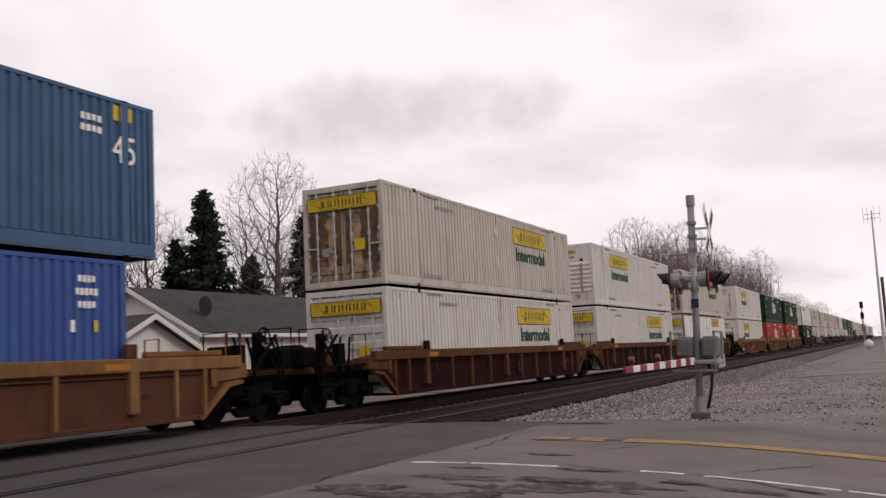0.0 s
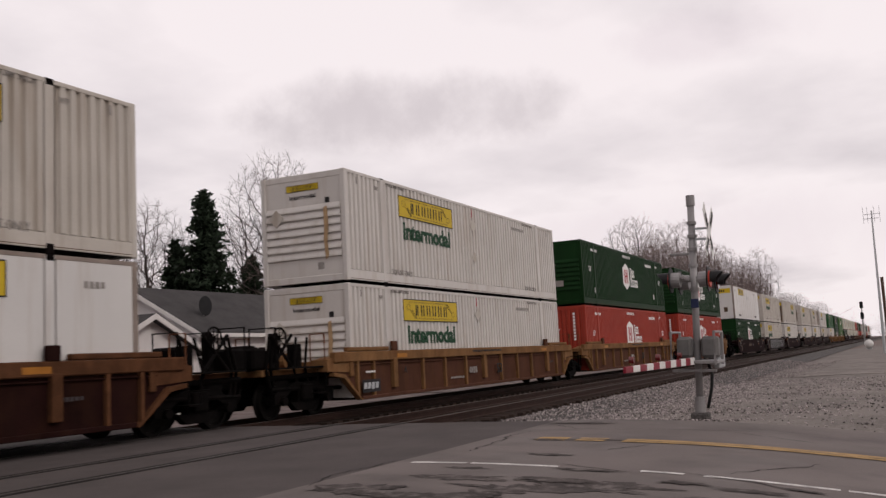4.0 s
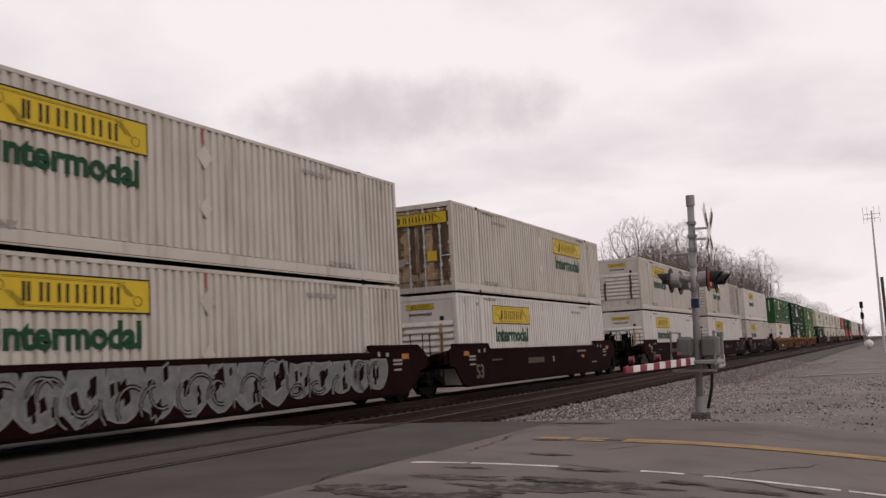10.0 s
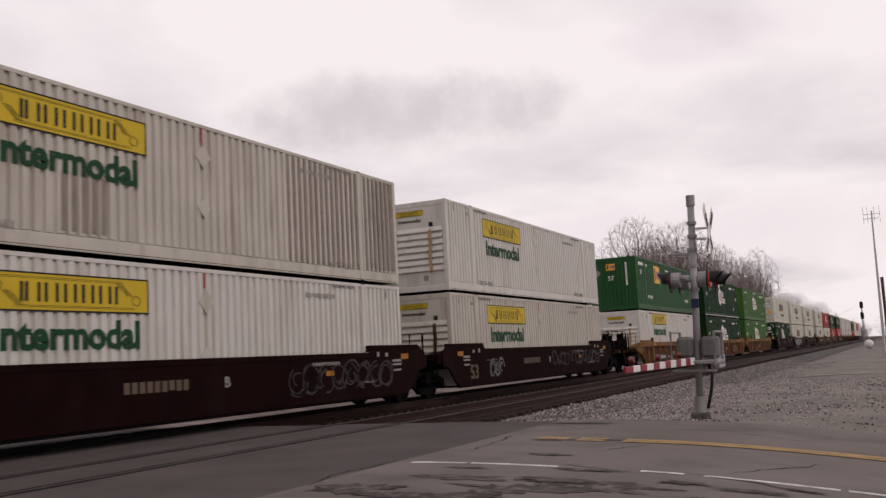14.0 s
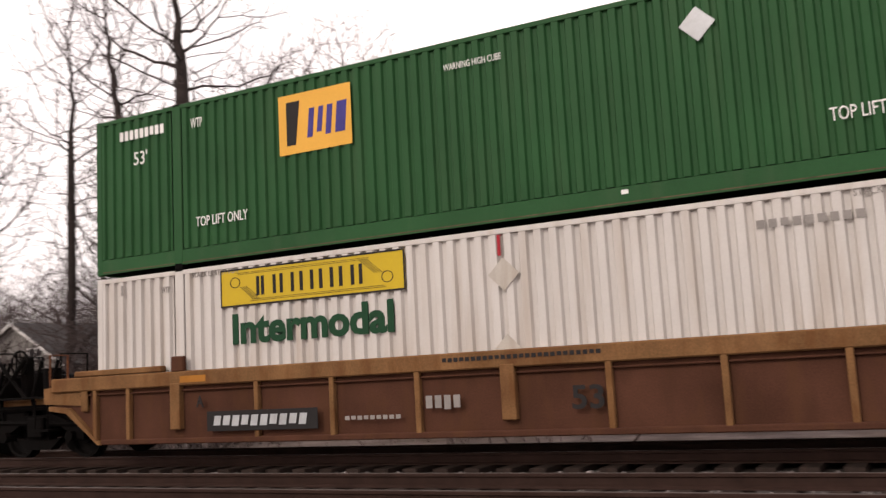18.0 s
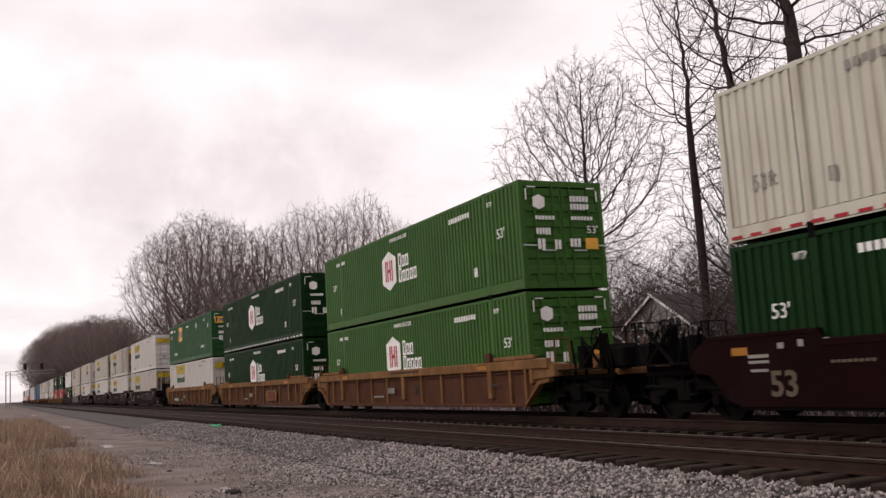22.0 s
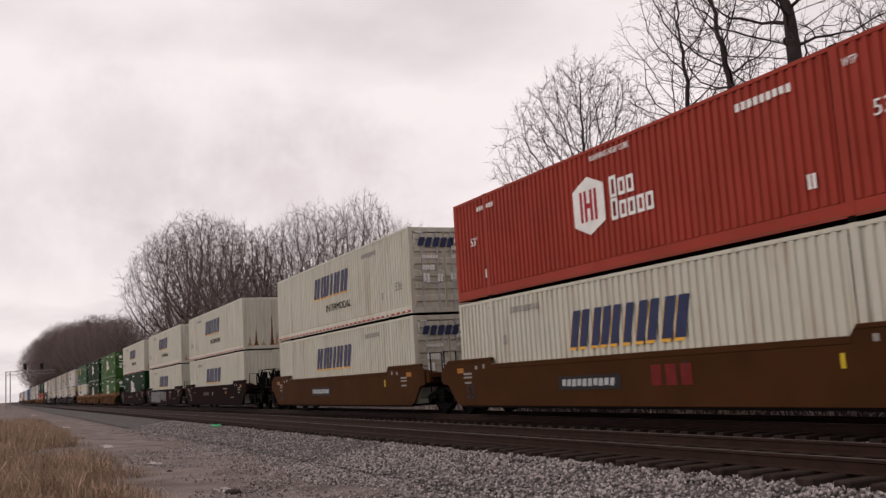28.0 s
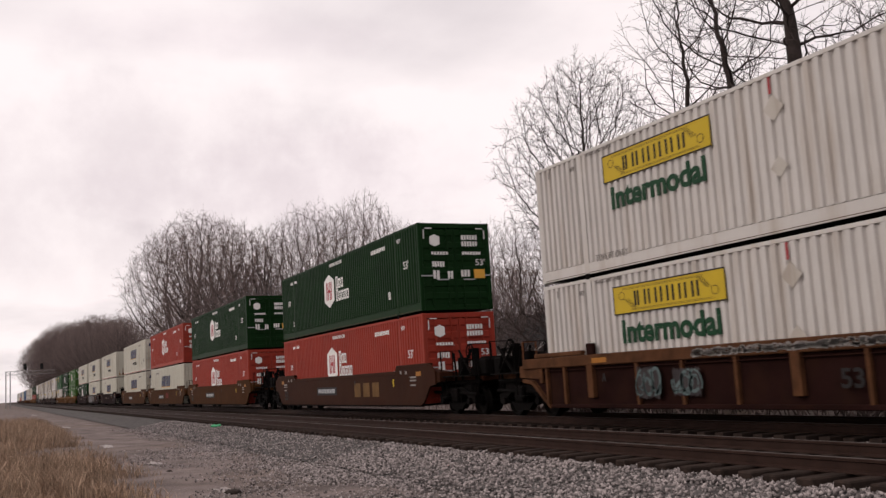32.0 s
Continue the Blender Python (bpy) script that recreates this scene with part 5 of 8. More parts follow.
land.data.materials.append(M_LOT)
for q in land.data.polygons:
    cx, cy = q.center.x, q.center.y
    if ROAD_X1 - 0.4 < cx < 150 + 20 * noise.noise((cy * 0.2, 0, 0)) and -14 + 4 * noise.noise((cx * 0.1, 1, 0)) < cy < 6.6:
        q.material_index = 1

# road with its ramps; the strip over the tracks has the train's shade in its colour
ryt = [-60 + 2 * i for i in range(26)] + [-8 + 0.5 * i for i in range(53)] + [19 + 3 * i for i in range(40)]
pave = solid("road", sheet([6.7 + 9.4 * i / 8 for i in range(9)], ryt, lambda x, y: hump(y) - 0.006 + 0.008 * noise.noise((x * 0.7, y * 0.7, 2.0))), M_ASPHALT, "worn grey asphalt road over the railway crossing", "road", kind="structure", smooth=True)


pave.data.materials.append(M_SHADED)
for q in pave.data.polygons:  # shade beside the train, painted as darker asphalt
    if 5.4 < q.center.y < 16.2:
        q.material_index = 1


def strip(name, x0, x1, y0, y1, mat, label, parent=None, lift=0.004, wob=0.0, n=30):
    g = Geo()
    vs = []
    for i in range(n + 1):
        y = y0 + (y1 - y0) * i / n
        wa, wb = wob * noise.noise((x0 * 3, y * 2.2, 0.1)), wob * noise.noise((x1 * 3, y * 2.2, 4.0))
        for x in (x0 + wa, x1 + wb):
            vs.append((x, y, hump(y) - 0.006 + 0.008 * noise.noise((x * 0.7, y * 0.7, 2.0)) + lift))
    g.add(vs, [(2 * i, 2 * i + 1, 2 * i + 3, 2 * i + 2) for i in range(n)])
    return solid(name, g, mat, label, "road marking", kind="structure")


for a, b in ((-30, -6), (-5.7, -2.2), (-2.0, 0.55), (0.62, 1.9), (2.1, 2.55), (3.45, 4.5), (4.55, 5.25)):
    strip("road_edge_line", 9.9, 10.0, a, b, M_LINE, "thin worn white edge line on the asphalt", wob=0.012)
for a, b in ((-30, 3.45), (3.7, 4.1), (4.25, 4.7)):
    for x0 in (12.54, 12.74):
        strip("road_centre_line", x0, x0 + 0.17, a, b, M_YLINE, "worn yellow centre line on the asphalt", lift=0.009, wob=0.03, n=max(4, int((b - a) / 0.25)))


RAILP = [(-0.07, -0.17), (0.07, -0.17), (0.07, -0.155), (0.014, -0.135), (0.014, -0.045), (0.036, -0.035), (0.036, -0.004), (0.03, 0.0), (-0.03, 0.0), (-0.036, -0.004), (-0.036, -0.035), (-0.014, -0.045), (-0.014, -0.135), (-0.07, -0.155)]


def track(label, yc, spread_x):
    root = thing("railway_track", label, "railway track", "tracks", kind="structure")
    for sg in (-1, 1):
        y = yc + sg * 0.7525
        g = Geo().extrude([(y + a, b) for a, b in RAILP], "x", -900, 900)
        r = part("rail", g, M_RAIL, root, "rusty steel rail")
        part("running_surface", Geo().box((-900, y - 0.024, -0.002), (900, y + 0.024, 0.003)), M_SHINE, r, "worn bright rail head")
    return root


near_track = track("empty near railway track on wooden ties and grey ballast", NEAR_Y, 1)
far_track = track("far railway track under the freight train", FAR_Y, 1)
# dirty ballast between the rails, its colour also darkened for shade under the cars
M_DARKBED = material("dirty_shaded_ballast", (0.032, 0.025, 0.022), 0.95, var=0.35, scale=3, bump=0.03, fine=26, flow=((0.07, 0.056, 0.05), 22.0, 0.5))
# ballast bed: a raised sheet with an uneven face, left out under the road
for a, b in ((-900, ROAD_X0 + 0.1), (ROAD_X1 - 0.1, 900)):
    bx = [x for x in spread(-900, 900, -36, 44, 0.25, 1.25) if a < x < b]
    bx = [a] + bx + [b]
    by = [6.2, 6.5, 6.9, 7.3, 7.6, 7.9, 8.2, 8.5, 9.0, 9.5, 10.0, 10.4, 10.8, 11.2, 11.6, 12.0, 12.5, 13.0, 13.5, 14.0, 14.5, 15.0, 15.4, 16.0, 16.8]

    def crest(x, y):
        z = -0.53 if y <= 6.2 else -0.51 + (y - 6.2) * 0.155 if y < 7.8 else -0.262
        if y > 15.3:
            z = -0.262 - (y - 15.3) * 0.2
        if 10.9 < y < 12.1:
            z -= 0.02
        return z + (0.03 * noise.noise((x * 2.2, y * 2.2, 0)) + 0.02 * noise.noise((x * 6, y * 6, 1)) if abs(x) < 60 else 0)

    bed_mesh = solid("ballast", sheet(bx, by, crest), M_BALLAST, "crushed grey stone ballast under the tracks", "ballast", kind="stuff")
    bed_mesh.data.materials.append(M_DARKBED)
    for q in bed_mesh.data.polygons:
        if min(abs(q.center.y - NEAR_Y), abs(q.center.y - FAR_Y)) < 1.1:
            q.material_index = 1


# rubber flangeway strips beside the rails in the road, cracks and broken patches in the asphalt
M_RUBBER = material("dark_rubber_strip", (0.022, 0.019, 0.018), 0.9, var=0.2, scale=3)
for yc in (NEAR_Y, FAR_Y):
    for sg in (-1, 1):
        y = yc + sg * 0.7525
        for a, b in ((y - 0.125, y - 0.04), (y + 0.04, y + 0.125)):
            solid("flangeway_strip", Geo().box((ROAD_X0, a, -0.02), (ROAD_X1, b, 0.006)), M_RUBBER, "dark flangeway strip beside the rail", "rail crossing", kind="structure")


def on_road(x, y, lift):
    return (x, y, hump(y) - 0.006 + 0.008 * noise.noise((x * 0.7, y * 0.7, 2.0)) + lift)


def blot(cx, cy, rx, ry, seed, mat, name, label, lift=0.005):
    rng = random.Random(seed)
    n = 64
    ring = []
    for i in range(n):
        a = 2 * math.pi * i / n
        u, v = math.cos(a), math.sin(a)
        k = 0.8 + 0.75 * noise.noise((u * 1.6 + seed * 7.1, v * 1.6, 0.3)) + 0.45 * noise.noise((u * 5 + seed * 3.3, v * 5, 2.0)) + rng.uniform(-0.09, 0.09)
        ring.append((cx + rx * k * math.cos(a), cy + ry * k * math.sin(a)))
    vs = [on_road(cx, cy, lift)] + [on_road(x, y, lift) for x, y in ring]
    solid(name, Geo().add(vs, [(0, 1 + i, 1 + (i + 1) % n) for i in range(n)]), mat, label, "road patch", kind="structure")


def crack(x, y, dx, dy, length, seed, w=0.014):
    rng = random.Random(seed)
    pts = [(x, y)]
    n = int(length / 0.12)
    for i in range(n):
        x, y = x + dx * 0.12 + rng.gauss(0, 0.035), y + dy * 0.12 + rng.gauss(0, 0.035)
        pts.append((x, y))
    vs = []
    for i, (a, b) in enumerate(pts):
        k = w * rng.uniform(0.3, 1.4) * (1 - abs(2 * i / n - 1) ** 4)
        vs += [on_road(a - dy * k, b + dx * k, 0.0045), on_road(a + dy * k, b - dx * k, 0.0045)]
    solid("road_crack", Geo().add(vs, [(2 * i, 2 * i + 1, 2 * i + 3, 2 * i + 2) for i in range(len(pts) - 1)]), M_RUBBER, "dark ragged crack in the asphalt", "crack", "road cracks", kind="structure")


M_SHOULDER = material("broken_asphalt_edge", (0.06, 0.05, 0.047), 0.95, var=0.4, scale=3.5, bump=0.02, fine=26, grime=0.6, grime_col=(0.02, 0.016, 0.015), flow=((0.13, 0.112, 0.106), 7.0, 0.9))
for i, (x, y, a, b) in enumerate(((8.9, 4.1, 0.22, 0.5), (8.75, 2.7, 0.34, 0.8), (8.3, 3.4, 0.3, 0.7), (9.25, 1.3, 0.12, 0.4), (7.9, 4.8, 0.3, 0.5), (10.9, 3.9, 0.1, 0.32), (9.55, 4.35, 0.08, 0.3), (7.6, 3.9, 0.4, 0.9), (9.75, 3.0, 0.1, 0.5), (8.4, 1.2, 0.4, 0.6), (9.35, 1.95, 0.1, 0.3), (12.6, 4.45, 0.1, 0.35), (12.75, 3.75, 0.07, 0.4), (8.95, 3.2, 0.14, 0.5), (15.3, 4.9, 0.2, 0.7), (9.6, 0.9, 0.06, 0.25))):
    blot(x, y, a, b, i, M_SHOULDER, "asphalt_patch", "crumbling dark patch in the asphalt", 0.004 + 0.0005 * i)
for i, q in enumerate(((9.9, 2.6, 0.1, 1.0, 0.9), (12.7, 3.2, 0.05, 1.0, 1.4), (12.5, 3.0, -0.7, 0.3, 1.5), (10.2, 1.7, 0.8, -0.4, 2.0), (13.8, 1.0, 0.4, 0.9, 1.6), (8.0, 5.4, 0.9, 0.1, 2.4), (11.0, 5.1, 0.9, 0.05, 3.5), (14.2, 4.2, 0.3, -0.95, 2.4), (9.6, 0.8, 0.2, 0.98, 1.5), (15.0, 5.2, -0.6, -0.5, 1.4))):
    crack(*q, 40 + i)


# ---- the train: stacks of two boxes in well cars, west-bound ----
PROTO = {}


FAR = {"far_white": (M_WHITE, M_LOGO_Y, "white corrugated container with yellow banner, far along the train"), "far_green": (M_GREEN, M_WINK, "dark green corrugated container, far along the train"),
       "far_red": (M_RED, M_WINK, "faded red corrugated container, far along the train"), "far_blue": (M_BLUE, None, "blue corrugated container, far along the train"), "far_grey": (M_SWIFT, None, "cream corrugated container, far along the train")}


def proto(key, seen):
    """Each kind of box is built once for each way round, and copied."""
    if (key, seen) in PROTO:
        return PROTO[key, seen]
    if key in FAR:
        r = far_box(*FAR[key])
    elif key == "jb":
        r = container("white corrugated container with yellow banner and green lettering", M_WHITE, "yellow", front="louver", rib=0.23, depth=0.056, extras=jb_extras(), seen=seen)
    elif key == "jb_high":
        r = container("white corrugated container with yellow banner set close under its top rail", M_WHITE, "yellow", front="louver", rib=0.23, depth=0.056, extras=jb_extras(0.0), seen=seen)
    elif key == "jb_old":
        r = container("grimy white corrugated container with yellow banner, streaked with rust", M_WHITE2, "yellow", front="louver", rib=0.23, depth=0.056, extras=jb_extras(), seen=seen)
    elif key == "jb_smooth":
        r = container("white flat-sided container with yellow banner", M_PLATE, "yellow", front="flat", plates=True, band=0.165, edge=M_BARE, extras=[("mark", "yellow", 4.45, 2.42), ("bars", M_GREYINK, 13.0, 2.5, 1.2, 0.12, 9), ("bars", M_GREYINK, 1.0, 2.4, 0.5, 0.12, 4), ("diamond", 8.1, 2.0, 0.2, M_GREYINK), ("text", "TOP LIFT ONLY", M_INK, 13.0, 0.33, 1.2, 0.16), ("text", "TOP LIFT ONLY", M_INK, 3.0, 0.33, 1.2, 0.16)], seen=seen)
    elif key == "jb_wide":
        r = container("white corrugated container with yellow banners and rusty louvred end", M_WHITE2, "yellow", front="louver_wide", rib=0.23, depth=0.056, extras=jb_extras(), seen=seen)
    elif key == "jb_bare":
        r = container("white corrugated container with bare grey ribs at one end", M_WHITE2, "yellow", front="louver", rib=0.23, depth=0.056, extras=jb_extras() + [("bare", 10.9, 16.0, 0.34, 2.76), ("bare", 4.4, 5.5, 0.34, 1.35)], seen=seen)
    elif key == "hub_green_b":
        r = container("dark green corrugated container with white hexagon emblem and louvred end", M_GREEN, "hex", front="louver", extras=hub_extras(1.6, 7.6), seen=seen)
    elif key == "hub_red_b":
        r = container("faded red corrugated container with white hexagon emblem", M_RED, "hex", front="plain", extras=hub_extras(1.57, 7.6), seen=seen)
    elif key == "hub_green":
        r = container("dark green corrugated container with white hexagon emblem", M_GREEN, "hex", front="plain", extras=hub_extras(1.6, 7.0 if seen < 0 else 9.15), seen=seen)
    elif key == "hub_green_low":
        r = container("dark green corrugated container with white emblem near its foot", M_GREEN, "hex", front="plain", extras=hub_extras(1.6) + [("tape", M_WINK, 30)], seen=seen)
    elif key == "hub_light":
        r = container("leaf green corrugated container with white hexagon emblem", M_LGREEN, "hex", front="plain", extras=hub_extras(1.6), seen=seen)
    elif key == "hub_red":
        r = container("faded red corrugated container with white hexagon emblem", M_RED, "hex", front="plain", extras=hub_extras(1.57), seen=seen)
    elif key == "emp":
        r = container("bottle green corrugated container with amber square emblem", M_EGREEN, "square", front="plain", extras=EMP_EXTRAS, seen=seen)
    elif key == "swift":
        r = container("cream white corrugated container with slanting blue mark and rust streaks", M_SWIFT, "slant", front="plain", rib=0.23, extras=[e if e[1] != "INTERMODAL" else (*e[:3], 8.05 - seen * 0.75, *e[4:]) for e in SWIFT_EXTRAS], seen=seen)
    elif key == "swift_low":
        r = container("cream white corrugated container with slanting blue mark", M_SWIFT, "slant", front="plain", rib=0.23, extras=SWIFT_LOW, seen=seen)
    elif key == "blue45":
        r = container("weathered blue forty-five foot container with rusty frame", M_BLUE, "none", length=13.716, extras=[("text", "45", M_WINK, 12.95, 1.95, 0.55, 0.5), ("bars", M_WINK, 12.2, 2.4, 0.5, 0.12, 4), ("bars", M_WINK, 12.2, 2.2, 0.5, 0.12, 4), ("bars", M_LOGO_Y, 12.95, 2.6, 0.5, 0.28, 3), ("text", "45", M_WINK, 0.75, 1.95, 0.55, 0.5)], seen=seen)
    elif key == "navy40":
        r = container("royal blue forty foot container", M_NAVY, "none", length=12.192, lift=None, extras=[("bars", M_WINK, 11.3, 2.5, 0.4, 0.12, 4), ("bars", M_WINK, 11.3, 2.28, 0.5, 0.12, 5), ("bars", M_WINK, 11.3, 2.06, 0.4, 0.12, 4), ("bars", M_WINK, 11.0, 1.7, 0.12, 0.2, 1), ("bars", M_LOGO_Y, 11.5, 1.7, 0.12, 0.2, 1)], seen=seen)
    PROTO[key, seen] = [r, False]
    return PROTO[key, seen]


def place_box(key, x, z, flip):
    m = Matrix.Translation((x, FAR_Y, z)) @ (pose(0, 0, 0, 0, 0, 180) if flip else Matrix.Identity(4))
    p = proto(key, 1 if flip else -1)
    if not p[1]:
        p[1] = True
        p[0].matrix_basis = m
        return p[0]
    return copy_thing(p[0], m)


CARS = {}
YM = [("text", "53", M_INK, 1.15, 0.78, 0.45, 0.3), ("text", "A", M_INK, -5.55, 0.95, 0.16, 0.18), ("bars", M_GREYINK, -2.2, 0.6, 1.0, 0.06, 9), ("bars", M_GREYINK, -1.0, 0.78, 0.6, 0.2, 4), ("bars", M_INK, 0.2, 1.37, 2.4, 0.06, 26),
      ("bars", M_DIM, 6.4, 0.85, 0.5, 0.07, 5)]
MM = [("text", "53", M_DULL, -6.9, 0.72, 0.6, 0.42), ("bars", M_DULL, -1.6, 0.95, 1.7, 0.2, 9), ("bars", M_DULL, -5.4, 1.05, 0.9, 0.05, 8), ("text", "B", M_GREYINK, 0.35, 0.95, 0.16, 0.2), ("bars", M_GREYINK, 4.0, 1.2, 1.2, 0.08, 10), ("bars", M_ORANGE, 4.2, 0.98, 0.5, 0.12, 1), ("bars", M_GREYINK, 5.8, 0.7, 0.8, 0.05, 6)]
BM = [("plate", -1.4, 0.85, 2.5, 10), ("text", "53", M_INK, -7.3, 0.7, 0.5, 0.36), ("bars", M_LOGO_Y, 5.8, 1.05, 0.14, 0.24, 1), ("bars", M_INK, 2.0, 1.1, 0.14, 0.2, 1)]
LINES = (M_SPRAY, M_CHALK)
GRAF = {"num": [("plate", -4.3, 0.62, 2.2, 10, 0, 0, -1)], "ttx": [("panel", M_OCHRE, 3.0, 0.74, 2.0, 0.5, 0, -1), ("bars", M_DKRED, 3.1, 0.74, 1.3, 0.36, 3, -1)], "end": [("plate", -7.42, 0.6, 0.9, 4, 0, 0, -1), ("bars", M_WINK, -7.42, 0.95, 0.5, 0.05, 4, -1)], "b1": [("blocks", 0.6, 0.86, 12.4, 1.06, 11, None, -1)], "b2": [("spray", 1.5, 0.8, 3.2, 0.85, 21, (M_SPRAY, M_GREYINK), -1)],
        "b3": [("spray", -3.45, 0.86, 5.0, 1.0, 31, LINES, -1), ("spray", -0.3, 0.95, 1.1, 0.8, 33, (M_DULL, M_CHALK), -1), ("spray", 1.2, 0.9, 1.6, 0.8, 36, (M_SPRAY, M_DULL), -1), ("spray", 3.8, 0.95, 0.8, 0.7, 38, (M_BOXRED, M_RUST), -1)],
        "b4": [("spray", 4.8, 0.88, 4.6, 0.9, 41, (M_MAROON, M_DIM), -1)],
        "b5": [("spray", -5.0, 0.8, 1.1, 0.75, 53, (None, M_SPRAY), -1), ("spray", 3.8, 0.95, 6.2, 0.75, 51, (M_MAROON, M_DIM), -1)], "b6": [("bars", M_DKRED, 1.6, 0.95, 1.4, 0.42, 3, -1)],
        "b7": [("bars", M_OCHRE, 3.3, 0.85, 2.8, 0.5, 3, -1)], "b8": [("spray", 0.2, 1.34, 5.5, 0.16, 81, (None, M_GREYINK), -1), ("spray", -2.8, 0.8, 0.8, 0.6, 83, (M_DIM, M_TEAL), -1), ("spray", -4.0, 0.8, 0.7, 0.7, 84, (M_DIM, M_TEAL), -1)]}


def car(kind, x, ends, extra=""):
    key = (kind, ends, extra)
    m = Matrix.Translation((x, FAR_Y, 0))
    if key in CARS:
        return copy_thing(CARS[key], m)
    if kind == "far":
        u = far_unit(M_MAROON if extra == "maroon" else M_YSIDE, "well car far along the train, " + extra)
        u.matrix_basis = m
        CARS[key] = u
        return u
    style, paint, sidep, marks, label = {
        "yellow": ("ribbed", M_YCAR, M_YSIDE, YM, "weathered yellow well car with ribbed rusty sides"),
        "rusty": ("ribbed", M_YOLD, M_YOLDS, YM[:2] + YM[5:], "dark rust-stained yellow well car with ribbed sides"),
        "maroon": ("smooth", M_MAROON, M_MAROON, MM, "maroon smooth-sided well car with faded lettering"),
        "brown": ("smooth", M_BROWN, M_BROWN, BM, "orange-brown smooth-sided well car"),
        "mineral": ("smooth", M_BOXRED, M_BOXRED, BM, "dull brown smooth-sided well car")}[kind]
    g = GRAF.get(extra, [])
    u = well_unit(label + (" with sprayed graffiti" if extra[:1] == "b" and extra not in ("b6", "b7") else ""), paint, sidep, style, ends, marks + g)
    u.matrix_basis = m
    CARS[key] = u
    return u


# left end of each stack along the train (metres), upper box, lower box, car, ends, sprayed marks; a trailing * turns the box about
FIRST, MID, LAST, ONE = ("coupler", "joint"), ("truck", "truck"), ("joint", "coupler"), ("coupler", "coupler")
STACKS = [(-455.0, "far_white", "far_white", "far", FIRST, "maroon"), (-435.4, "far_green", "far_white", "far", MID, "maroon"), (-415.7, "far_white", "far_grey", "far", LAST, "maroon"),
          (-391.9, "far_white", "far_white", "far", FIRST, "yellow"), (-372.2, "far_white", "far_red", "far", MID, "yellow"), (-352.5, "far_blue", "far_red", "far", LAST, "yellow"),
          (-328.8, "far_white", "far_grey", "far", ONE, "maroon"), (-305.1, "far_grey", "far_white", "far", ONE, "maroon"), (-281.5, "far_blue", "far_blue", "far", ONE, "yellow"),
          (-258.4, "blue45", "navy40", "yellow", ONE, ""),
          (-234.7, "jb_old*", "jb*", "rusty", FIRST, ""), (-214.98, "jb", "jb*", "rusty", MID, ""), (-195.2, "jb_old*", "jb_smooth*", "rusty", LAST, ""),
          (-171.76, "jb", "jb", "yellow", FIRST, "end"), (-151.8, "hub_green_b", "hub_red_b", "yellow", MID, ""), (-132.0, "hub_green_b", "hub_red_b", "yellow", LAST, "end"),
          (-108.24, "jb_smooth", "hub_green_b", "maroon", FIRST, ""), (-88.7, "jb_wide", "jb_wide", "maroon", MID, "b1"), (-68.85, "jb_old*", "jb", "maroon", LAST, ""),
          (-44.62, "jb_old", "jb", "maroon", FIRST, ""), (-24.98, "jb_bare", "jb", "maroon", MID, "b4"), (-5.54, "jb", "jb_old", "maroon", LAST, "b5"),
          (18.21, "emp", "jb_high", "yellow", FIRST, "num"), (37.85, "hub_green_low", "hub_green", "yellow", MID, "ttx"), (57.5, "hub_light", "hub_light", "yellow", LAST, ""),
          (81.15, "swift*", "hub_green*", "maroon", FIRST, ""), (100.46, "swift*", "swift_low*", "maroon", MID, "b3"), (120.05, "swift*", "swift_low*", "maroon", LAST, ""),
          (143.6, "swift", "swift", "brown", FIRST, ""), (163.2, "hub_red", "swift_low*", "brown", MID, "b6"), (182.78, "hub_green", "hub_red", "brown", LAST, ""),
          (206.1, "hub_green", "hub_red", "mineral", ONE, "b7"),
          (229.7, "jb", "jb", "rusty", FIRST, "b8"), (249.4, "jb", "jb*", "rusty", MID, ""), (269.1, "jb*", "jb", "rusty", LAST, ""),
          (292.8, "far_green", "far_red", "far", FIRST, "maroon"), (312.4, "far_white", "far_white", "far", MID, "maroon"), (332.0, "far_red", "far_white", "far", LAST, "maroon"), (355.7, "far_white", "far_white", "far", ONE, "yellow")]
ROLLING = []
for x0, up, low, kind, ends, extra in STACKS:
    c = x0 + WELL / 2
    ROLLING.append((car(kind, c, ends, extra), c, 0.0))
    for key, z in ((low, 0.34), (up, 3.207 if kind == "far" else 3.275)):
        k = key.rstrip("*")
        ROLLING.append((place_box(k, c, z, key.endswith("*")), c, z))


def run(t):
    """How far the train has moved along -x since 16 s."""
    u = t - 16.0
    return -(15.827 * u - 0.01413 * u * u)


# ---- bare winter trees, pines, brush and dead grass ----
M_BARK = material("dark_grey_bark", (0.034, 0.026, 0.024), 0.95, var=0.3, scale=3, bump=0.02, fine=14, grime=0.5, grime_col=(0.025, 0.02, 0.02), streak=(4, 4, 0.7))
M_TWIG = material("bare_twigs", (0.06, 0.045, 0.042), 0.95, var=0.3, scale=1.5)
# far woods: their brighter look at a distance is put into bark and twig colour
M_FARBARK = material("pale_far_bark", (0.085, 0.07, 0.066), 0.95, var=0.3, scale=2)
M_FARTWIG = material("pale_far_twigs", (0.17, 0.13, 0.122), 0.95, var=0.3, scale=0.6)
M_PINE = material("dark_pine_needles", (0.018, 0.028, 0.016), 0.85, var=0.4, scale=2)
M_STRAW = material("dead_straw_grass", (0.29, 0.205, 0.145), 0.95, var=0.4, scale=0.9, grime=0.75, grime_col=(0.16, 0.092, 0.064), island=0.5)


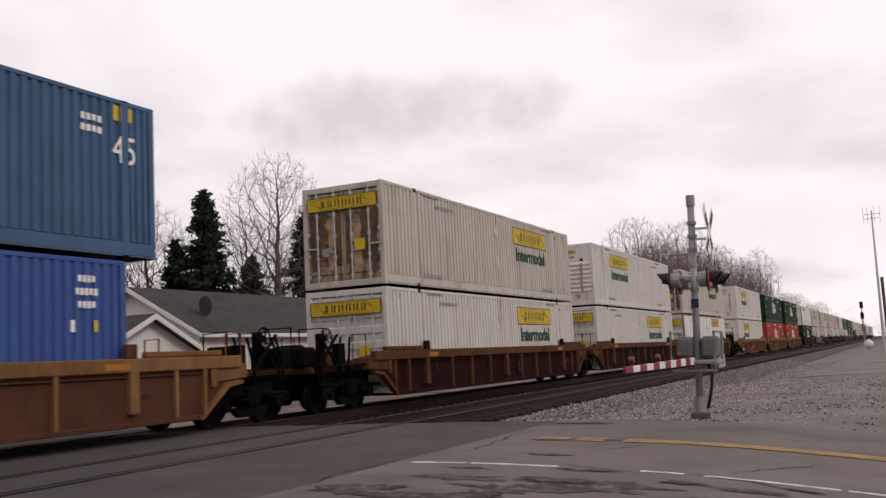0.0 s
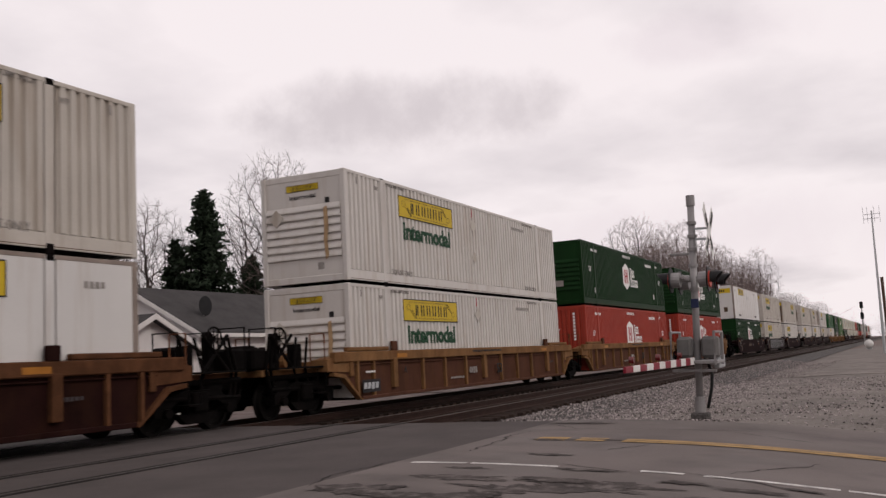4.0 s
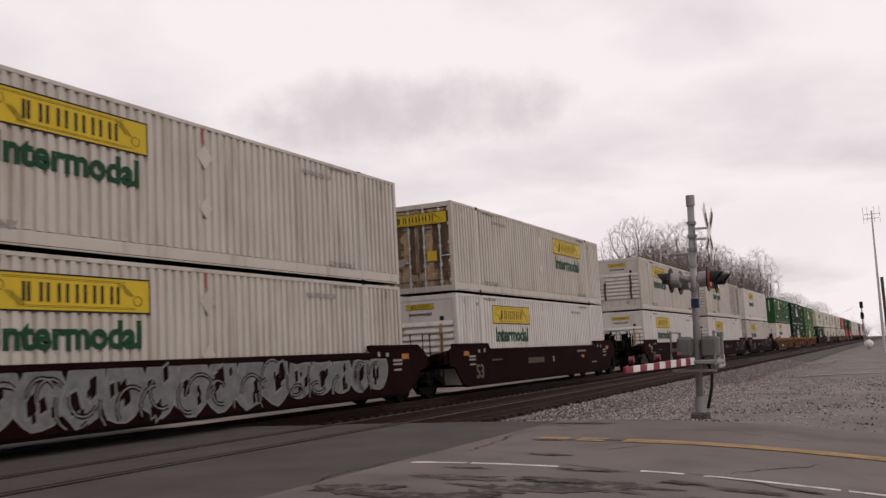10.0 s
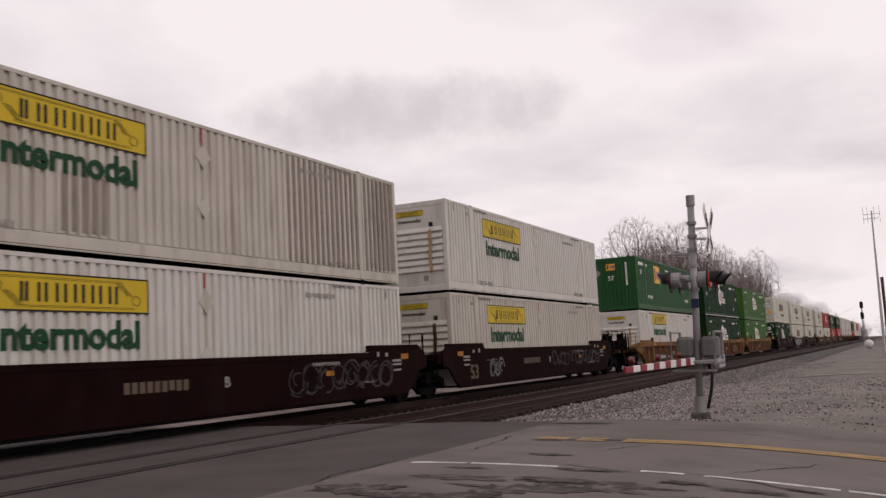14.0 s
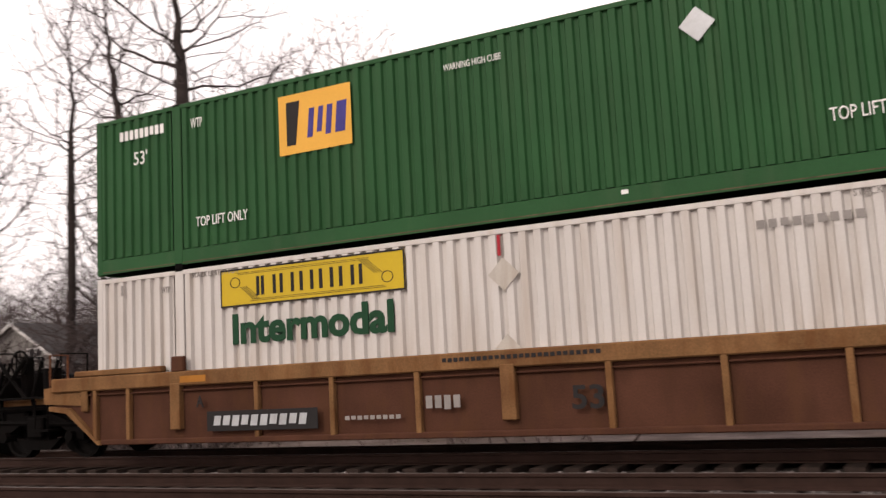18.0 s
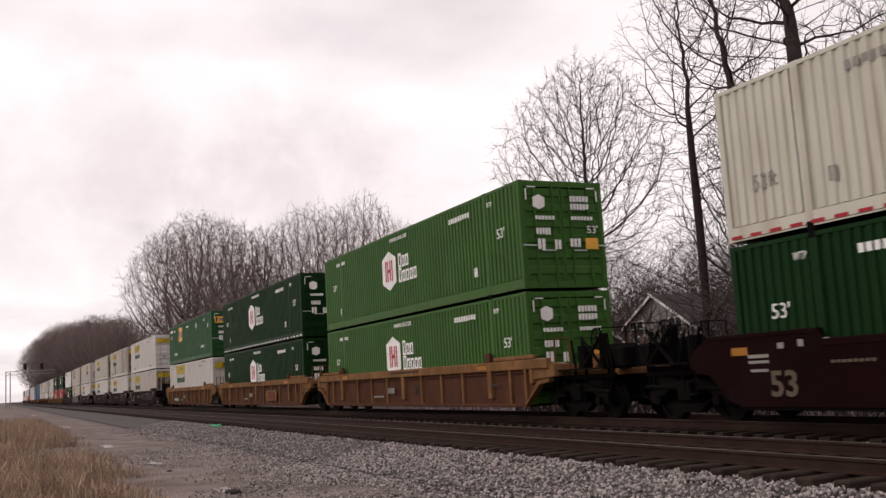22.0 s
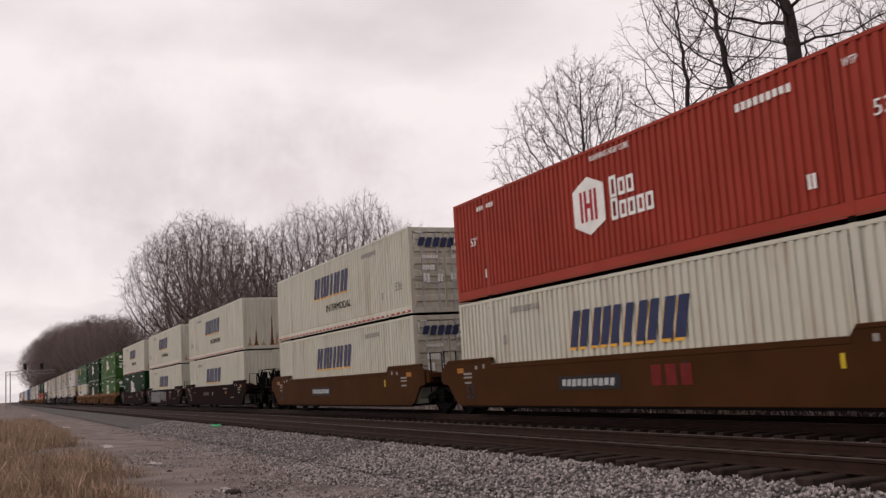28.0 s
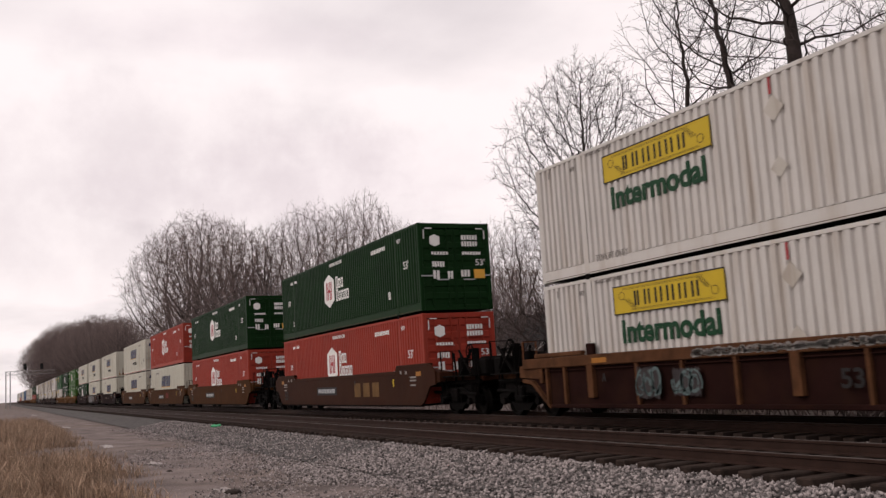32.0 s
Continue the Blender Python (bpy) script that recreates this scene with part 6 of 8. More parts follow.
def side_way(d, rng):
    u = d.cross(Vector((rng.uniform(-1, 1), rng.uniform(-1, 1), rng.uniform(-1, 1))))
    return u.normalized() if u.length > 1e-3 else Vector((1, 0, 0))


def grown_tree(seed, height, base, rx, trunk_r, lean=(0.0, 0.0), count=3000, step=0.36, twig=0.008, sprigs=2, lift=0.02, peak=0.55, shell=0.6, sway=0.35, bole=0.08):
    """A tree that grows towards free space in its crown: trunk and limbs, and fine twigs at their ends."""
    r = np.random.default_rng(seed)
    rng = random.Random(seed)
    z0 = base * height
    u = r.random(count) ** 0.85
    rad = rx * np.clip(np.where(u < peak, 0.42 + 0.58 * np.sin(0.5 * np.pi * u / peak), np.cos(0.5 * np.pi * (u - peak) / (1.04 - peak)) ** 0.62), 0.05, 1)
    rr, an = rad * r.random(count) ** shell * r.uniform(0.86, 1.08, count), r.uniform(0, 2 * np.pi, count)
    zz = z0 + u * (height - z0)
    free = np.stack([rr * np.cos(an) + lean[0] * zz, rr * np.sin(an) + lean[1] * zz, zz + 0.25 * r.normal(size=count)], 1)
    nodes, parent = [np.array((0.0, 0.0, -0.3))], [-1]
    ph = rng.uniform(0, 6)
    zt = (base + bole) * height
    k = max(3, int(zt / step))
    for i in range(1, k + 1):  # trunk into the crown
        z = -0.3 + (zt + 0.3) * i / k
        w = sway * math.sin(ph + 2.2 * z / height * 3) - sway * math.sin(ph)
        nodes.append(np.array((lean[0] * z + w * 0.5, lean[1] * z + w * 0.3, z)))
        parent.append(i - 1)
    reach, kill = step * 7.0, step * 1.25
    near = np.full(len(free), 1e9)
    who = np.zeros(len(free), dtype=int)

    def tell(first):
        new_pts = np.array(nodes[first:])
        d = np.linalg.norm(free[:, None, :] - new_pts[None], axis=2)
        j = d.argmin(1)
        m = d[np.arange(len(free)), j]
        better = m < near
        near[better], who[better] = m[better], j[better] + first

    tell(0)
    taken = set()
    for loop in range(150):
        live = near < reach if loop > 3 else near < 1e8
        if not live.any():
            break
        first = len(nodes)
        pull = {}
        idx = np.nonzero(live)[0]
        tips = np.array(nodes)[who[idx]]
        way = free[idx] - tips
        way /= np.linalg.norm(way, axis=1)[:, None] + 1e-9
        for w, v in zip(who[idx].tolist(), way):
            pull[w] = pull.get(w, 0) + v
        for w, v in pull.items():
            v = v / (np.linalg.norm(v) + 1e-9) + np.array((0, 0, lift)) + 0.08 * r.normal(size=3)
            if parent[w] >= 0:
                b = nodes[w] - nodes[parent[w]]
                v = v + 0.3 * b / (np.linalg.norm(b) + 1e-9)
            q = nodes[w] + step * v / (np.linalg.norm(v) + 1e-9)
            key = (w, *np.round(q / (0.6 * step)).astype(int).tolist())
            if key in taken:
                continue
            taken.add(key)
            nodes.append(q)
            parent.append(w)
        if len(nodes) == first:
            break
        tell(first)
        keep = near > kill
        free, near, who = free[keep], near[keep], who[keep]
        if not len(free) or len(nodes) > 9000:
            break
    n = len(nodes)
    kids = [[] for i in range(n)]
    for i in range(1, n):
        kids[parent[i]].append(i)
    load = [0] * n
    for i in range(n - 1, -1, -1):
        load[i] = max(1, load[i])
        if parent[i] >= 0:
            load[parent[i]] += load[i]
    power = math.log(trunk_r / twig) / math.log(load[0])
    size = [twig * q ** power for q in load]
    size[0] *= 1.45
    pts = [Vector(q) for q in nodes]
    for i in [*range(k + 1, n)] * 2:  # take the kinks out
        if kids[i]:
            pts[i] = pts[i] * 0.5 + (pts[parent[i]] + sum((pts[c] for c in kids[i]), Vector()) / len(kids[i])) * 0.25
    wood, fine = Geo(), Geo()
    starts = [0]
    while starts:
        a = starts.pop()
        chain = [a] if parent[a] < 0 else [parent[a], a]
        while kids[chain[-1]]:
            c = sorted(kids[chain[-1]], key=lambda q: -load[q])
            starts += c[1:]
            chain.append(c[0])
        rs = [size[q] for q in chain]
        if parent[a] >= 0:
            rs[0] = min(rs[0], rs[1] * 1.2)
        thick = rs[0] > max(0.03, 3.2 * twig)
        (wood if thick else fine).tube([pts[q] for q in chain], rs, 8 if rs[0] > 0.1 else 5 if thick else 3, False)
    for i in range(k + 1, n):
        if size[i] > 3.0 * twig:
            continue
        d = (pts[i] - pts[parent[i]]).normalized()
        for s in range(sprigs + (not kids[i])):
            a = radians(rng.uniform(18, 52))
            e = (d * math.cos(a) + side_way(d, rng) * math.sin(a) + Vector((0, 0, 0.05))).normalized()
            ln2 = step * rng.uniform(0.7, 2.0)
            f = (e + side_way(e, rng) * 0.3 + Vector((0, 0, 0.12))).normalized()
            p1 = pts[i] + e * ln2 * 0.5
            fine.tube([pts[i], p1, p1 + f * ln2 * 0.5], [twig * 0.9, twig * 0.7, twig * 0.4], 3, False)
    return wood, fine


def plant(name, label, wood, fine, m, group="trees", fmat=None, cat="tree"):
    root = thing(name, label, cat, group, m=m)
    # trees with the brightened far twigs get the brightened far bark too
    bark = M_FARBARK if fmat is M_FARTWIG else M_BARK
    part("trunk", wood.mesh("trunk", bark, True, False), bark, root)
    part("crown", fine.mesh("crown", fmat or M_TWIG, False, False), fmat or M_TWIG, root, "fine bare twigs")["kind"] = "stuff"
    return root


def on_ground(az, y, s=1.0, turn=0.0):
    x = y / math.tan(radians(az))
    return Matrix.Translation((x, y, lie(x, y) - 0.05)) @ pose(0, 0, 0, 0, 0, turn) @ Matrix.Diagonal((s, s, s, 1))


LBL = "tall leafless tree with grey bark and fine twigs"
T1 = plant("tree", "rounded leafless tree with a dense crown of fine twigs", *grown_tree(3, 16.9, 0.40, 4.9, 0.2, count=5200, step=0.32, twig=0.0085, sprigs=2, peak=0.5), on_ground(145.2, 27.0, 1.0, 330))
T2 = plant("tree", "large leafless tree with a dark leaning trunk", *grown_tree(9, 19.5, 0.30, 4.6, 0.30, (-0.13, -0.03), count=1300, step=0.42, twig=0.009, sprigs=1, sway=0.6, bole=0.36), on_ground(130.2, 23.5))
T7 = plant("tree", "slender leafless tree with a few upright limbs", *grown_tree(17, 19.0, 0.38, 3.0, 0.18, (-0.13, -0.04), count=900, step=0.42, twig=0.0095, sprigs=1, lift=0.15, bole=0.25), on_ground(134.3, 24.5))
T3 = plant("tree", "big old leafless tree with a thick dark trunk and spreading limbs", *grown_tree(14, 21.0, 0.16, 8.4, 0.62, (-0.07, 0.0), count=5600, step=0.42, twig=0.0125, sprigs=1, shell=0.5, bole=0.3), on_ground(79.7, 24.0))
T4 = plant("tree", LBL, *grown_tree(21, 14.0, 0.24, 4.4, 0.32, count=3000, step=0.34, twig=0.0095, sprigs=1, lift=0.06, bole=0.14), on_ground(71.3, 31.0))
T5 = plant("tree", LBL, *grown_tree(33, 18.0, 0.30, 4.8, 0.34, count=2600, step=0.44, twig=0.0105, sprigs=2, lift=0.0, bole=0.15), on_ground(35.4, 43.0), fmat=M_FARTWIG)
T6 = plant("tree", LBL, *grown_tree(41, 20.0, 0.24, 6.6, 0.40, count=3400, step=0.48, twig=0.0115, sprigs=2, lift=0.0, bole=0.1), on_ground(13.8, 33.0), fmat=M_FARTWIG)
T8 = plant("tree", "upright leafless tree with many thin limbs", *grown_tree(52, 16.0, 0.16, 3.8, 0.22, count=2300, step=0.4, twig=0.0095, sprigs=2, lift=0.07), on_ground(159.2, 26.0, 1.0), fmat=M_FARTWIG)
TALL = {T1: 16.9, T2: 19.5, T3: 21.0, T4: 14.0, T5: 18.0, T6: 20.0, T7: 19.0, T8: 16.0}


def scaled(src, az, y, s, turn):
    ob = copy_thing(src, on_ground(az, y, 1.0, turn))
    ob.scale = (s, s, s)
    return ob


def stand(src, az, y, rise, turn):
    """A copy whose top shows at that angle over the eye's level."""
    away = y / math.sin(radians(az))
    return scaled(src, az, y, (1.75 + away * math.tan(radians(rise))) / TALL[src], turn)


# trees placed one by one: source, bearing, distance from the line, size, turn
for src, az, y, s, t in ((T4, 127.5, 27, 0.95, 40), (T7, 139.2, 26.0, 0.95, 130), (T7, 137.2, 28.0, 0.85, 250), (T4, 136.0, 33, 0.95, 10),
                         (T4, 88.0, 44, 0.9, 80), (T5, 76.5, 60, 0.8, 30), (T4, 66.5, 62, 0.9, 300), (T6, 62.5, 55, 0.8, 10), (T5, 59.0, 60, 0.9, 77), (T6, 55.5, 62, 0.9, 190), (T4, 95.0, 42, 0.9, 15), (T5, 104.0, 45, 0.9, 60), (T4, 112, 34, 0.95, 220), (T3, 119, 36, 0.65, 20), (T5, 123, 31, 0.9, 99), (T4, 108, 52, 1.1, 160),
                         (T5, 49.8, 44, 0.8, 200), (T6, 47.6, 46, 0.74, 20), (T4, 45.8, 43, 0.8, 250), (T6, 51.5, 40, 0.6, 120), (T5, 43.0, 50, 0.8, 290), (T4, 37.3, 47, 1.0, 60), (T6, 33.9, 49, 0.72, 100), (T4, 41.3, 48, 0.85, 10), (T6, 53.2, 47, 0.76, 210), (T5, 30.5, 50, 0.75, 30), (T6, 27.0, 52, 0.7, 40)):
    scaled(src, az, y, s, t)
# the wood's edge down the line, tree by tree: source, bearing, distance from the line, rise of its top, turn
for src, az, y, rise, t in ((T6, 170.7, 20.5, 9.0, 10), (T6, 170.0, 21.5, 9.6, 200), (T6, 169.3, 21.0, 10.2, 120), (T6, 168.2, 22.0, 9.9, 300), (T5, 167.2, 21.0, 9.8, 60), (T6, 166.1, 22.0, 9.3, 210), (T5, 165.2, 23.0, 9.0, 30), 
                            (T8, 164.2, 25.0, 9.6, 40), (T8, 163.2, 26.5, 10.3, 160), (T8, 162.1, 25.5, 10.5, 280), (T5, 161.0, 27.0, 10.0, 100), (T8, 160.3, 26.0, 10.4, 220), (T8, 158.3, 26.0, 10.2, 330), (T8, 157.0, 28.0, 9.2, 70), (T8, 155.5, 29.0, 8.8, 190), (T8, 153.6, 28.0, 8.4, 20), (T8, 151.5, 30.0, 8.8, 250), (T8, 149.9, 29.0, 9.2, 140), (T8, 148.3, 31.0, 9.0, 90),
                            (T5, 12.7, 34.0, 6.6, 40), (T6, 11.3, 33.0, 7.1, 70), (T5, 10.2, 32.0, 6.2, 300), (T6, 9.0, 31.0, 5.6, 150), (T5, 7.9, 31.0, 4.8, 20), (T8, 6.8, 30.0, 5.2, 90), (T5, 7.3, 31.5, 4.6, 190)):
    stand(src, az, y, rise, t)
rng = random.Random(77)
# the woods behind, both ways: bearing and rise of the tops
DOWN = [(148.0, 6.5), (155.0, 6.8), (158.0, 7.4), (163.0, 7.4), (167.0, 7.2), (170.0, 7.0), (171.6, 5.2), (172.8, 4.5), (174.0, 4.4), (176.6, 4.1), (178.0, 3.1), (178.8, 2.0)]
UP = [(2.0, 1.3), (2.9, 1.5), (4.3, 2.5), (5.2, 2.8), (6.3, 3.3), (7.0, 4.2), (9.0, 5.0), (11.0, 6.2), (13.0, 6.2), (15.5, 5.5), (18.0, 5.0)]


def wood_edge(table, az):
    for (a, p), (b, q) in zip(table, table[1:]):
        if a <= az <= b:
            return p + (q - p) * (az - a) / (b - a)
    return 3.0


for i in range(44):
    az = 148.5 + 30.0 * ((i + rng.random()) / 44) ** 0.8
    y = rng.uniform(26, 38) if az < 173 else rng.uniform(18.5, 23)
    stand(rng.choice((T4, T5, T6, T8, T5)), az, y, max(1.5, wood_edge(DOWN, az) - rng.uniform(0.0, 1.6 if az < 173 else 0.5)), rng.uniform(0, 360))
for i in range(46):  # a close stand where the line narrows to the distance
    az = 173.2 + 4.9 * (i + rng.random()) / 46
    stand(rng.choice((T6, T5, T6)), az, rng.uniform(18.6, 22.0), wood_edge(DOWN, az) + rng.uniform(-0.5, 0.25), rng.uniform(0, 360))
for i in range(40):
    az = 2.0 + 14.0 * (i + rng.random()) / 40
    y = rng.uniform(27, 40) if az > 5 else rng.uniform(21, 27)
    stand(rng.choice((T5, T6, T8)), az, y, wood_edge(UP, az) - rng.uniform(0.0, 0.9), rng.uniform(0, 360))


def pine(seed, height, radius):
    """Layered drooping branches set with many small needle tufts."""
    rng = random.Random(seed)
    wood, fine = Geo(), Geo()
    wood.tube([(0, 0, -0.3), (0.05, 0, height * 0.5), (0, 0.05, height * 0.98)], [0.24, 0.15, 0.02], 8)
    n = int(height * 20)
    for i in range(n):
        f = (i + rng.random()) / n
        z = height * (0.06 + 0.92 * f)
        r = radius * (1 - f) ** 0.75 * rng.uniform(0.55, 1.12) + 0.15
        a = rng.uniform(0, 6.283)
        tip = Vector((r * math.cos(a), r * math.sin(a), z - 0.12 * r + rng.uniform(-0.1, 0.35)))
        wood.tube([(0, 0, z), tip], [0.03, 0.008], 3, False)
        for k in range(int(14 + 22 * r)):
            u = rng.uniform(0.25, 1.05)
            c = Vector((0, 0, z)).lerp(tip, u) + Vector((rng.gauss(0, 0.16), rng.gauss(0, 0.16), rng.gauss(0, 0.13)))
            s = rng.uniform(0.16, 0.36)
            d = Vector((rng.gauss(0, 1), rng.gauss(0, 1), rng.gauss(0.1, 0.6))).normalized() * s
            e = side_way(d, rng) * s * 0.4
            fine.add([c - d * 0.5 + e, c - d * 0.5 - e, c + d], [(0, 1, 2)])
    return wood, fine


PINE_LABEL = "dark green pine tree with dense drooping branches"
P1 = plant("pine_tree", PINE_LABEL, *pine(5, 13.6, 3.3), on_ground(39.6, 41.0), "pines", M_PINE, "pine tree")
P2 = plant("pine_tree", PINE_LABEL, *pine(8, 14.5, 4.6), on_ground(33.4, 42.0), "pines", M_PINE, "pine tree")
for src, az, y, s, t in ((P1, 41.3, 44, 0.78, 90), (P2, 36.9, 45, 0.72, 30), (P2, 89.5, 34, 0.66, 60), (P1, 92.5, 36, 0.62, 10), (P2, 94.5, 31, 0.55, 200), (P1, 86.8, 38, 0.6, 100), (P2, 31.0, 44, 0.7, 77), (P1, 101.5, 38, 0.7, 50)):
    scaled(src, az, y, s, t)


def thicket(x0, x1, y0, y1, count, hgt, seed):
    """Low brush: thin crooked stems from the ground."""
    rng = random.Random(seed)
    g = Geo()
    for i in range(count):
        x, y = rng.uniform(x0, x1), rng.uniform(y0, y1)
        z = lie(x, y)
        h = hgt * rng.uniform(0.4, 1.1)
        p0 = Vector((x, y, z - 0.1))
        p1 = p0 + Vector((rng.gauss(0, 0.25), rng.gauss(0, 0.25), 0.55)) * h
        p2 = p1 + Vector((rng.gauss(0, 0.35), rng.gauss(0, 0.35), 0.45)) * h
        g.tube([p0, p1, p2], [0.03, 0.022, 0.012], 3, False)
        for k in range(4):
            b = p0.lerp(p1, rng.uniform(0.4, 1.0)) if k % 2 else p1.lerp(p2, rng.random())
            e = b + Vector((rng.gauss(0, 0.4), rng.gauss(0, 0.4), rng.uniform(0.1, 0.5))) * h * 0.6
            g.tube([b, e], [0.016, 0.008], 3, False)
    return g


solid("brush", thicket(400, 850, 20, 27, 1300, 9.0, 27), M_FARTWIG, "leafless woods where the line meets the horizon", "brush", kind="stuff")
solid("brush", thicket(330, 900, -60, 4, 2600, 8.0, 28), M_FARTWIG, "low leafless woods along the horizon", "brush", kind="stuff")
solid("brush", thicket(-430, -190, 18.6, 24, 3200, 10.0, 24), M_TWIG, "dark dense undergrowth of the far woods", "brush", kind="stuff")
solid("brush", thicket(-95, -28, 56, 68, 3000, 13.0, 25), M_TWIG, "leafless thicket behind the grey house", "brush", kind="stuff")
solid("brush", thicket(-29, -14, 26, 36, 1000, 5.5, 29), M_TWIG, "tangled leafless undergrowth below the big trees", "brush", kind="stuff")
solid("brush", thicket(4, 52, 50, 62, 2600, 9.5, 30), M_TWIG, "dark leafless thicket beyond the street", "brush", kind="stuff")
solid("brush", thicket(-36, -17, 19.5, 23, 420, 4.2, 26), M_TWIG, "leafless shrubs before the grey house", "brush", kind="stuff")
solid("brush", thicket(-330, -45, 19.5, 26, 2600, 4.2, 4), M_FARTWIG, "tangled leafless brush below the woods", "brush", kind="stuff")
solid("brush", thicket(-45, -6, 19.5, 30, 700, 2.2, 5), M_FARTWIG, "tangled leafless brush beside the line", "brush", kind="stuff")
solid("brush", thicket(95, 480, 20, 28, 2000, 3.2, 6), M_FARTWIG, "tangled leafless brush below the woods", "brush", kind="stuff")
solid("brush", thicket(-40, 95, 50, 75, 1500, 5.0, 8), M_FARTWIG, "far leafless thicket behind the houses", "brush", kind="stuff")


def straw(x0, x1, edge, y0, count, seed, hgt):
    rng = random.Random(seed)
    g = Geo()
    while count > 0:
        x = x0 + (x1 - x0) * rng.random() ** 2.0
        y = rng.uniform(y0, edge(x))
        d = noise.noise((x * 0.35, y * 0.35, 3.0))
        if d < -0.15 or rng.random() < max(0.0, 0.75 - (edge(x) - y) * 0.8):
            continue
        count -= 1
        h = hgt * rng.uniform(0.3, 1.0) * (1 + 0.6 * d) * min(1.0, 0.35 + (edge(x) - y) * 0.5)
        b = Vector((x, y, lie(x, y) - 0.02))
        a = rng.uniform(0, 6.283)
        w = Vector((math.cos(a), math.sin(a), 0)) * rng.uniform(0.004, 0.009)
        t = Vector((rng.gauss(0, 0.22), rng.gauss(0, 0.22), 1)) * h
        m = b + t * 0.55
        e = b + t + Vector((rng.gauss(0, 0.2), rng.gauss(0, 0.2), -0.12)) * h
        g.add([b - w, b + w, m + w * 0.8, m - w * 0.8, e], [(0, 1, 2, 3), (3, 2, 4)])
    return g


solid("dead_grass", straw(-9.5, -75, lambda x: 2.55 + 0.35 * math.sin(x * 0.9) + 0.012 * max(0, -x - 12), -6.0, 75000, 11, 0.7), M_STRAW, "tall dead straw-coloured grass beside the dirt track", "grass", kind="stuff")
solid("brush", thicket(-330, -130, 24, 36, 2600, 9.5, 14), M_FARTWIG, "dense grey-brown understorey of the far woods", "brush", kind="stuff")
solid("brush", thicket(-130, -50, 25, 36, 1500, 8.0, 15), M_FARTWIG, "dense grey-brown understorey of the woods", "brush", kind="stuff")
solid("brush", thicket(-26, 40, 36, 50, 1900, 5.0, 16), M_FARTWIG, "leafless thicket behind the houses", "brush", kind="stuff")
solid("brush", thicket(110, 420, 26, 38, 2200, 10.0, 17), M_FARTWIG, "dense grey-brown understorey of the woods", "brush", kind="stuff")


# ---- crossing gear ----
M_BACK = material("black_signal_paint", (0.015, 0.015, 0.016), 0.5, var=0.15)
M_LENS = material("dark_red_lens", (0.10, 0.008, 0.008), 0.15, var=0.05, spec=0.6)
M_REFW = material("white_reflective_sheet", (0.62, 0.61, 0.59), 0.5, var=0.06, grime=0.3, grime_col=(0.3, 0.28, 0.26))
M_DRIVE = material("dark_grey_housing", (0.12, 0.115, 0.112), 0.55, var=0.15, scale=4, grime=0.5, grime_col=(0.06, 0.055, 0.05), streak=ST)
M_REFR = material("red_reflective_sheet", (0.2, 0.016, 0.03), 0.45, var=0.08)
M_GLOW = bpy.data.materials.new("lit_red_lamp")
M_GLOW.use_nodes = True
M_GLOW.node_tree.nodes["Principled BSDF"].inputs["Base Color"].default_value = (0.2, 0.012, 0.01, 1)
M_GLOW.node_tree.nodes["Principled BSDF"].inputs["Emission Color"].default_value = (1.0, 0.12, 0.05, 1)
M_GLOW.node_tree.nodes["Principled BSDF"].inputs["Emission Strength"].default_value = 0.12
M_AMBER = bpy.data.materials.new("lit_signal_lamp")
M_AMBER.use_nodes = True
M_AMBER.node_tree.nodes["Principled BSDF"].inputs["Emission Color"].default_value = (1.0, 0.55, 0.25, 1)
M_AMBER.node_tree.nodes["Principled BSDF"].inputs["Emission Strength"].default_value = 4.0


def flasher(root, x, y, z, way, lit=False):
    """A round black backing with hooded lens, facing +y or -y."""
    s = 1 if way == "+y" else -1
    lamp = part("flashing_lamp", Geo().cyl((x, y, z), "y", 0.23, 0.02, 24), M_BACK, root, "black round backing plate")
    part("lamp_housing", Geo().cyl((x, y - s * 0.09, z), "y", 0.14, 0.16, 16), M_ALU, lamp, "silver lamp housing")
    hood = Geo()
    n, r = 18, 0.145
    vs, fs = [], []
    for i in range(n + 1):
        a = math.pi * (-0.15 + 1.3 * i / n)
        for d, k in ((0.0, 1.0), (0.26, 0.96)):
            for rr in (r, r - 0.008):
                vs.append((x + rr * math.cos(a), y + s * d * (0.55 + 0.45 * math.sin(max(0.0, min(math.pi, a)))), z + rr * k * math.sin(a)))
    for i in range(n):
        b = 4 * i
        for p, q in ((0, 2), (2, 3), (3, 1), (1, 0)):
            fs.append((b + p, b + q, b + 4 + q, b + 4 + p))
    part("lamp_hood", hood.add(vs, fs), M_BACK, lamp, "black hood")
    part("lens", Geo().cyl((x, y + s * 0.02, z), "y", 0.15, 0.03, 20), M_GLOW if lit else M_LENS, lamp, "red lens")


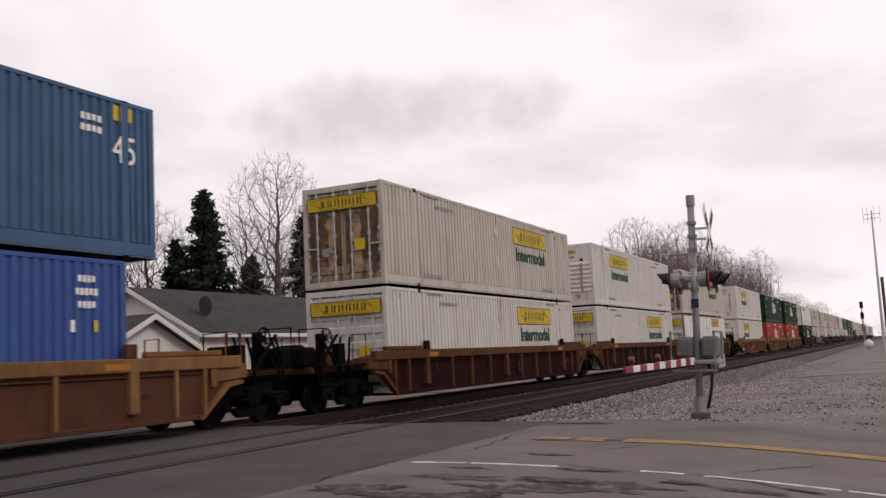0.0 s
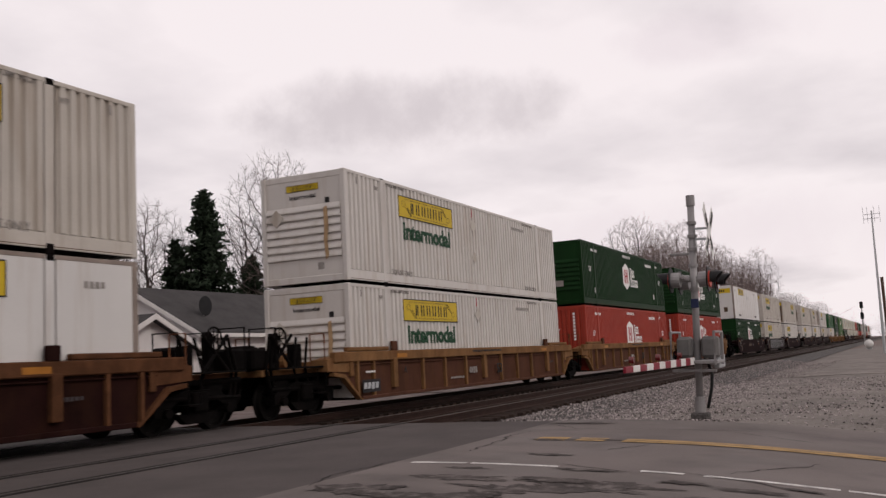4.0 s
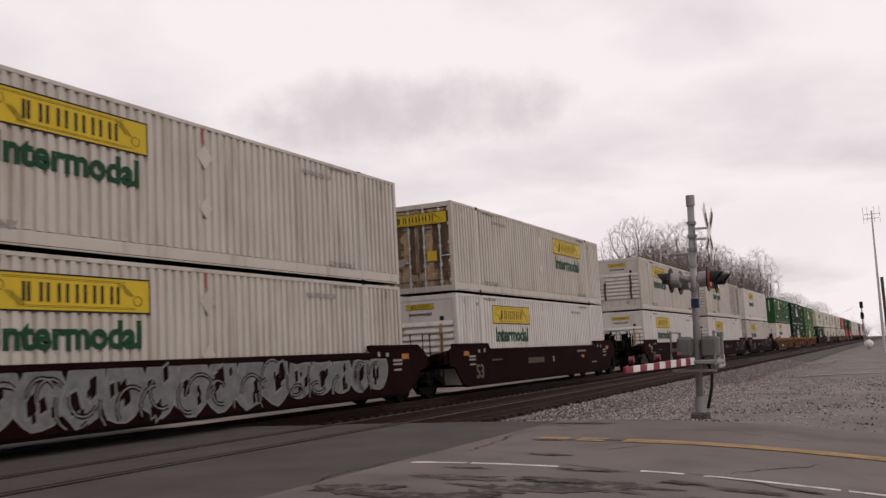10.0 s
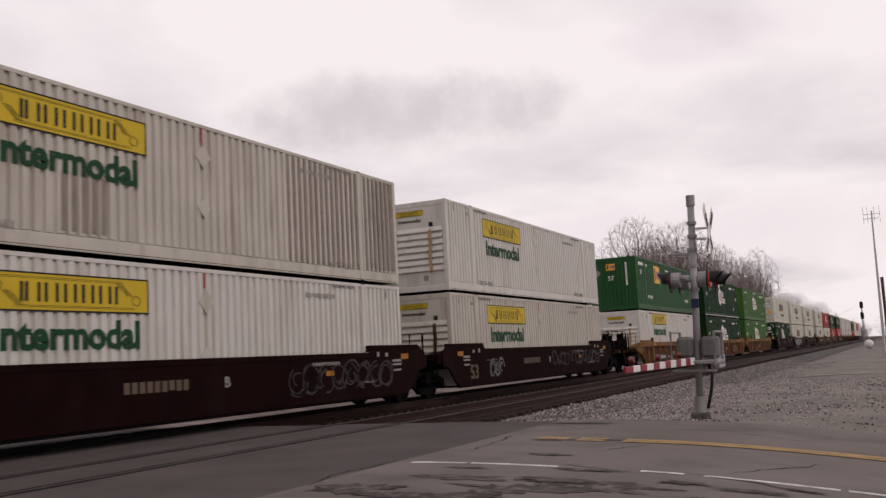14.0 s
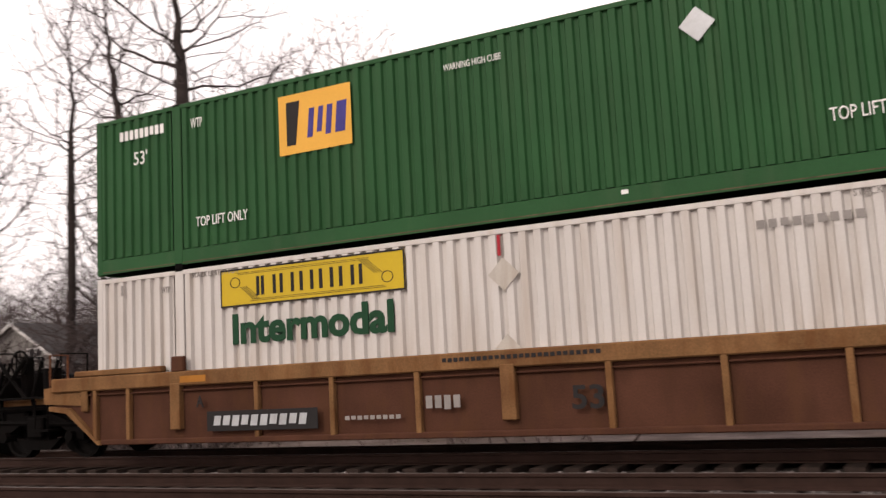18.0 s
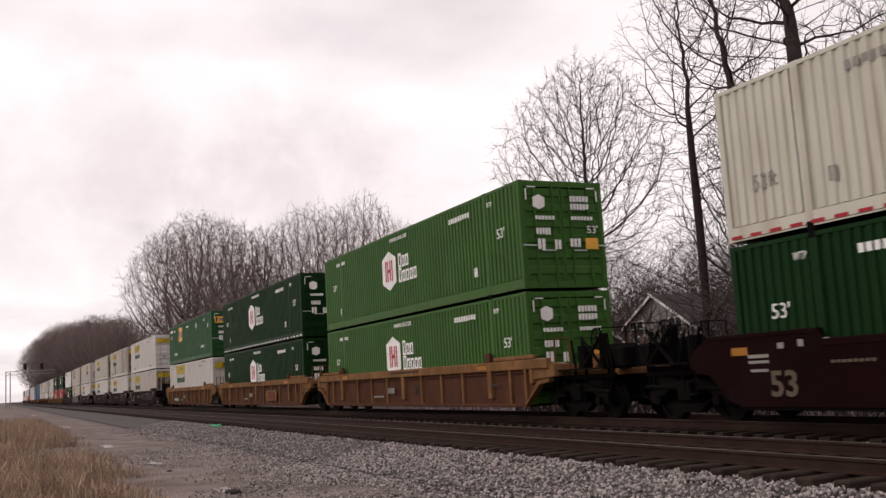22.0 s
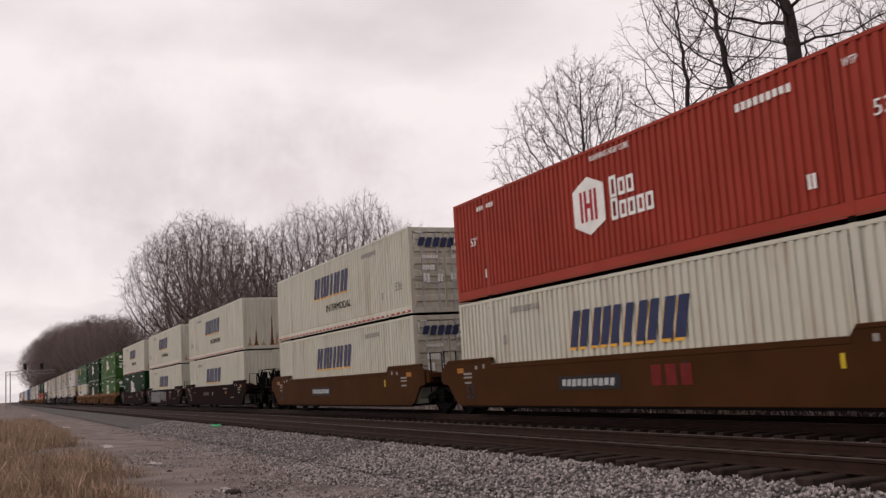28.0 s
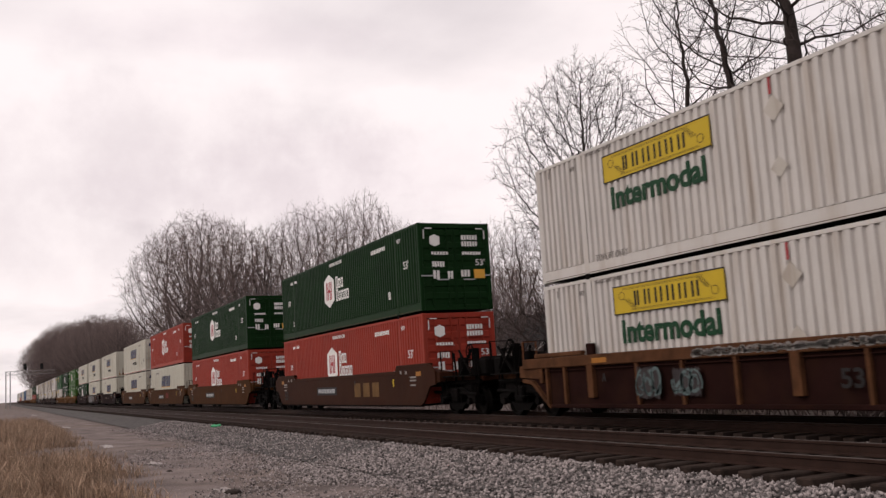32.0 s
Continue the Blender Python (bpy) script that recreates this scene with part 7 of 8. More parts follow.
def crossbuck(root, x, y, z, way):
    s = 1 if way == "+y" else -1
    for k, tilt in enumerate((45, -45)):
        m = Matrix.Translation((x, y + s * 0.012 * k, z)) @ pose(0, 0, 0, 0, tilt, 0)
        blade = part("crossbuck_blade", Geo().cbox((-0.61, -0.004, -0.115), (0.61, 0.004, 0.115), 0.002), M_REFW, root, "white crossbuck blade", m=m)
        fm = m @ face(0, s * 0.006, 0, way) if tilt > 0 else m @ face(0, s * 0.006, 0, way)
        if k:
            for word, u in (("RAIL", -0.36), ("ROAD", 0.36)):
                write(word, M_INK, root, fm @ Matrix.Translation((u, 0, 0)), 0.36, 0.12, 0.01)
        else:
            write("CROSSING", M_INK, root, fm, 0.85, 0.12, 0.01)


def crossing_mast(x, y, front, gate, label, height=3.95, lit=1):
    """Pole, crossbuck, flashers both ways, junction box, gate drive and striped arm."""
    z0 = lie(x, y) if front == "+y" else hump(y) - 0.03
    root = thing("crossing_signal", label, "crossing signal", "crossing signals")
    part("foundation", Geo().cbox((x - 0.16, y - 0.16, z0 - 0.2), (x + 0.16, y + 0.16, z0 + 0.02), 0.03), M_BALLAST, root, "concrete foundation")
    part("base_flange", Geo().cyl((x, y, z0 + 0.16), "z", 0.10, 0.3, 16), M_ALU, root)
    part("pole", Geo().cyl((x, y, z0 + height / 2), "z", 0.066, height, 16), M_ALU, root, "silver painted pole", True)
    part("pole_cap", Geo().cyl((x, y, z0 + height + 0.03), "z", 0.082, 0.2, 14), M_ALU, root)
    s = 1 if front == "+y" else -1
    for zz in (3.55, 3.3, 3.05, 2.75, 2.3):
        part("pole_clamp", Geo().cyl((x, y, z0 + zz), "z", 0.09, 0.06, 14), M_ALU, root)
    part("bracket", Geo().box((x - 0.02, min(y, y + s * 0.3), z0 + 3.42), (x + 0.02, max(y, y + s * 0.3), z0 + 3.46)), M_STEEL, root)
    part("bracket", Geo().box((x - 0.02, min(y, y + s * 0.3), z0 + 3.22), (x + 0.02, max(y, y + s * 0.3), z0 + 3.26)), M_STEEL, root)
    crossbuck(root, x, y + s * 0.31, z0 + 3.38, front)
    part("sign_arm", Geo().cbox((x - 0.03, min(y, y - s * 0.42), z0 + 2.95), (x + 0.03, max(y, y - s * 0.42), z0 + 3.0), 0.01), M_ALU, root)
    for sg, way in ((s, front), (-s, "-y" if front == "+y" else "+y")):
        yy = y + sg * 0.34
        part("lamp_arm", Geo().cbox((x - 0.5, min(y + sg * 0.08, yy), z0 + 2.46), (x + 0.5, min(y + sg * 0.08, yy) + 0.07, z0 + 2.53), 0.01), M_ALU, root)
        part("lamp_bracket", Geo().cbox((x - 0.05, min(y, yy), z0 + 2.44), (x + 0.05, max(y, yy), z0 + 2.55), 0.01), M_ALU, root)
        for k, dx in enumerate((-0.42, 0.42)):
            flasher(root, x + dx, yy, z0 + 2.46, way, lit=(k == lit))
    part("warning_plate", Geo().cbox((x - 0.10, y - 0.08, z0 + 1.95), (x - 0.075, y + 0.06, z0 + 2.12), 0.004), M_BINK, root, "small blue notice plate")
    if gate:
        for ya, yb in ((y + 0.085, y + 0.36), (y - 0.4, y - 0.085)):
            drive = part("gate_drive", Geo().cbox((x - 0.14, ya, z0 + 1.02), (x + 0.18, yb, z0 + 1.42), 0.05), M_DRIVE, root, "dark grey gate drive housing")
            part("drive_cover", Geo().cbox((x - 0.16, ya + 0.04, z0 + 1.07), (x - 0.14, yb - 0.04, z0 + 1.37), 0.03), M_DRIVE, drive)
        part("lower_shelf", Geo().cbox((x - 0.3, y - 0.38, z0 + 0.77), (x - 0.24, y + 0.42, z0 + 0.82), 0.01), M_ALU, root)
        part("support_shelf", Geo().cbox((x - 0.42, y - 0.42, z0 + 0.92), (x + 0.42, y + 0.5, z0 + 0.98), 0.01), M_ALU, root)
        for dy in (-0.38, 0.4):
            part("guard_bar", Geo().tube([(x - 0.42, y + dy, z0 + 0.9), (x - 0.42, y + dy, z0 + 1.5), (x + 0.42, y + dy, z0 + 1.5), (x + 0.42, y + dy, z0 + 0.9)], 0.028, 6), M_ALU, root)
        part("counterweight", Geo().cbox((x + 0.3, y - 0.34, z0 + 0.82), (x + 0.95, y - 0.24, z0 + 1.08), 0.02), M_STEEL, root)
        part("conduit", Geo().tube([(x, y - 0.18, z0 + 0.95), (x + 0.02, y - 0.24, z0 + 0.7), (x, y - 0.22, z0 + 0.45), (x, y - 0.14, z0 + 0.1)], 0.03, 7), M_BACK, root, "black cable conduit", True)
        n, w = 12, 0.41
        ya, za = y + 0.02, z0 + 0.97
        for i in range(n):
            a = x - 0.3 - i * w
            t = 0.066 - 0.002 * i
            part("gate_arm_stripe", Geo().cbox((a - w, ya - 0.02, za - t), (a, ya + 0.02, za + t), 0.006), M_REFR if i % 2 else M_REFW, root, "red stripe" if i % 2 else "white stripe")
        for i in (3, 7, 11):
            part("gate_lamp", Geo().cyl((x - 0.3 - i * w, ya, za + 0.13), "y", 0.05, 0.07, 10), M_LENS, root)
    return root


gate_mast = crossing_mast(17.95, 3.39, "-y", True, "silver crossing signal with flashing lamps and lowered striped gate", lit=0)
gate_mast.matrix_basis = Matrix.Translation((17.95, 3.39, 0)) @ pose(0, 0, 0, 1.9) @ Matrix.Translation((-17.95, -3.39, 0))  # it leans a little
crossing_mast(6.35, 16.1, "+y", False, "silver crossing signal with red flashing lamps across the tracks", height=3.95, lit=1)

# ---- utility poles and wires ----
M_POLE = material("weathered_pole_wood", (0.085, 0.055, 0.042), 0.95, var=0.25, scale=2, bump=0.01, fine=16, streak=(5, 5, 0.3), grime=0.4, grime_col=(0.04, 0.03, 0.026))
M_WIRE = material("black_cable", (0.012, 0.012, 0.013), 0.6, var=0.1)


def utility_pole(x, y, h, arms, can, label):
    z = lie(x, y)
    root = thing("utility_pole", label, "utility pole", "utility poles")
    part("pole", Geo().tube([(x, y, z - 0.2), (x, y, z + h * 0.5), (x, y, z + h)], [0.17, 0.145, 0.115], 12), M_POLE, root, smooth=True)
    for k in range(arms):
        zz = z + h - 0.35 - 1.1 * k
        part("crossarm", Geo().cbox((x - 1.2, y - 0.17, zz), (x + 1.2, y - 0.06, zz + 0.12), 0.01), M_POLE, root, "wooden crossarm")
        for u in (-1, 1):
            part("arm_brace", Geo().tube([(x + u * 0.7, y - 0.11, zz), (x, y - 0.12, zz - 0.55)], 0.014, 5), M_STEEL, root)
        for u in (-1.05, -0.45, 0.45, 1.05):
            part("insulator", Geo().cyl((x + u, y - 0.115, zz + 0.2), "z", 0.05, 0.16, 8, 0.03), M_STEEL, root)
    if can:
        part("transformer", Geo().cyl((x - 0.36, y - 0.05, z + 8.1), "z", 0.2, 0.72, 16), M_STEEL, root, "grey transformer can", True)
    return root


utility_pole(5.75, 19.0, 10.3, 1, True, "tall weathered wooden utility pole with crossarm and transformer")
utility_pole(6.15, 20.8, 6.2, 0, False, "short weathered wooden pole beside the utility pole")
utility_pole(9.4, -14.0, 10.6, 1, False, "tall weathered wooden utility pole near the road")


def cable(a, b, sag, r, label):
    a, b = Vector(a), Vector(b)
    pts = [a.lerp(b, i / 24) - Vector((0, 0, sag * 4 * (i / 24) * (1 - i / 24))) for i in range(25)]
    solid("cable", Geo().tube(pts, r, 5), M_WIRE, label, "cable", "cables", smooth=True)


cable((5.75, 18.85, 6.3), (9.25, -14.0, 9.3), 0.25, 0.024, "thick black cable strung over the tracks")
cable((5.75, 18.85, 6.55), (8.75, -14.0, 9.6), 0.2, 0.009, "thin wire strung over the tracks")
for u in (-1.05, 1.05):
    cable((5.75 + u, 18.88, 10.05), (9.4 + u, -14.1, 10.15), 0.5, 0.008, "thin power wire strung over the tracks")
cable((5.75, 19.0, 6.0), (-6.0, 26.9, 3.7), 0.12, 0.02, "thin black cable towards a house")
cable((5.75, 19.0, 6.9), (30.0, 44.0, 4.6), 1.0, 0.010, "thin service wire towards a house")

# ---- far railway signals, radio mast, tank ----
def signal_head(root, x, y, z, way):
    h = part("signal_head", Geo().cbox((x - 0.12, y - 0.3, z - 0.62), (x + 0.12, y + 0.3, z + 0.62), 0.1), M_BACK, root, "black signal head")
    for k, dz in enumerate((0.35, 0.0, -0.35)):
        part("signal_hood", Geo().cyl((x + way * 0.2, y, z + dz), "x", 0.13, 0.25, 12), M_BACK, h)


sig = thing("railway_signal", "black railway signal with two heads on a slim post", "railway signal", "railway signals")
part("post", Geo().cyl((190, 5.2, 3.6), "z", 0.09, 7.4, 10), M_ALU, sig)
for zz in (6.9, 4.9):
    signal_head(sig, 189.7, 5.2, zz, -1)
part("ladder", Geo().box((190.2, 5.0, 0.0), (190.26, 5.05, 6.0)).box((190.2, 5.35, 0.0), (190.26, 5.4, 6.0)), M_ALU, sig)
br = thing("signal_bridge", "steel signal cantilever with two black signal heads over the line", "signal bridge", "railway signals")
for yy in (1.6, 2.4):
    part("post", Geo().cyl((-215, yy, 3.6), "z", 0.1, 7.6, 8), M_ALU, br)
for zz in (6.6, 7.3):
    part("truss_chord", Geo().cbox((-215.1, 1.5, zz), (-214.9, 11.0, zz + 0.1), 0.01), M_ALU, br)
for k in range(10):
    part("truss_brace", Geo().tube([(-215, 1.6 + 0.94 * k, 6.65 if k % 2 else 7.35), (-215, 2.54 + 0.94 * k, 7.35 if k % 2 else 6.65)], 0.035, 4), M_ALU, br)
for yy in (5.2, 8.4):
    signal_head(br, -214.7, yy, 8.2, 1)
mast = thing("radio_mast", "slim grey radio mast with antennas", "radio mast")
part("pole", Geo().tube([(92, 1.0, -0.6), (92, 0.95, 6), (92, 0.9, 12.3)], [0.13, 0.1, 0.06], 8), M_STEEL, mast)
part("lower_pole", Geo().cyl((92, 0.62, 2.9), "z", 0.13, 6.8, 8), M_POLE, mast, "wooden lower pole")
for a, b, z in ((-0.7, 0.7, 12.0), (-0.55, 0.75, 11.6)):
    part("antenna", Geo().tube([(92, 0.9 + a, z), (92, 0.9 + b, z)], 0.025, 5), M_STEEL, mast)
for yy in (-0.65, -0.2, 0.35, 0.7):
    part("antenna_rod", Geo().tube([(92, 0.9 + yy, 11.2), (92, 0.9 + yy, 12.7)], 0.018, 4), M_STEEL, mast)
tank = thing("gas_tank", "small white gas tank on legs beside the track", "tank")
part("shell", Geo().tube([(124.2, 3.0, 0.25), (124.4, 3.0, 0.25), (126.0, 3.0, 0.25), (126.2, 3.0, 0.25)], [0.2, 0.5, 0.5, 0.2], 16), M_REFW, tank, smooth=True)
for xx in (124.6, 125.8):
    part("leg", Geo().box((xx - 0.06, 2.7, -0.75), (xx + 0.06, 3.3, -0.15)), M_STEEL, tank)

# ---- houses beyond the line ----
M_SIDING = material("white_lap_siding", (0.72, 0.68, 0.67), 0.7, var=0.05, scale=1.5, grime=0.25, grime_col=(0.4, 0.36, 0.34), streak=ST)
M_ROOF = material("grey_shingle_roof", (0.045, 0.042, 0.042), 0.95, var=0.2, scale=1.2, bump=0.01, fine=30)
M_BRICK = material("dark_brown_siding", (0.075, 0.04, 0.03), 0.85, var=0.15, scale=2)
M_PANE = material("dark_window_glass", (0.02, 0.022, 0.025), 0.08, var=0.02, spec=0.8)
M_TRIM = material("white_trim_paint", (0.66, 0.63, 0.61), 0.6, var=0.05)


def house(label, x0, x1, y0, y1, eave, ridge, wall, ridge_axis="x", windows=(), dish=False):
    """Walls with lap siding, a pitched roof with overhang, fascia, windows and a door."""
    root = thing("house", label, "house", "houses beyond the tracks")
    zb = min(lie(x0, y0), lie(x1, y0)) - 0.3
    cx, cy = (x0 + x1) / 2, (y0 + y1) / 2
    laps = int((eave - zb) / 0.2)
    for k in range(laps):
        z = zb + (eave - zb) * k / laps
        z2 = zb + (eave - zb) * (k + 1) / laps
        g = Geo().add([(x0 - 0.02, y0 - 0.02, z), (x1 + 0.02, y0 - 0.02, z), (x1 + 0.02, y1 + 0.02, z), (x0 - 0.02, y1 + 0.02, z), (x0, y0, z2), (x1, y0, z2), (x1, y1, z2), (x0, y1, z2)],
                      [(0, 1, 5, 4), (1, 2, 6, 5), (2, 3, 7, 6), (3, 0, 4, 7), (0, 3, 2, 1)])
        part("siding_board", g, wall, root)
    o = 0.45
    if ridge_axis == "x":
        gab = [(x0, y0, eave), (x0, y1, eave), (x0, cy, ridge)], [(x1, y0, eave), (x1, y1, eave), (x1, cy, ridge)]
        sl = (ridge - eave) / (cy - y0)
        for s, ya in ((-1, y0), (1, y1)):
            yb = ya + s * o
            ze = eave - o * sl
            g = Geo().add([(x0 - o, yb, ze), (x1 + o, yb, ze), (x1 + o, cy, ridge), (x0 - o, cy, ridge), (x0 - o, yb, ze + 0.14), (x1 + o, yb, ze + 0.14), (x1 + o, cy, ridge + 0.14), (x0 - o, cy, ridge + 0.14)],
                          [(0, 1, 2, 3), (4, 5, 6, 7), (0, 1, 5, 4), (1, 2, 6, 5), (2, 3, 7, 6), (3, 0, 4, 7)])
            part("roof_slope", g, M_ROOF, root, "grey shingle roof")
            part("fascia", Geo().cbox((x0 - o, yb - 0.03, ze - 0.1), (x1 + o, yb + 0.03, ze + 0.08), 0.01), M_TRIM, root, "white fascia and gutter")
            for xx in (x0 - o, x1 + o):
                part("barge_board", Geo().add([(xx - 0.03, yb, ze - 0.1), (xx + 0.03, yb, ze - 0.1), (xx + 0.03, cy, ridge - 0.08), (xx - 0.03, cy, ridge - 0.08), (xx - 0.03, yb, ze + 0.1), (xx + 0.03, yb, ze + 0.1), (xx + 0.03, cy, ridge + 0.13), (xx - 0.03, cy, ridge + 0.13)],
                                             [(0, 1, 2, 3), (4, 5, 6, 7), (0, 1, 5, 4), (1, 2, 6, 5), (3, 2, 6, 7), (0, 3, 7, 4)]), M_TRIM, root, "white barge board")
    else:
        gab = [(x0, y0, eave), (x1, y0, eave), (cx, y0, ridge)], [(x0, y1, eave), (x1, y1, eave), (cx, y1, ridge)]
        sl = (ridge - eave) / (cx - x0)
        for s, xa in ((-1, x0), (1, x1)):
            xb = xa + s * o
            ze = eave - o * sl
            g = Geo().add([(xb, y0 - o, ze), (xb, y1 + o, ze), (cx, y1 + o, ridge), (cx, y0 - o, ridge), (xb, y0 - o, ze + 0.14), (xb, y1 + o, ze + 0.14), (cx, y1 + o, ridge + 0.14), (cx, y0 - o, ridge + 0.14)],
                          [(0, 1, 2, 3), (4, 5, 6, 7), (0, 1, 5, 4), (1, 2, 6, 5), (2, 3, 7, 6), (3, 0, 4, 7)])
            part("roof_slope", g, M_ROOF, root, "grey shingle roof")
            for yy in (y0 - o,):
                part("barge_board", Geo().add([(xb, yy - 0.03, ze - 0.1), (xb, yy + 0.03, ze - 0.1), (cx, yy + 0.03, ridge - 0.08), (cx, yy - 0.03, ridge - 0.08), (xb, yy - 0.03, ze + 0.1), (xb, yy + 0.03, ze + 0.1), (cx, yy + 0.03, ridge + 0.13), (cx, yy - 0.03, ridge + 0.13)],
                                             [(0, 1, 2, 3), (4, 5, 6, 7), (0, 1, 5, 4), (1, 2, 6, 5), (3, 2, 6, 7), (0, 3, 7, 4)]), M_TRIM, root, "white barge board")
    for tri in gab:
        q = Vector(tri[0]).lerp(Vector(tri[1]), 0.5)
        off = Vector((0.05 if tri[0][0] < cx else -0.05, 0, 0)) if ridge_axis == "x" else Vector((0, 0.05 if tri[0][1] < cy else -0.05, 0))
        part("gable", Geo().add([*tri, *[tuple(Vector(p) + off) for p in tri]], [(0, 1, 2), (3, 4, 5), (0, 1, 4, 3), (1, 2, 5, 4), (2, 0, 3, 5)]), wall, root)
    for side, u, z, w, h in windows:
        m = face(u, y0 - 0.03, z, "-y") if side == "y" else face(x0 - 0.03, u, z, "-x")
        win = part("window", Geo().poly([(-w / 2, -h / 2), (w / 2, -h / 2), (w / 2, h / 2), (-w / 2, h / 2)], 0.03, m), M_PANE, root, "dark window pane")
        fr = Geo()
        for a, b, c, d in ((-w / 2 - 0.08, -h / 2 - 0.08, w / 2 + 0.08, -h / 2), (-w / 2 - 0.08, h / 2, w / 2 + 0.08, h / 2 + 0.08), (-w / 2 - 0.08, -h / 2, -w / 2, h / 2), (w / 2, -h / 2, w / 2 + 0.08, h / 2), (-0.02, -h / 2, 0.02, h / 2), (-w / 2, -0.02, w / 2, 0.02)):
            fr.poly([(a, b), (c, b), (c, d), (a, d)], 0.06, m)
        part("window_frame", fr, M_TRIM, win, "white frame")
    part("chimney_pipe", Geo().cyl((cx, cy + 0.5, ridge + 0.15), "z", 0.07, 0.7, 8), M_STEEL, root)
    if dish:
        part("satellite_dish", Geo().cyl((x0 + 1.6, y0 + 1.0, eave + 1.15), "y", 0.45, 0.08, 16, 0.3), M_BACK, root, "dark satellite dish")
        part("dish_arm", Geo().tube([(x0 + 1.6, y0 + 1.1, eave + 1.1), (x0 + 1.6, y0 + 1.0, eave + 0.2)], 0.03, 5), M_STEEL, root)
    return root


house("white single-storey house with grey shingle roof behind the tracks", 32.0, 58.0, 26.9, 34.3, 2.95, 4.95, M_SIDING, "x", (("y", 36, 1.6, 1.2, 1.1), ("y", 44, 1.6, 1.2, 1.1), ("x", 29.5, 1.5, 0.9, 1.0)), dish=True)
house("low white shed with dark gable roof beside a house", 24.5, 30.0, 25.4, 29.5, 2.0, 3.3, M_SIDING, "y", (("y", 27.2, 1.0, 0.8, 0.8),))
house("small white house with steep gable and window", 76.0, 84.0, 33.5, 40.0, 3.2, 6.0, M_SIDING, "y", (("y", 79, 2.2, 0.9, 1.1), ("y", 81.5, 2.2, 0.9, 1.1)))
house("dark brown house with long grey shingle roof", -15.5, -1.2, 23.2, 31.0, 2.6, 4.7, M_BRICK, "x", (("y", -4.4, 1.7, 1.4, 1.2), ("y", -9.0, 1.7, 1.4, 1.2)))
M_GSIDE = material("weathered_grey_siding", (0.20, 0.185, 0.175), 0.8, var=0.1, scale=1.5)
house("weathered grey house with dark roof behind bare trees", -63.0, -53.0, 45.5, 53.0, 3.4, 6.3, M_GSIDE, "y", (("y", -60.5, 3.9, 1.6, 1.1), ("y", -55.8, 3.9, 1.4, 1.1), ("y", -58.0, 1.4, 1.0, 1.6)))
house("small grey house with shingle roof behind the brush", -56.0, -47.0, 28.0, 34.0, 2.5, 4.6, M_ROOF, "x", (("y", -52.0, 1.4, 1.0, 1.0),))


# ---- parked vehicles beyond the crossing ----
M_CARW = material("white_car_paint", (0.68, 0.68, 0.68), 0.3, var=0.03, spec=0.6)
M_CARD = material("dark_car_paint", (0.05, 0.055, 0.06), 0.3, var=0.05, spec=0.6)


def parked_car(x, y, turn, paint, label):
    m = Matrix.Translation((x, y, lie(x, y))) @ pose(0, 0, 0, 0, 0, turn)
    root = thing("car", label, "car", "parked vehicles", m=m)
    prof = [(-2.2, 0.3), (2.2, 0.3), (2.25, 0.62), (2.1, 0.78), (1.2, 0.92), (0.55, 1.42), (-1.1, 1.46), (-1.75, 0.98), (-2.2, 0.92)]
    part("body", Geo().extrude(prof, "y", -0.86, 0.86), paint, root)
    part("side_window", Geo().extrude([(0.95, 0.94), (0.5, 1.36), (-1.05, 1.39), (-1.5, 0.97)], "y", -0.875, 0.875), M_PANE, root)
    part("windscreen", Geo().add([(1.15, -0.75, 0.96), (1.15, 0.75, 0.96), (0.6, 0.68, 1.42), (0.6, -0.68, 1.42)], [(0, 1, 2, 3)]), M_PANE, root)
    for xx in (-1.4, 1.4):
        for yy in (-0.8, 0.8):
            w = part("wheel", Geo().cyl((xx, yy, 0.32), "y", 0.32, 0.2, 18), M_BACK, root, "black tyre")
            part("rim", Geo().cyl((xx, yy * 1.02, 0.32), "y", 0.19, 0.2, 12), M_STEEL, w)
    for yy in (-0.62, 0.62):
        part("headlight", Geo().cbox((2.12, yy - 0.16, 0.62), (2.26, yy + 0.16, 0.75), 0.02), M_REFW, root)
    return root


parked_car(7.2, 43.5, 100, M_CARW, "white parked car on the street beyond the tracks")
parked_car(4.4, 46.0, 80, M_CARW, "white parked car near a tree")
parked_car(10.5, 47.0, 10, M_CARD, "dark parked car beside a tree")
tr = thing("box_trailer", "white box trailer parked beyond the crossing", "trailer", "parked vehicles")
part("box", Geo().cbox((9.9, 29.0, 0.3), (13.5, 33.2, 2.7), 0.05), M_CARW, tr)
part("roof_rail", Geo().cbox((9.85, 28.95, 2.66), (13.55, 33.25, 2.76), 0.02), M_TRIM, tr)
for xx in (10.6, 12.8):
    part("wheel", Geo().cyl((xx, 28.95, 0.0), "y", 0.42, 0.25, 18), M_BACK, tr, "black tyre")
part("chassis", Geo().cbox((10.1, 29.1, 0.05), (13.3, 33.0, 0.3), 0.02), M_BACK, tr)
for xx in (10.2, 11.3, 12.4):
    part("side_window", Geo().cbox((xx, 28.97, 1.3), (xx + 0.9, 29.0, 1.9), 0.01), M_PANE, tr)


# ---- wooden ties and loose stones ----
TIE = Geo().cbox((-0.115, -1.37, -0.19), (0.115, 1.37, 0.0), 0.018).mesh("tie", M_TIE)
rng = random.Random(12)


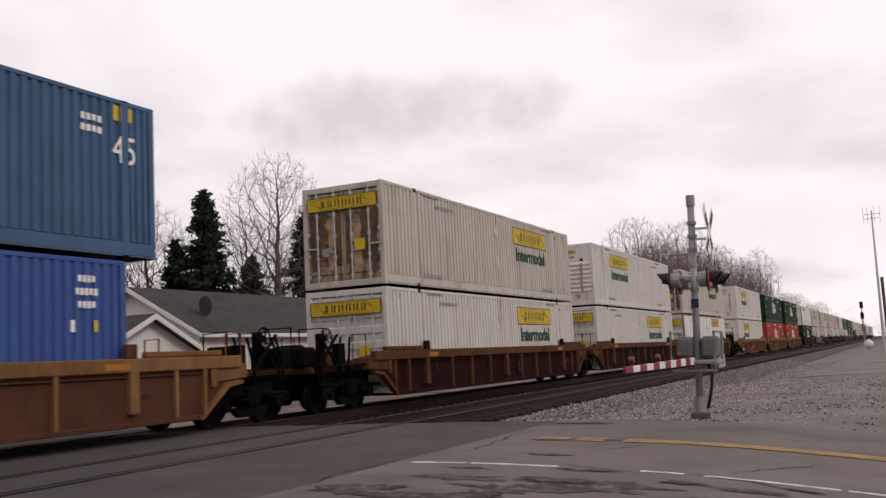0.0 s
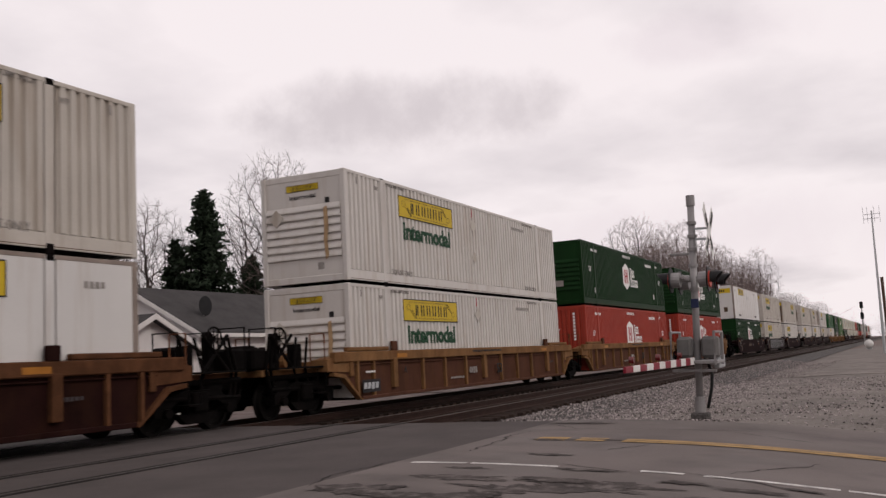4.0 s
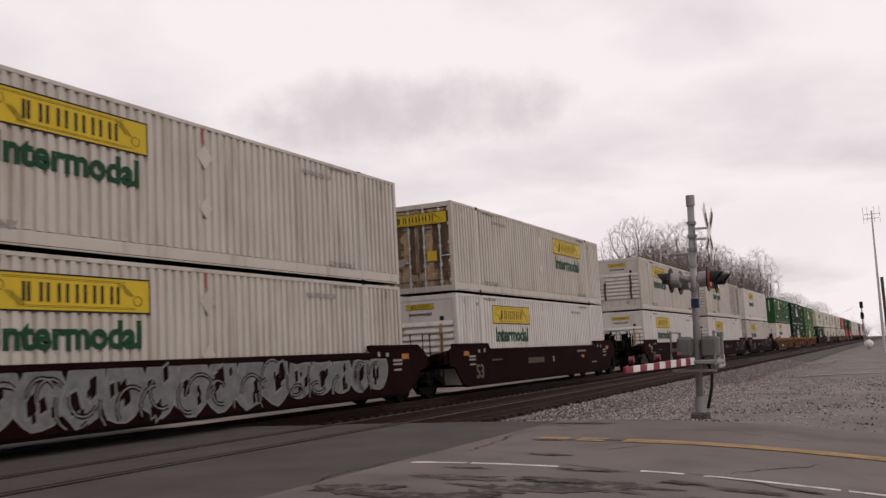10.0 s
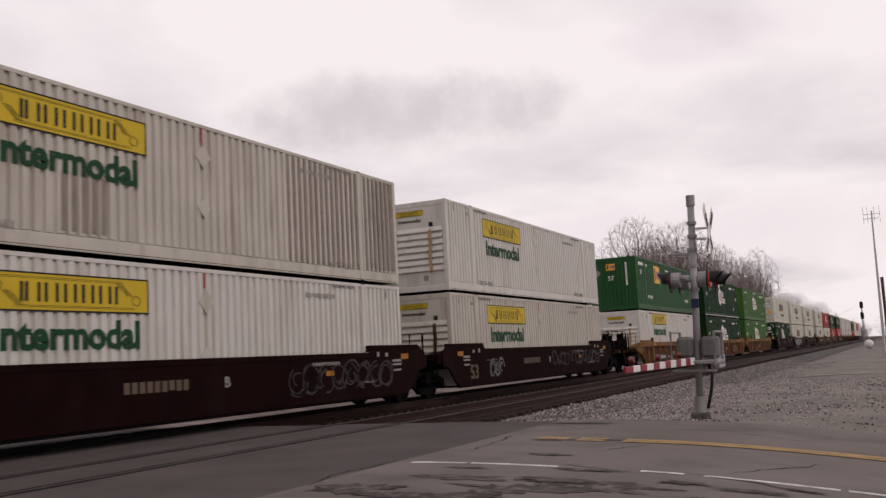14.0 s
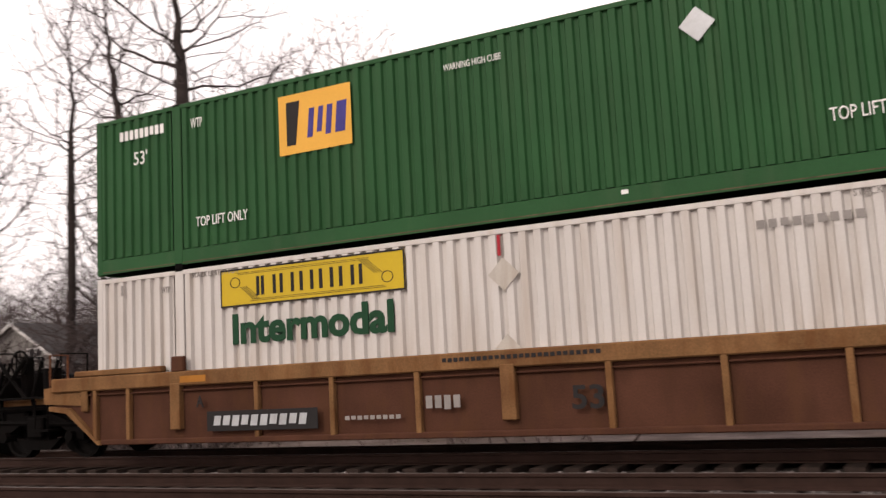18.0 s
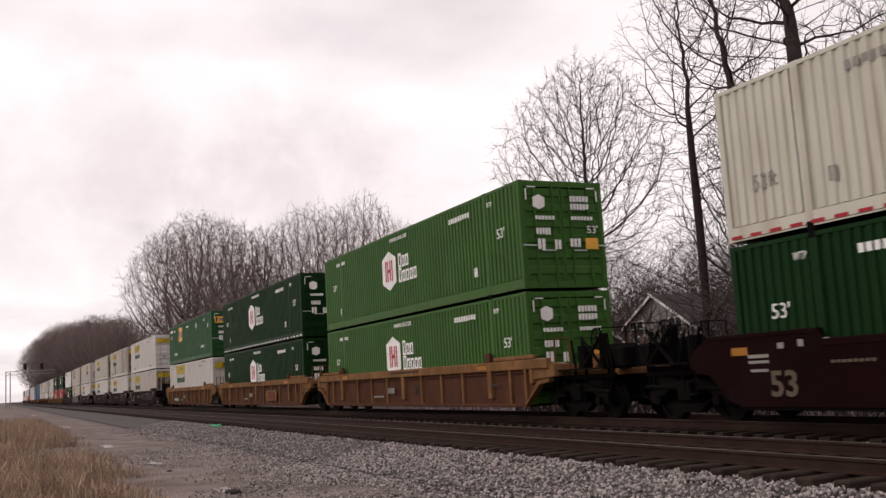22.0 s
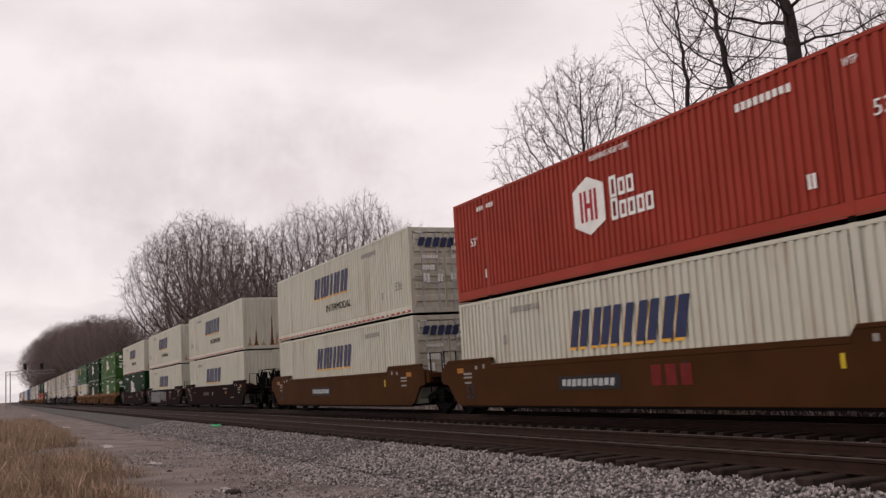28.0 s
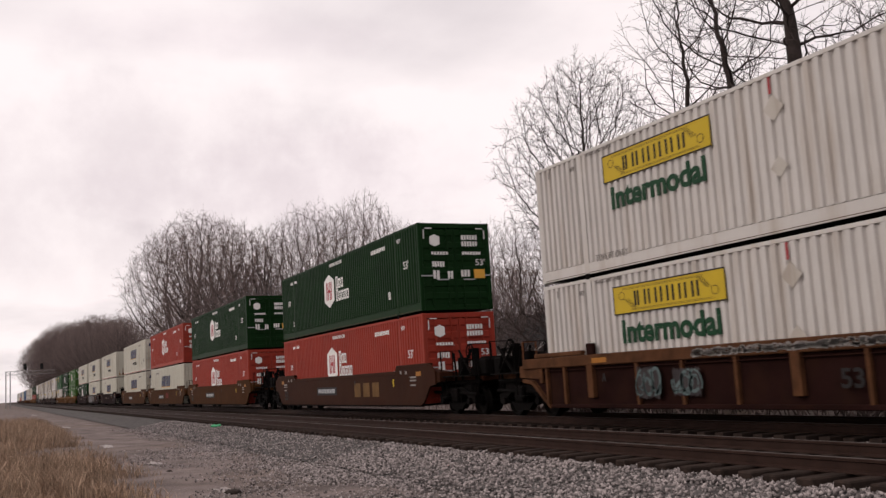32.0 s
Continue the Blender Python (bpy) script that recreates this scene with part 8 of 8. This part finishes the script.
def tie_row(root, yc, x0, x1, joined):
    x = x0
    g = Geo()
    while x < x1:
        if not ROAD_X0 - 0.15 < x < ROAD_X1 + 0.15:
            if joined:
                g.box((x - 0.115, yc - 1.35, -0.36), (x + 0.115, yc + 1.35, -0.168))
            else:
                ob = part("tie", TIE, M_TIE, root)
                ob.matrix_basis = Matrix.Translation((x + rng.uniform(-0.03, 0.03), yc + rng.uniform(-0.05, 0.05), -0.166)) @ pose(0, 0, 0, 0, 0, rng.uniform(-1.5, 1.5))
        x += 0.5
    if joined:
        part("tie_row", g, M_TIE, root, "row of wooden ties")["kind"] = "stuff"


tie_row(near_track, NEAR_Y, -34, 38, False)
tie_row(near_track, NEAR_Y, -400, -34, True)
tie_row(near_track, NEAR_Y, 38, 400, True)
tie_row(far_track, FAR_Y, -200, 200, True)


def stones(x0, x1, y0, y1, count, seed, zf, small, big, ragged=0.0):
    """Loose crushed stones: crooked eight-sided lumps, thinning out raggedly towards y0."""
    rng = np.random.default_rng(seed)
    xs, ys = rng.uniform(x0, x1, count), rng.uniform(y0, y1, count)
    if ragged:
        wave = 0.3 * np.sin(xs * 1.7 + seed) * np.sin(ys * 2.3) + 0.25 * np.sin(xs * 0.6 + ys * 1.1)
        keep = rng.random(count) < (ys - y0) / ragged + wave
        xs, ys = xs[keep], ys[keep]
    n = len(xs)
    s = rng.uniform(small, big, n)
    zs = np.array([zf(x, y) for x, y in zip(xs.tolist(), ys.tolist())]) + s * 0.25
    base = np.array([(1, 0, 0), (-1, 0, 0), (0, 0.8, 0), (0, -0.8, 0), (0, 0, 0.65), (0, 0, -0.65)])
    q = np.linalg.qr(rng.normal(size=(n, 3, 3)))[0]
    v = np.einsum("nij,kj->nki", q, base) * (s[:, None, None] * rng.uniform(0.7, 1.2, (n, 6, 1))) + np.stack([xs, ys, zs], 1)[:, None, :]
    f = np.array([(0, 2, 4), (2, 1, 4), (1, 3, 4), (3, 0, 4), (2, 0, 5), (1, 2, 5), (3, 1, 5), (0, 3, 5)])
    return bulk("ballast_stones", v.reshape(-1, 3), (f[None] + 6 * np.arange(n)[:, None, None]).reshape(-1, 3), M_STONE)


def bulk(name, verts, tris, mat):
    """A mesh from many loose triangles."""
    me = bpy.data.meshes.new(name)
    me.vertices.add(len(verts))
    me.vertices.foreach_set("co", np.ascontiguousarray(verts, dtype=np.float32).ravel())
    me.loops.add(len(tris) * 3)
    me.loops.foreach_set("vertex_index", np.ascontiguousarray(tris, dtype=np.int32).ravel())
    me.polygons.add(len(tris))
    me.polygons.foreach_set("loop_start", np.arange(0, len(tris) * 3, 3, dtype=np.int32))
    me.update(calc_edges=True)
    me.materials.append(mat)
    return me


M_MUD = material("wet_pale_mud", (0.20, 0.158, 0.138), 0.35, var=0.2, scale=3, bump=0.004, spec=0.5)
for i, (x, y, a, b) in enumerate(((-58.2, 3.39, 2.6, 0.35), (-33.0, 3.25, 1.2, 0.2), (-23.2, 3.35, 0.7, 0.16), (-115.4, 3.69, 3.5, 0.3), (-15.8, 3.35, 0.4, 0.16))):  # wet hollows in the dirt track
    ring = []
    for k in range(48):
        c, d = math.cos(k * 0.1309), math.sin(k * 0.1309)
        q = 0.8 + 0.6 * noise.noise((c * 1.7 + i * 5.3, d * 1.7, 1.0)) + 0.3 * noise.noise((c * 5 + i, d * 5, 4.0))
        ring.append((x + a * q * c, y + b * q * d))
    ring = [(u, v, lie(u, v) + 0.035 * noise.noise((u * 1.3, v * 1.3, 0.5)) + 0.016) for u, v in [(x, y)] + ring]
    solid("mud_patch", Geo().add(ring, [(0, 1 + k, 1 + (k + 1) % 48) for k in range(48)]), M_MUD, "pale wet mud hollow in the dirt track", "mud", kind="structure")
M_CLOD = material("dark_earth_clod", (0.03, 0.022, 0.019), 0.95, var=0.3, scale=12, bump=0.01)
for x, y, r in ((-15.22, 3.37, 0.11), (-19.64, 1.74, 0.07), (-56.48, 6.64, 0.12), (-18.72, 0.23, 0.12), (-20.56, 3.24, 0.06)):
    bm = bmesh.new()
    bmesh.ops.create_icosphere(bm, subdivisions=2, radius=r)
    for q in bm.verts:
        q.co *= 1 + 0.7 * noise.noise(q.co * (2.2 / r) * 0.5 + Vector((x, y, 0)))
        q.co.x *= 1.5
        q.co.z *= 0.5
    me = bpy.data.meshes.new("clod")
    bm.to_mesh(me)
    bm.free()
    me.materials.append(M_CLOD)
    solid("clod", me, M_CLOD, "dark lump of earth on the dirt track", "clod", "clods on the track", m=Matrix.Translation((x, y, lie(x, y) + 0.15 * r)))
M_SCRAP = material("green_plastic", (0.03, 0.30, 0.12), 0.5, var=0.15)
solid("litter", Geo().poly([(-0.3, -0.05), (0.1, -0.09), (0.32, 0.0), (0.22, 0.1), (-0.05, 0.05), (-0.28, 0.09)], 0.05, Matrix.Translation((-37.7, 7.75, -0.24)) @ pose(0, 0, 0, 24, 0, 20)), M_SCRAP, "crumpled green plastic scrap on the ballast", "litter")
M_DIRTY = material("dirty_trackbed_stone", (0.06, 0.047, 0.042), 0.95, var=0.25, scale=9, fine=60, island=0.6)


def top(x, y):
    return crest(x, y) if y > 6.2 else lie(x, y)


for a, b, c, d, n, sd, rag in ((-20, -3, 4.9, 8.35, 24000, 1, 1.3), (-50, -20, 5.0, 8.3, 14000, 2, 1.3), (-20, 6.6, 10.55, 12.4, 7000, 3, 0), (16.2, 40, 3.4, 8.3, 22000, 4, 2.0), (40, 75, 3.6, 8.3, 9000, 5, 2.0), (-14, 6.6, 8.9, 10.1, 5000, 6, 0), (16.2, 60, 10.5, 12.5, 5000, 7, 0), (-30, -3, 2.4, 6.0, 24000, 8, 4.0), (16.5, 40, -3.0, 5.0, 9000, 9, 8.0)):
    near = sd in (1, 3, 6, 8)
    solid("ballast_stones", stones(a, b, c, d, n, sd, top, 0.009 if sd == 8 else 0.016, 0.034 if sd == 8 else 0.046 if near else 0.04, rag), M_STONE if sd != 6 else M_DIRTY, "loose crushed grey stones of the trackbed", "ballast", kind="stuff")


def motions():
    """The train rolls past; every wheelset of the nearer cars turns with it."""
    for ob, x, z in ROLLING:
        turn = ob.matrix_basis.to_quaternion().to_matrix().to_4x4()
        walk(ob, [(t, Matrix.Translation((x + run(t), FAR_Y, z)) @ turn) for t in (0.0, 4.0, 8.0, 12.0, 16.0, 20.0, 24.0, 28.0, 32.0)])
    turning, spare, under = {}, [], {}
    for ob in scene.objects:
        under.setdefault(ob.parent, []).append(ob)
    for unit, x, z in ROLLING:
        for axle in under.get(unit, ()):
            for w in under.get(axle, ()):
                if axle.name.startswith("axle") and w.name.startswith("wheel"):
                    r = round(axle.matrix_basis.translation.z, 3)
                    if r not in turning:
                        walk(w, [(k / FPS, Matrix.Rotation(run(k / FPS) / r, 4, "Y")) for k in range(32 * FPS + 1)])
                        turning[r] = w
                    else:
                        spare.append((turning[r], w, axle))
    for first, w, axle in spare:
        alike = first.copy()
        alike.data, alike.parent = w.data, axle
        scene.collection.objects.link(alike)
    bpy.data.batch_remove([w for first, w, axle in spare])


motions()
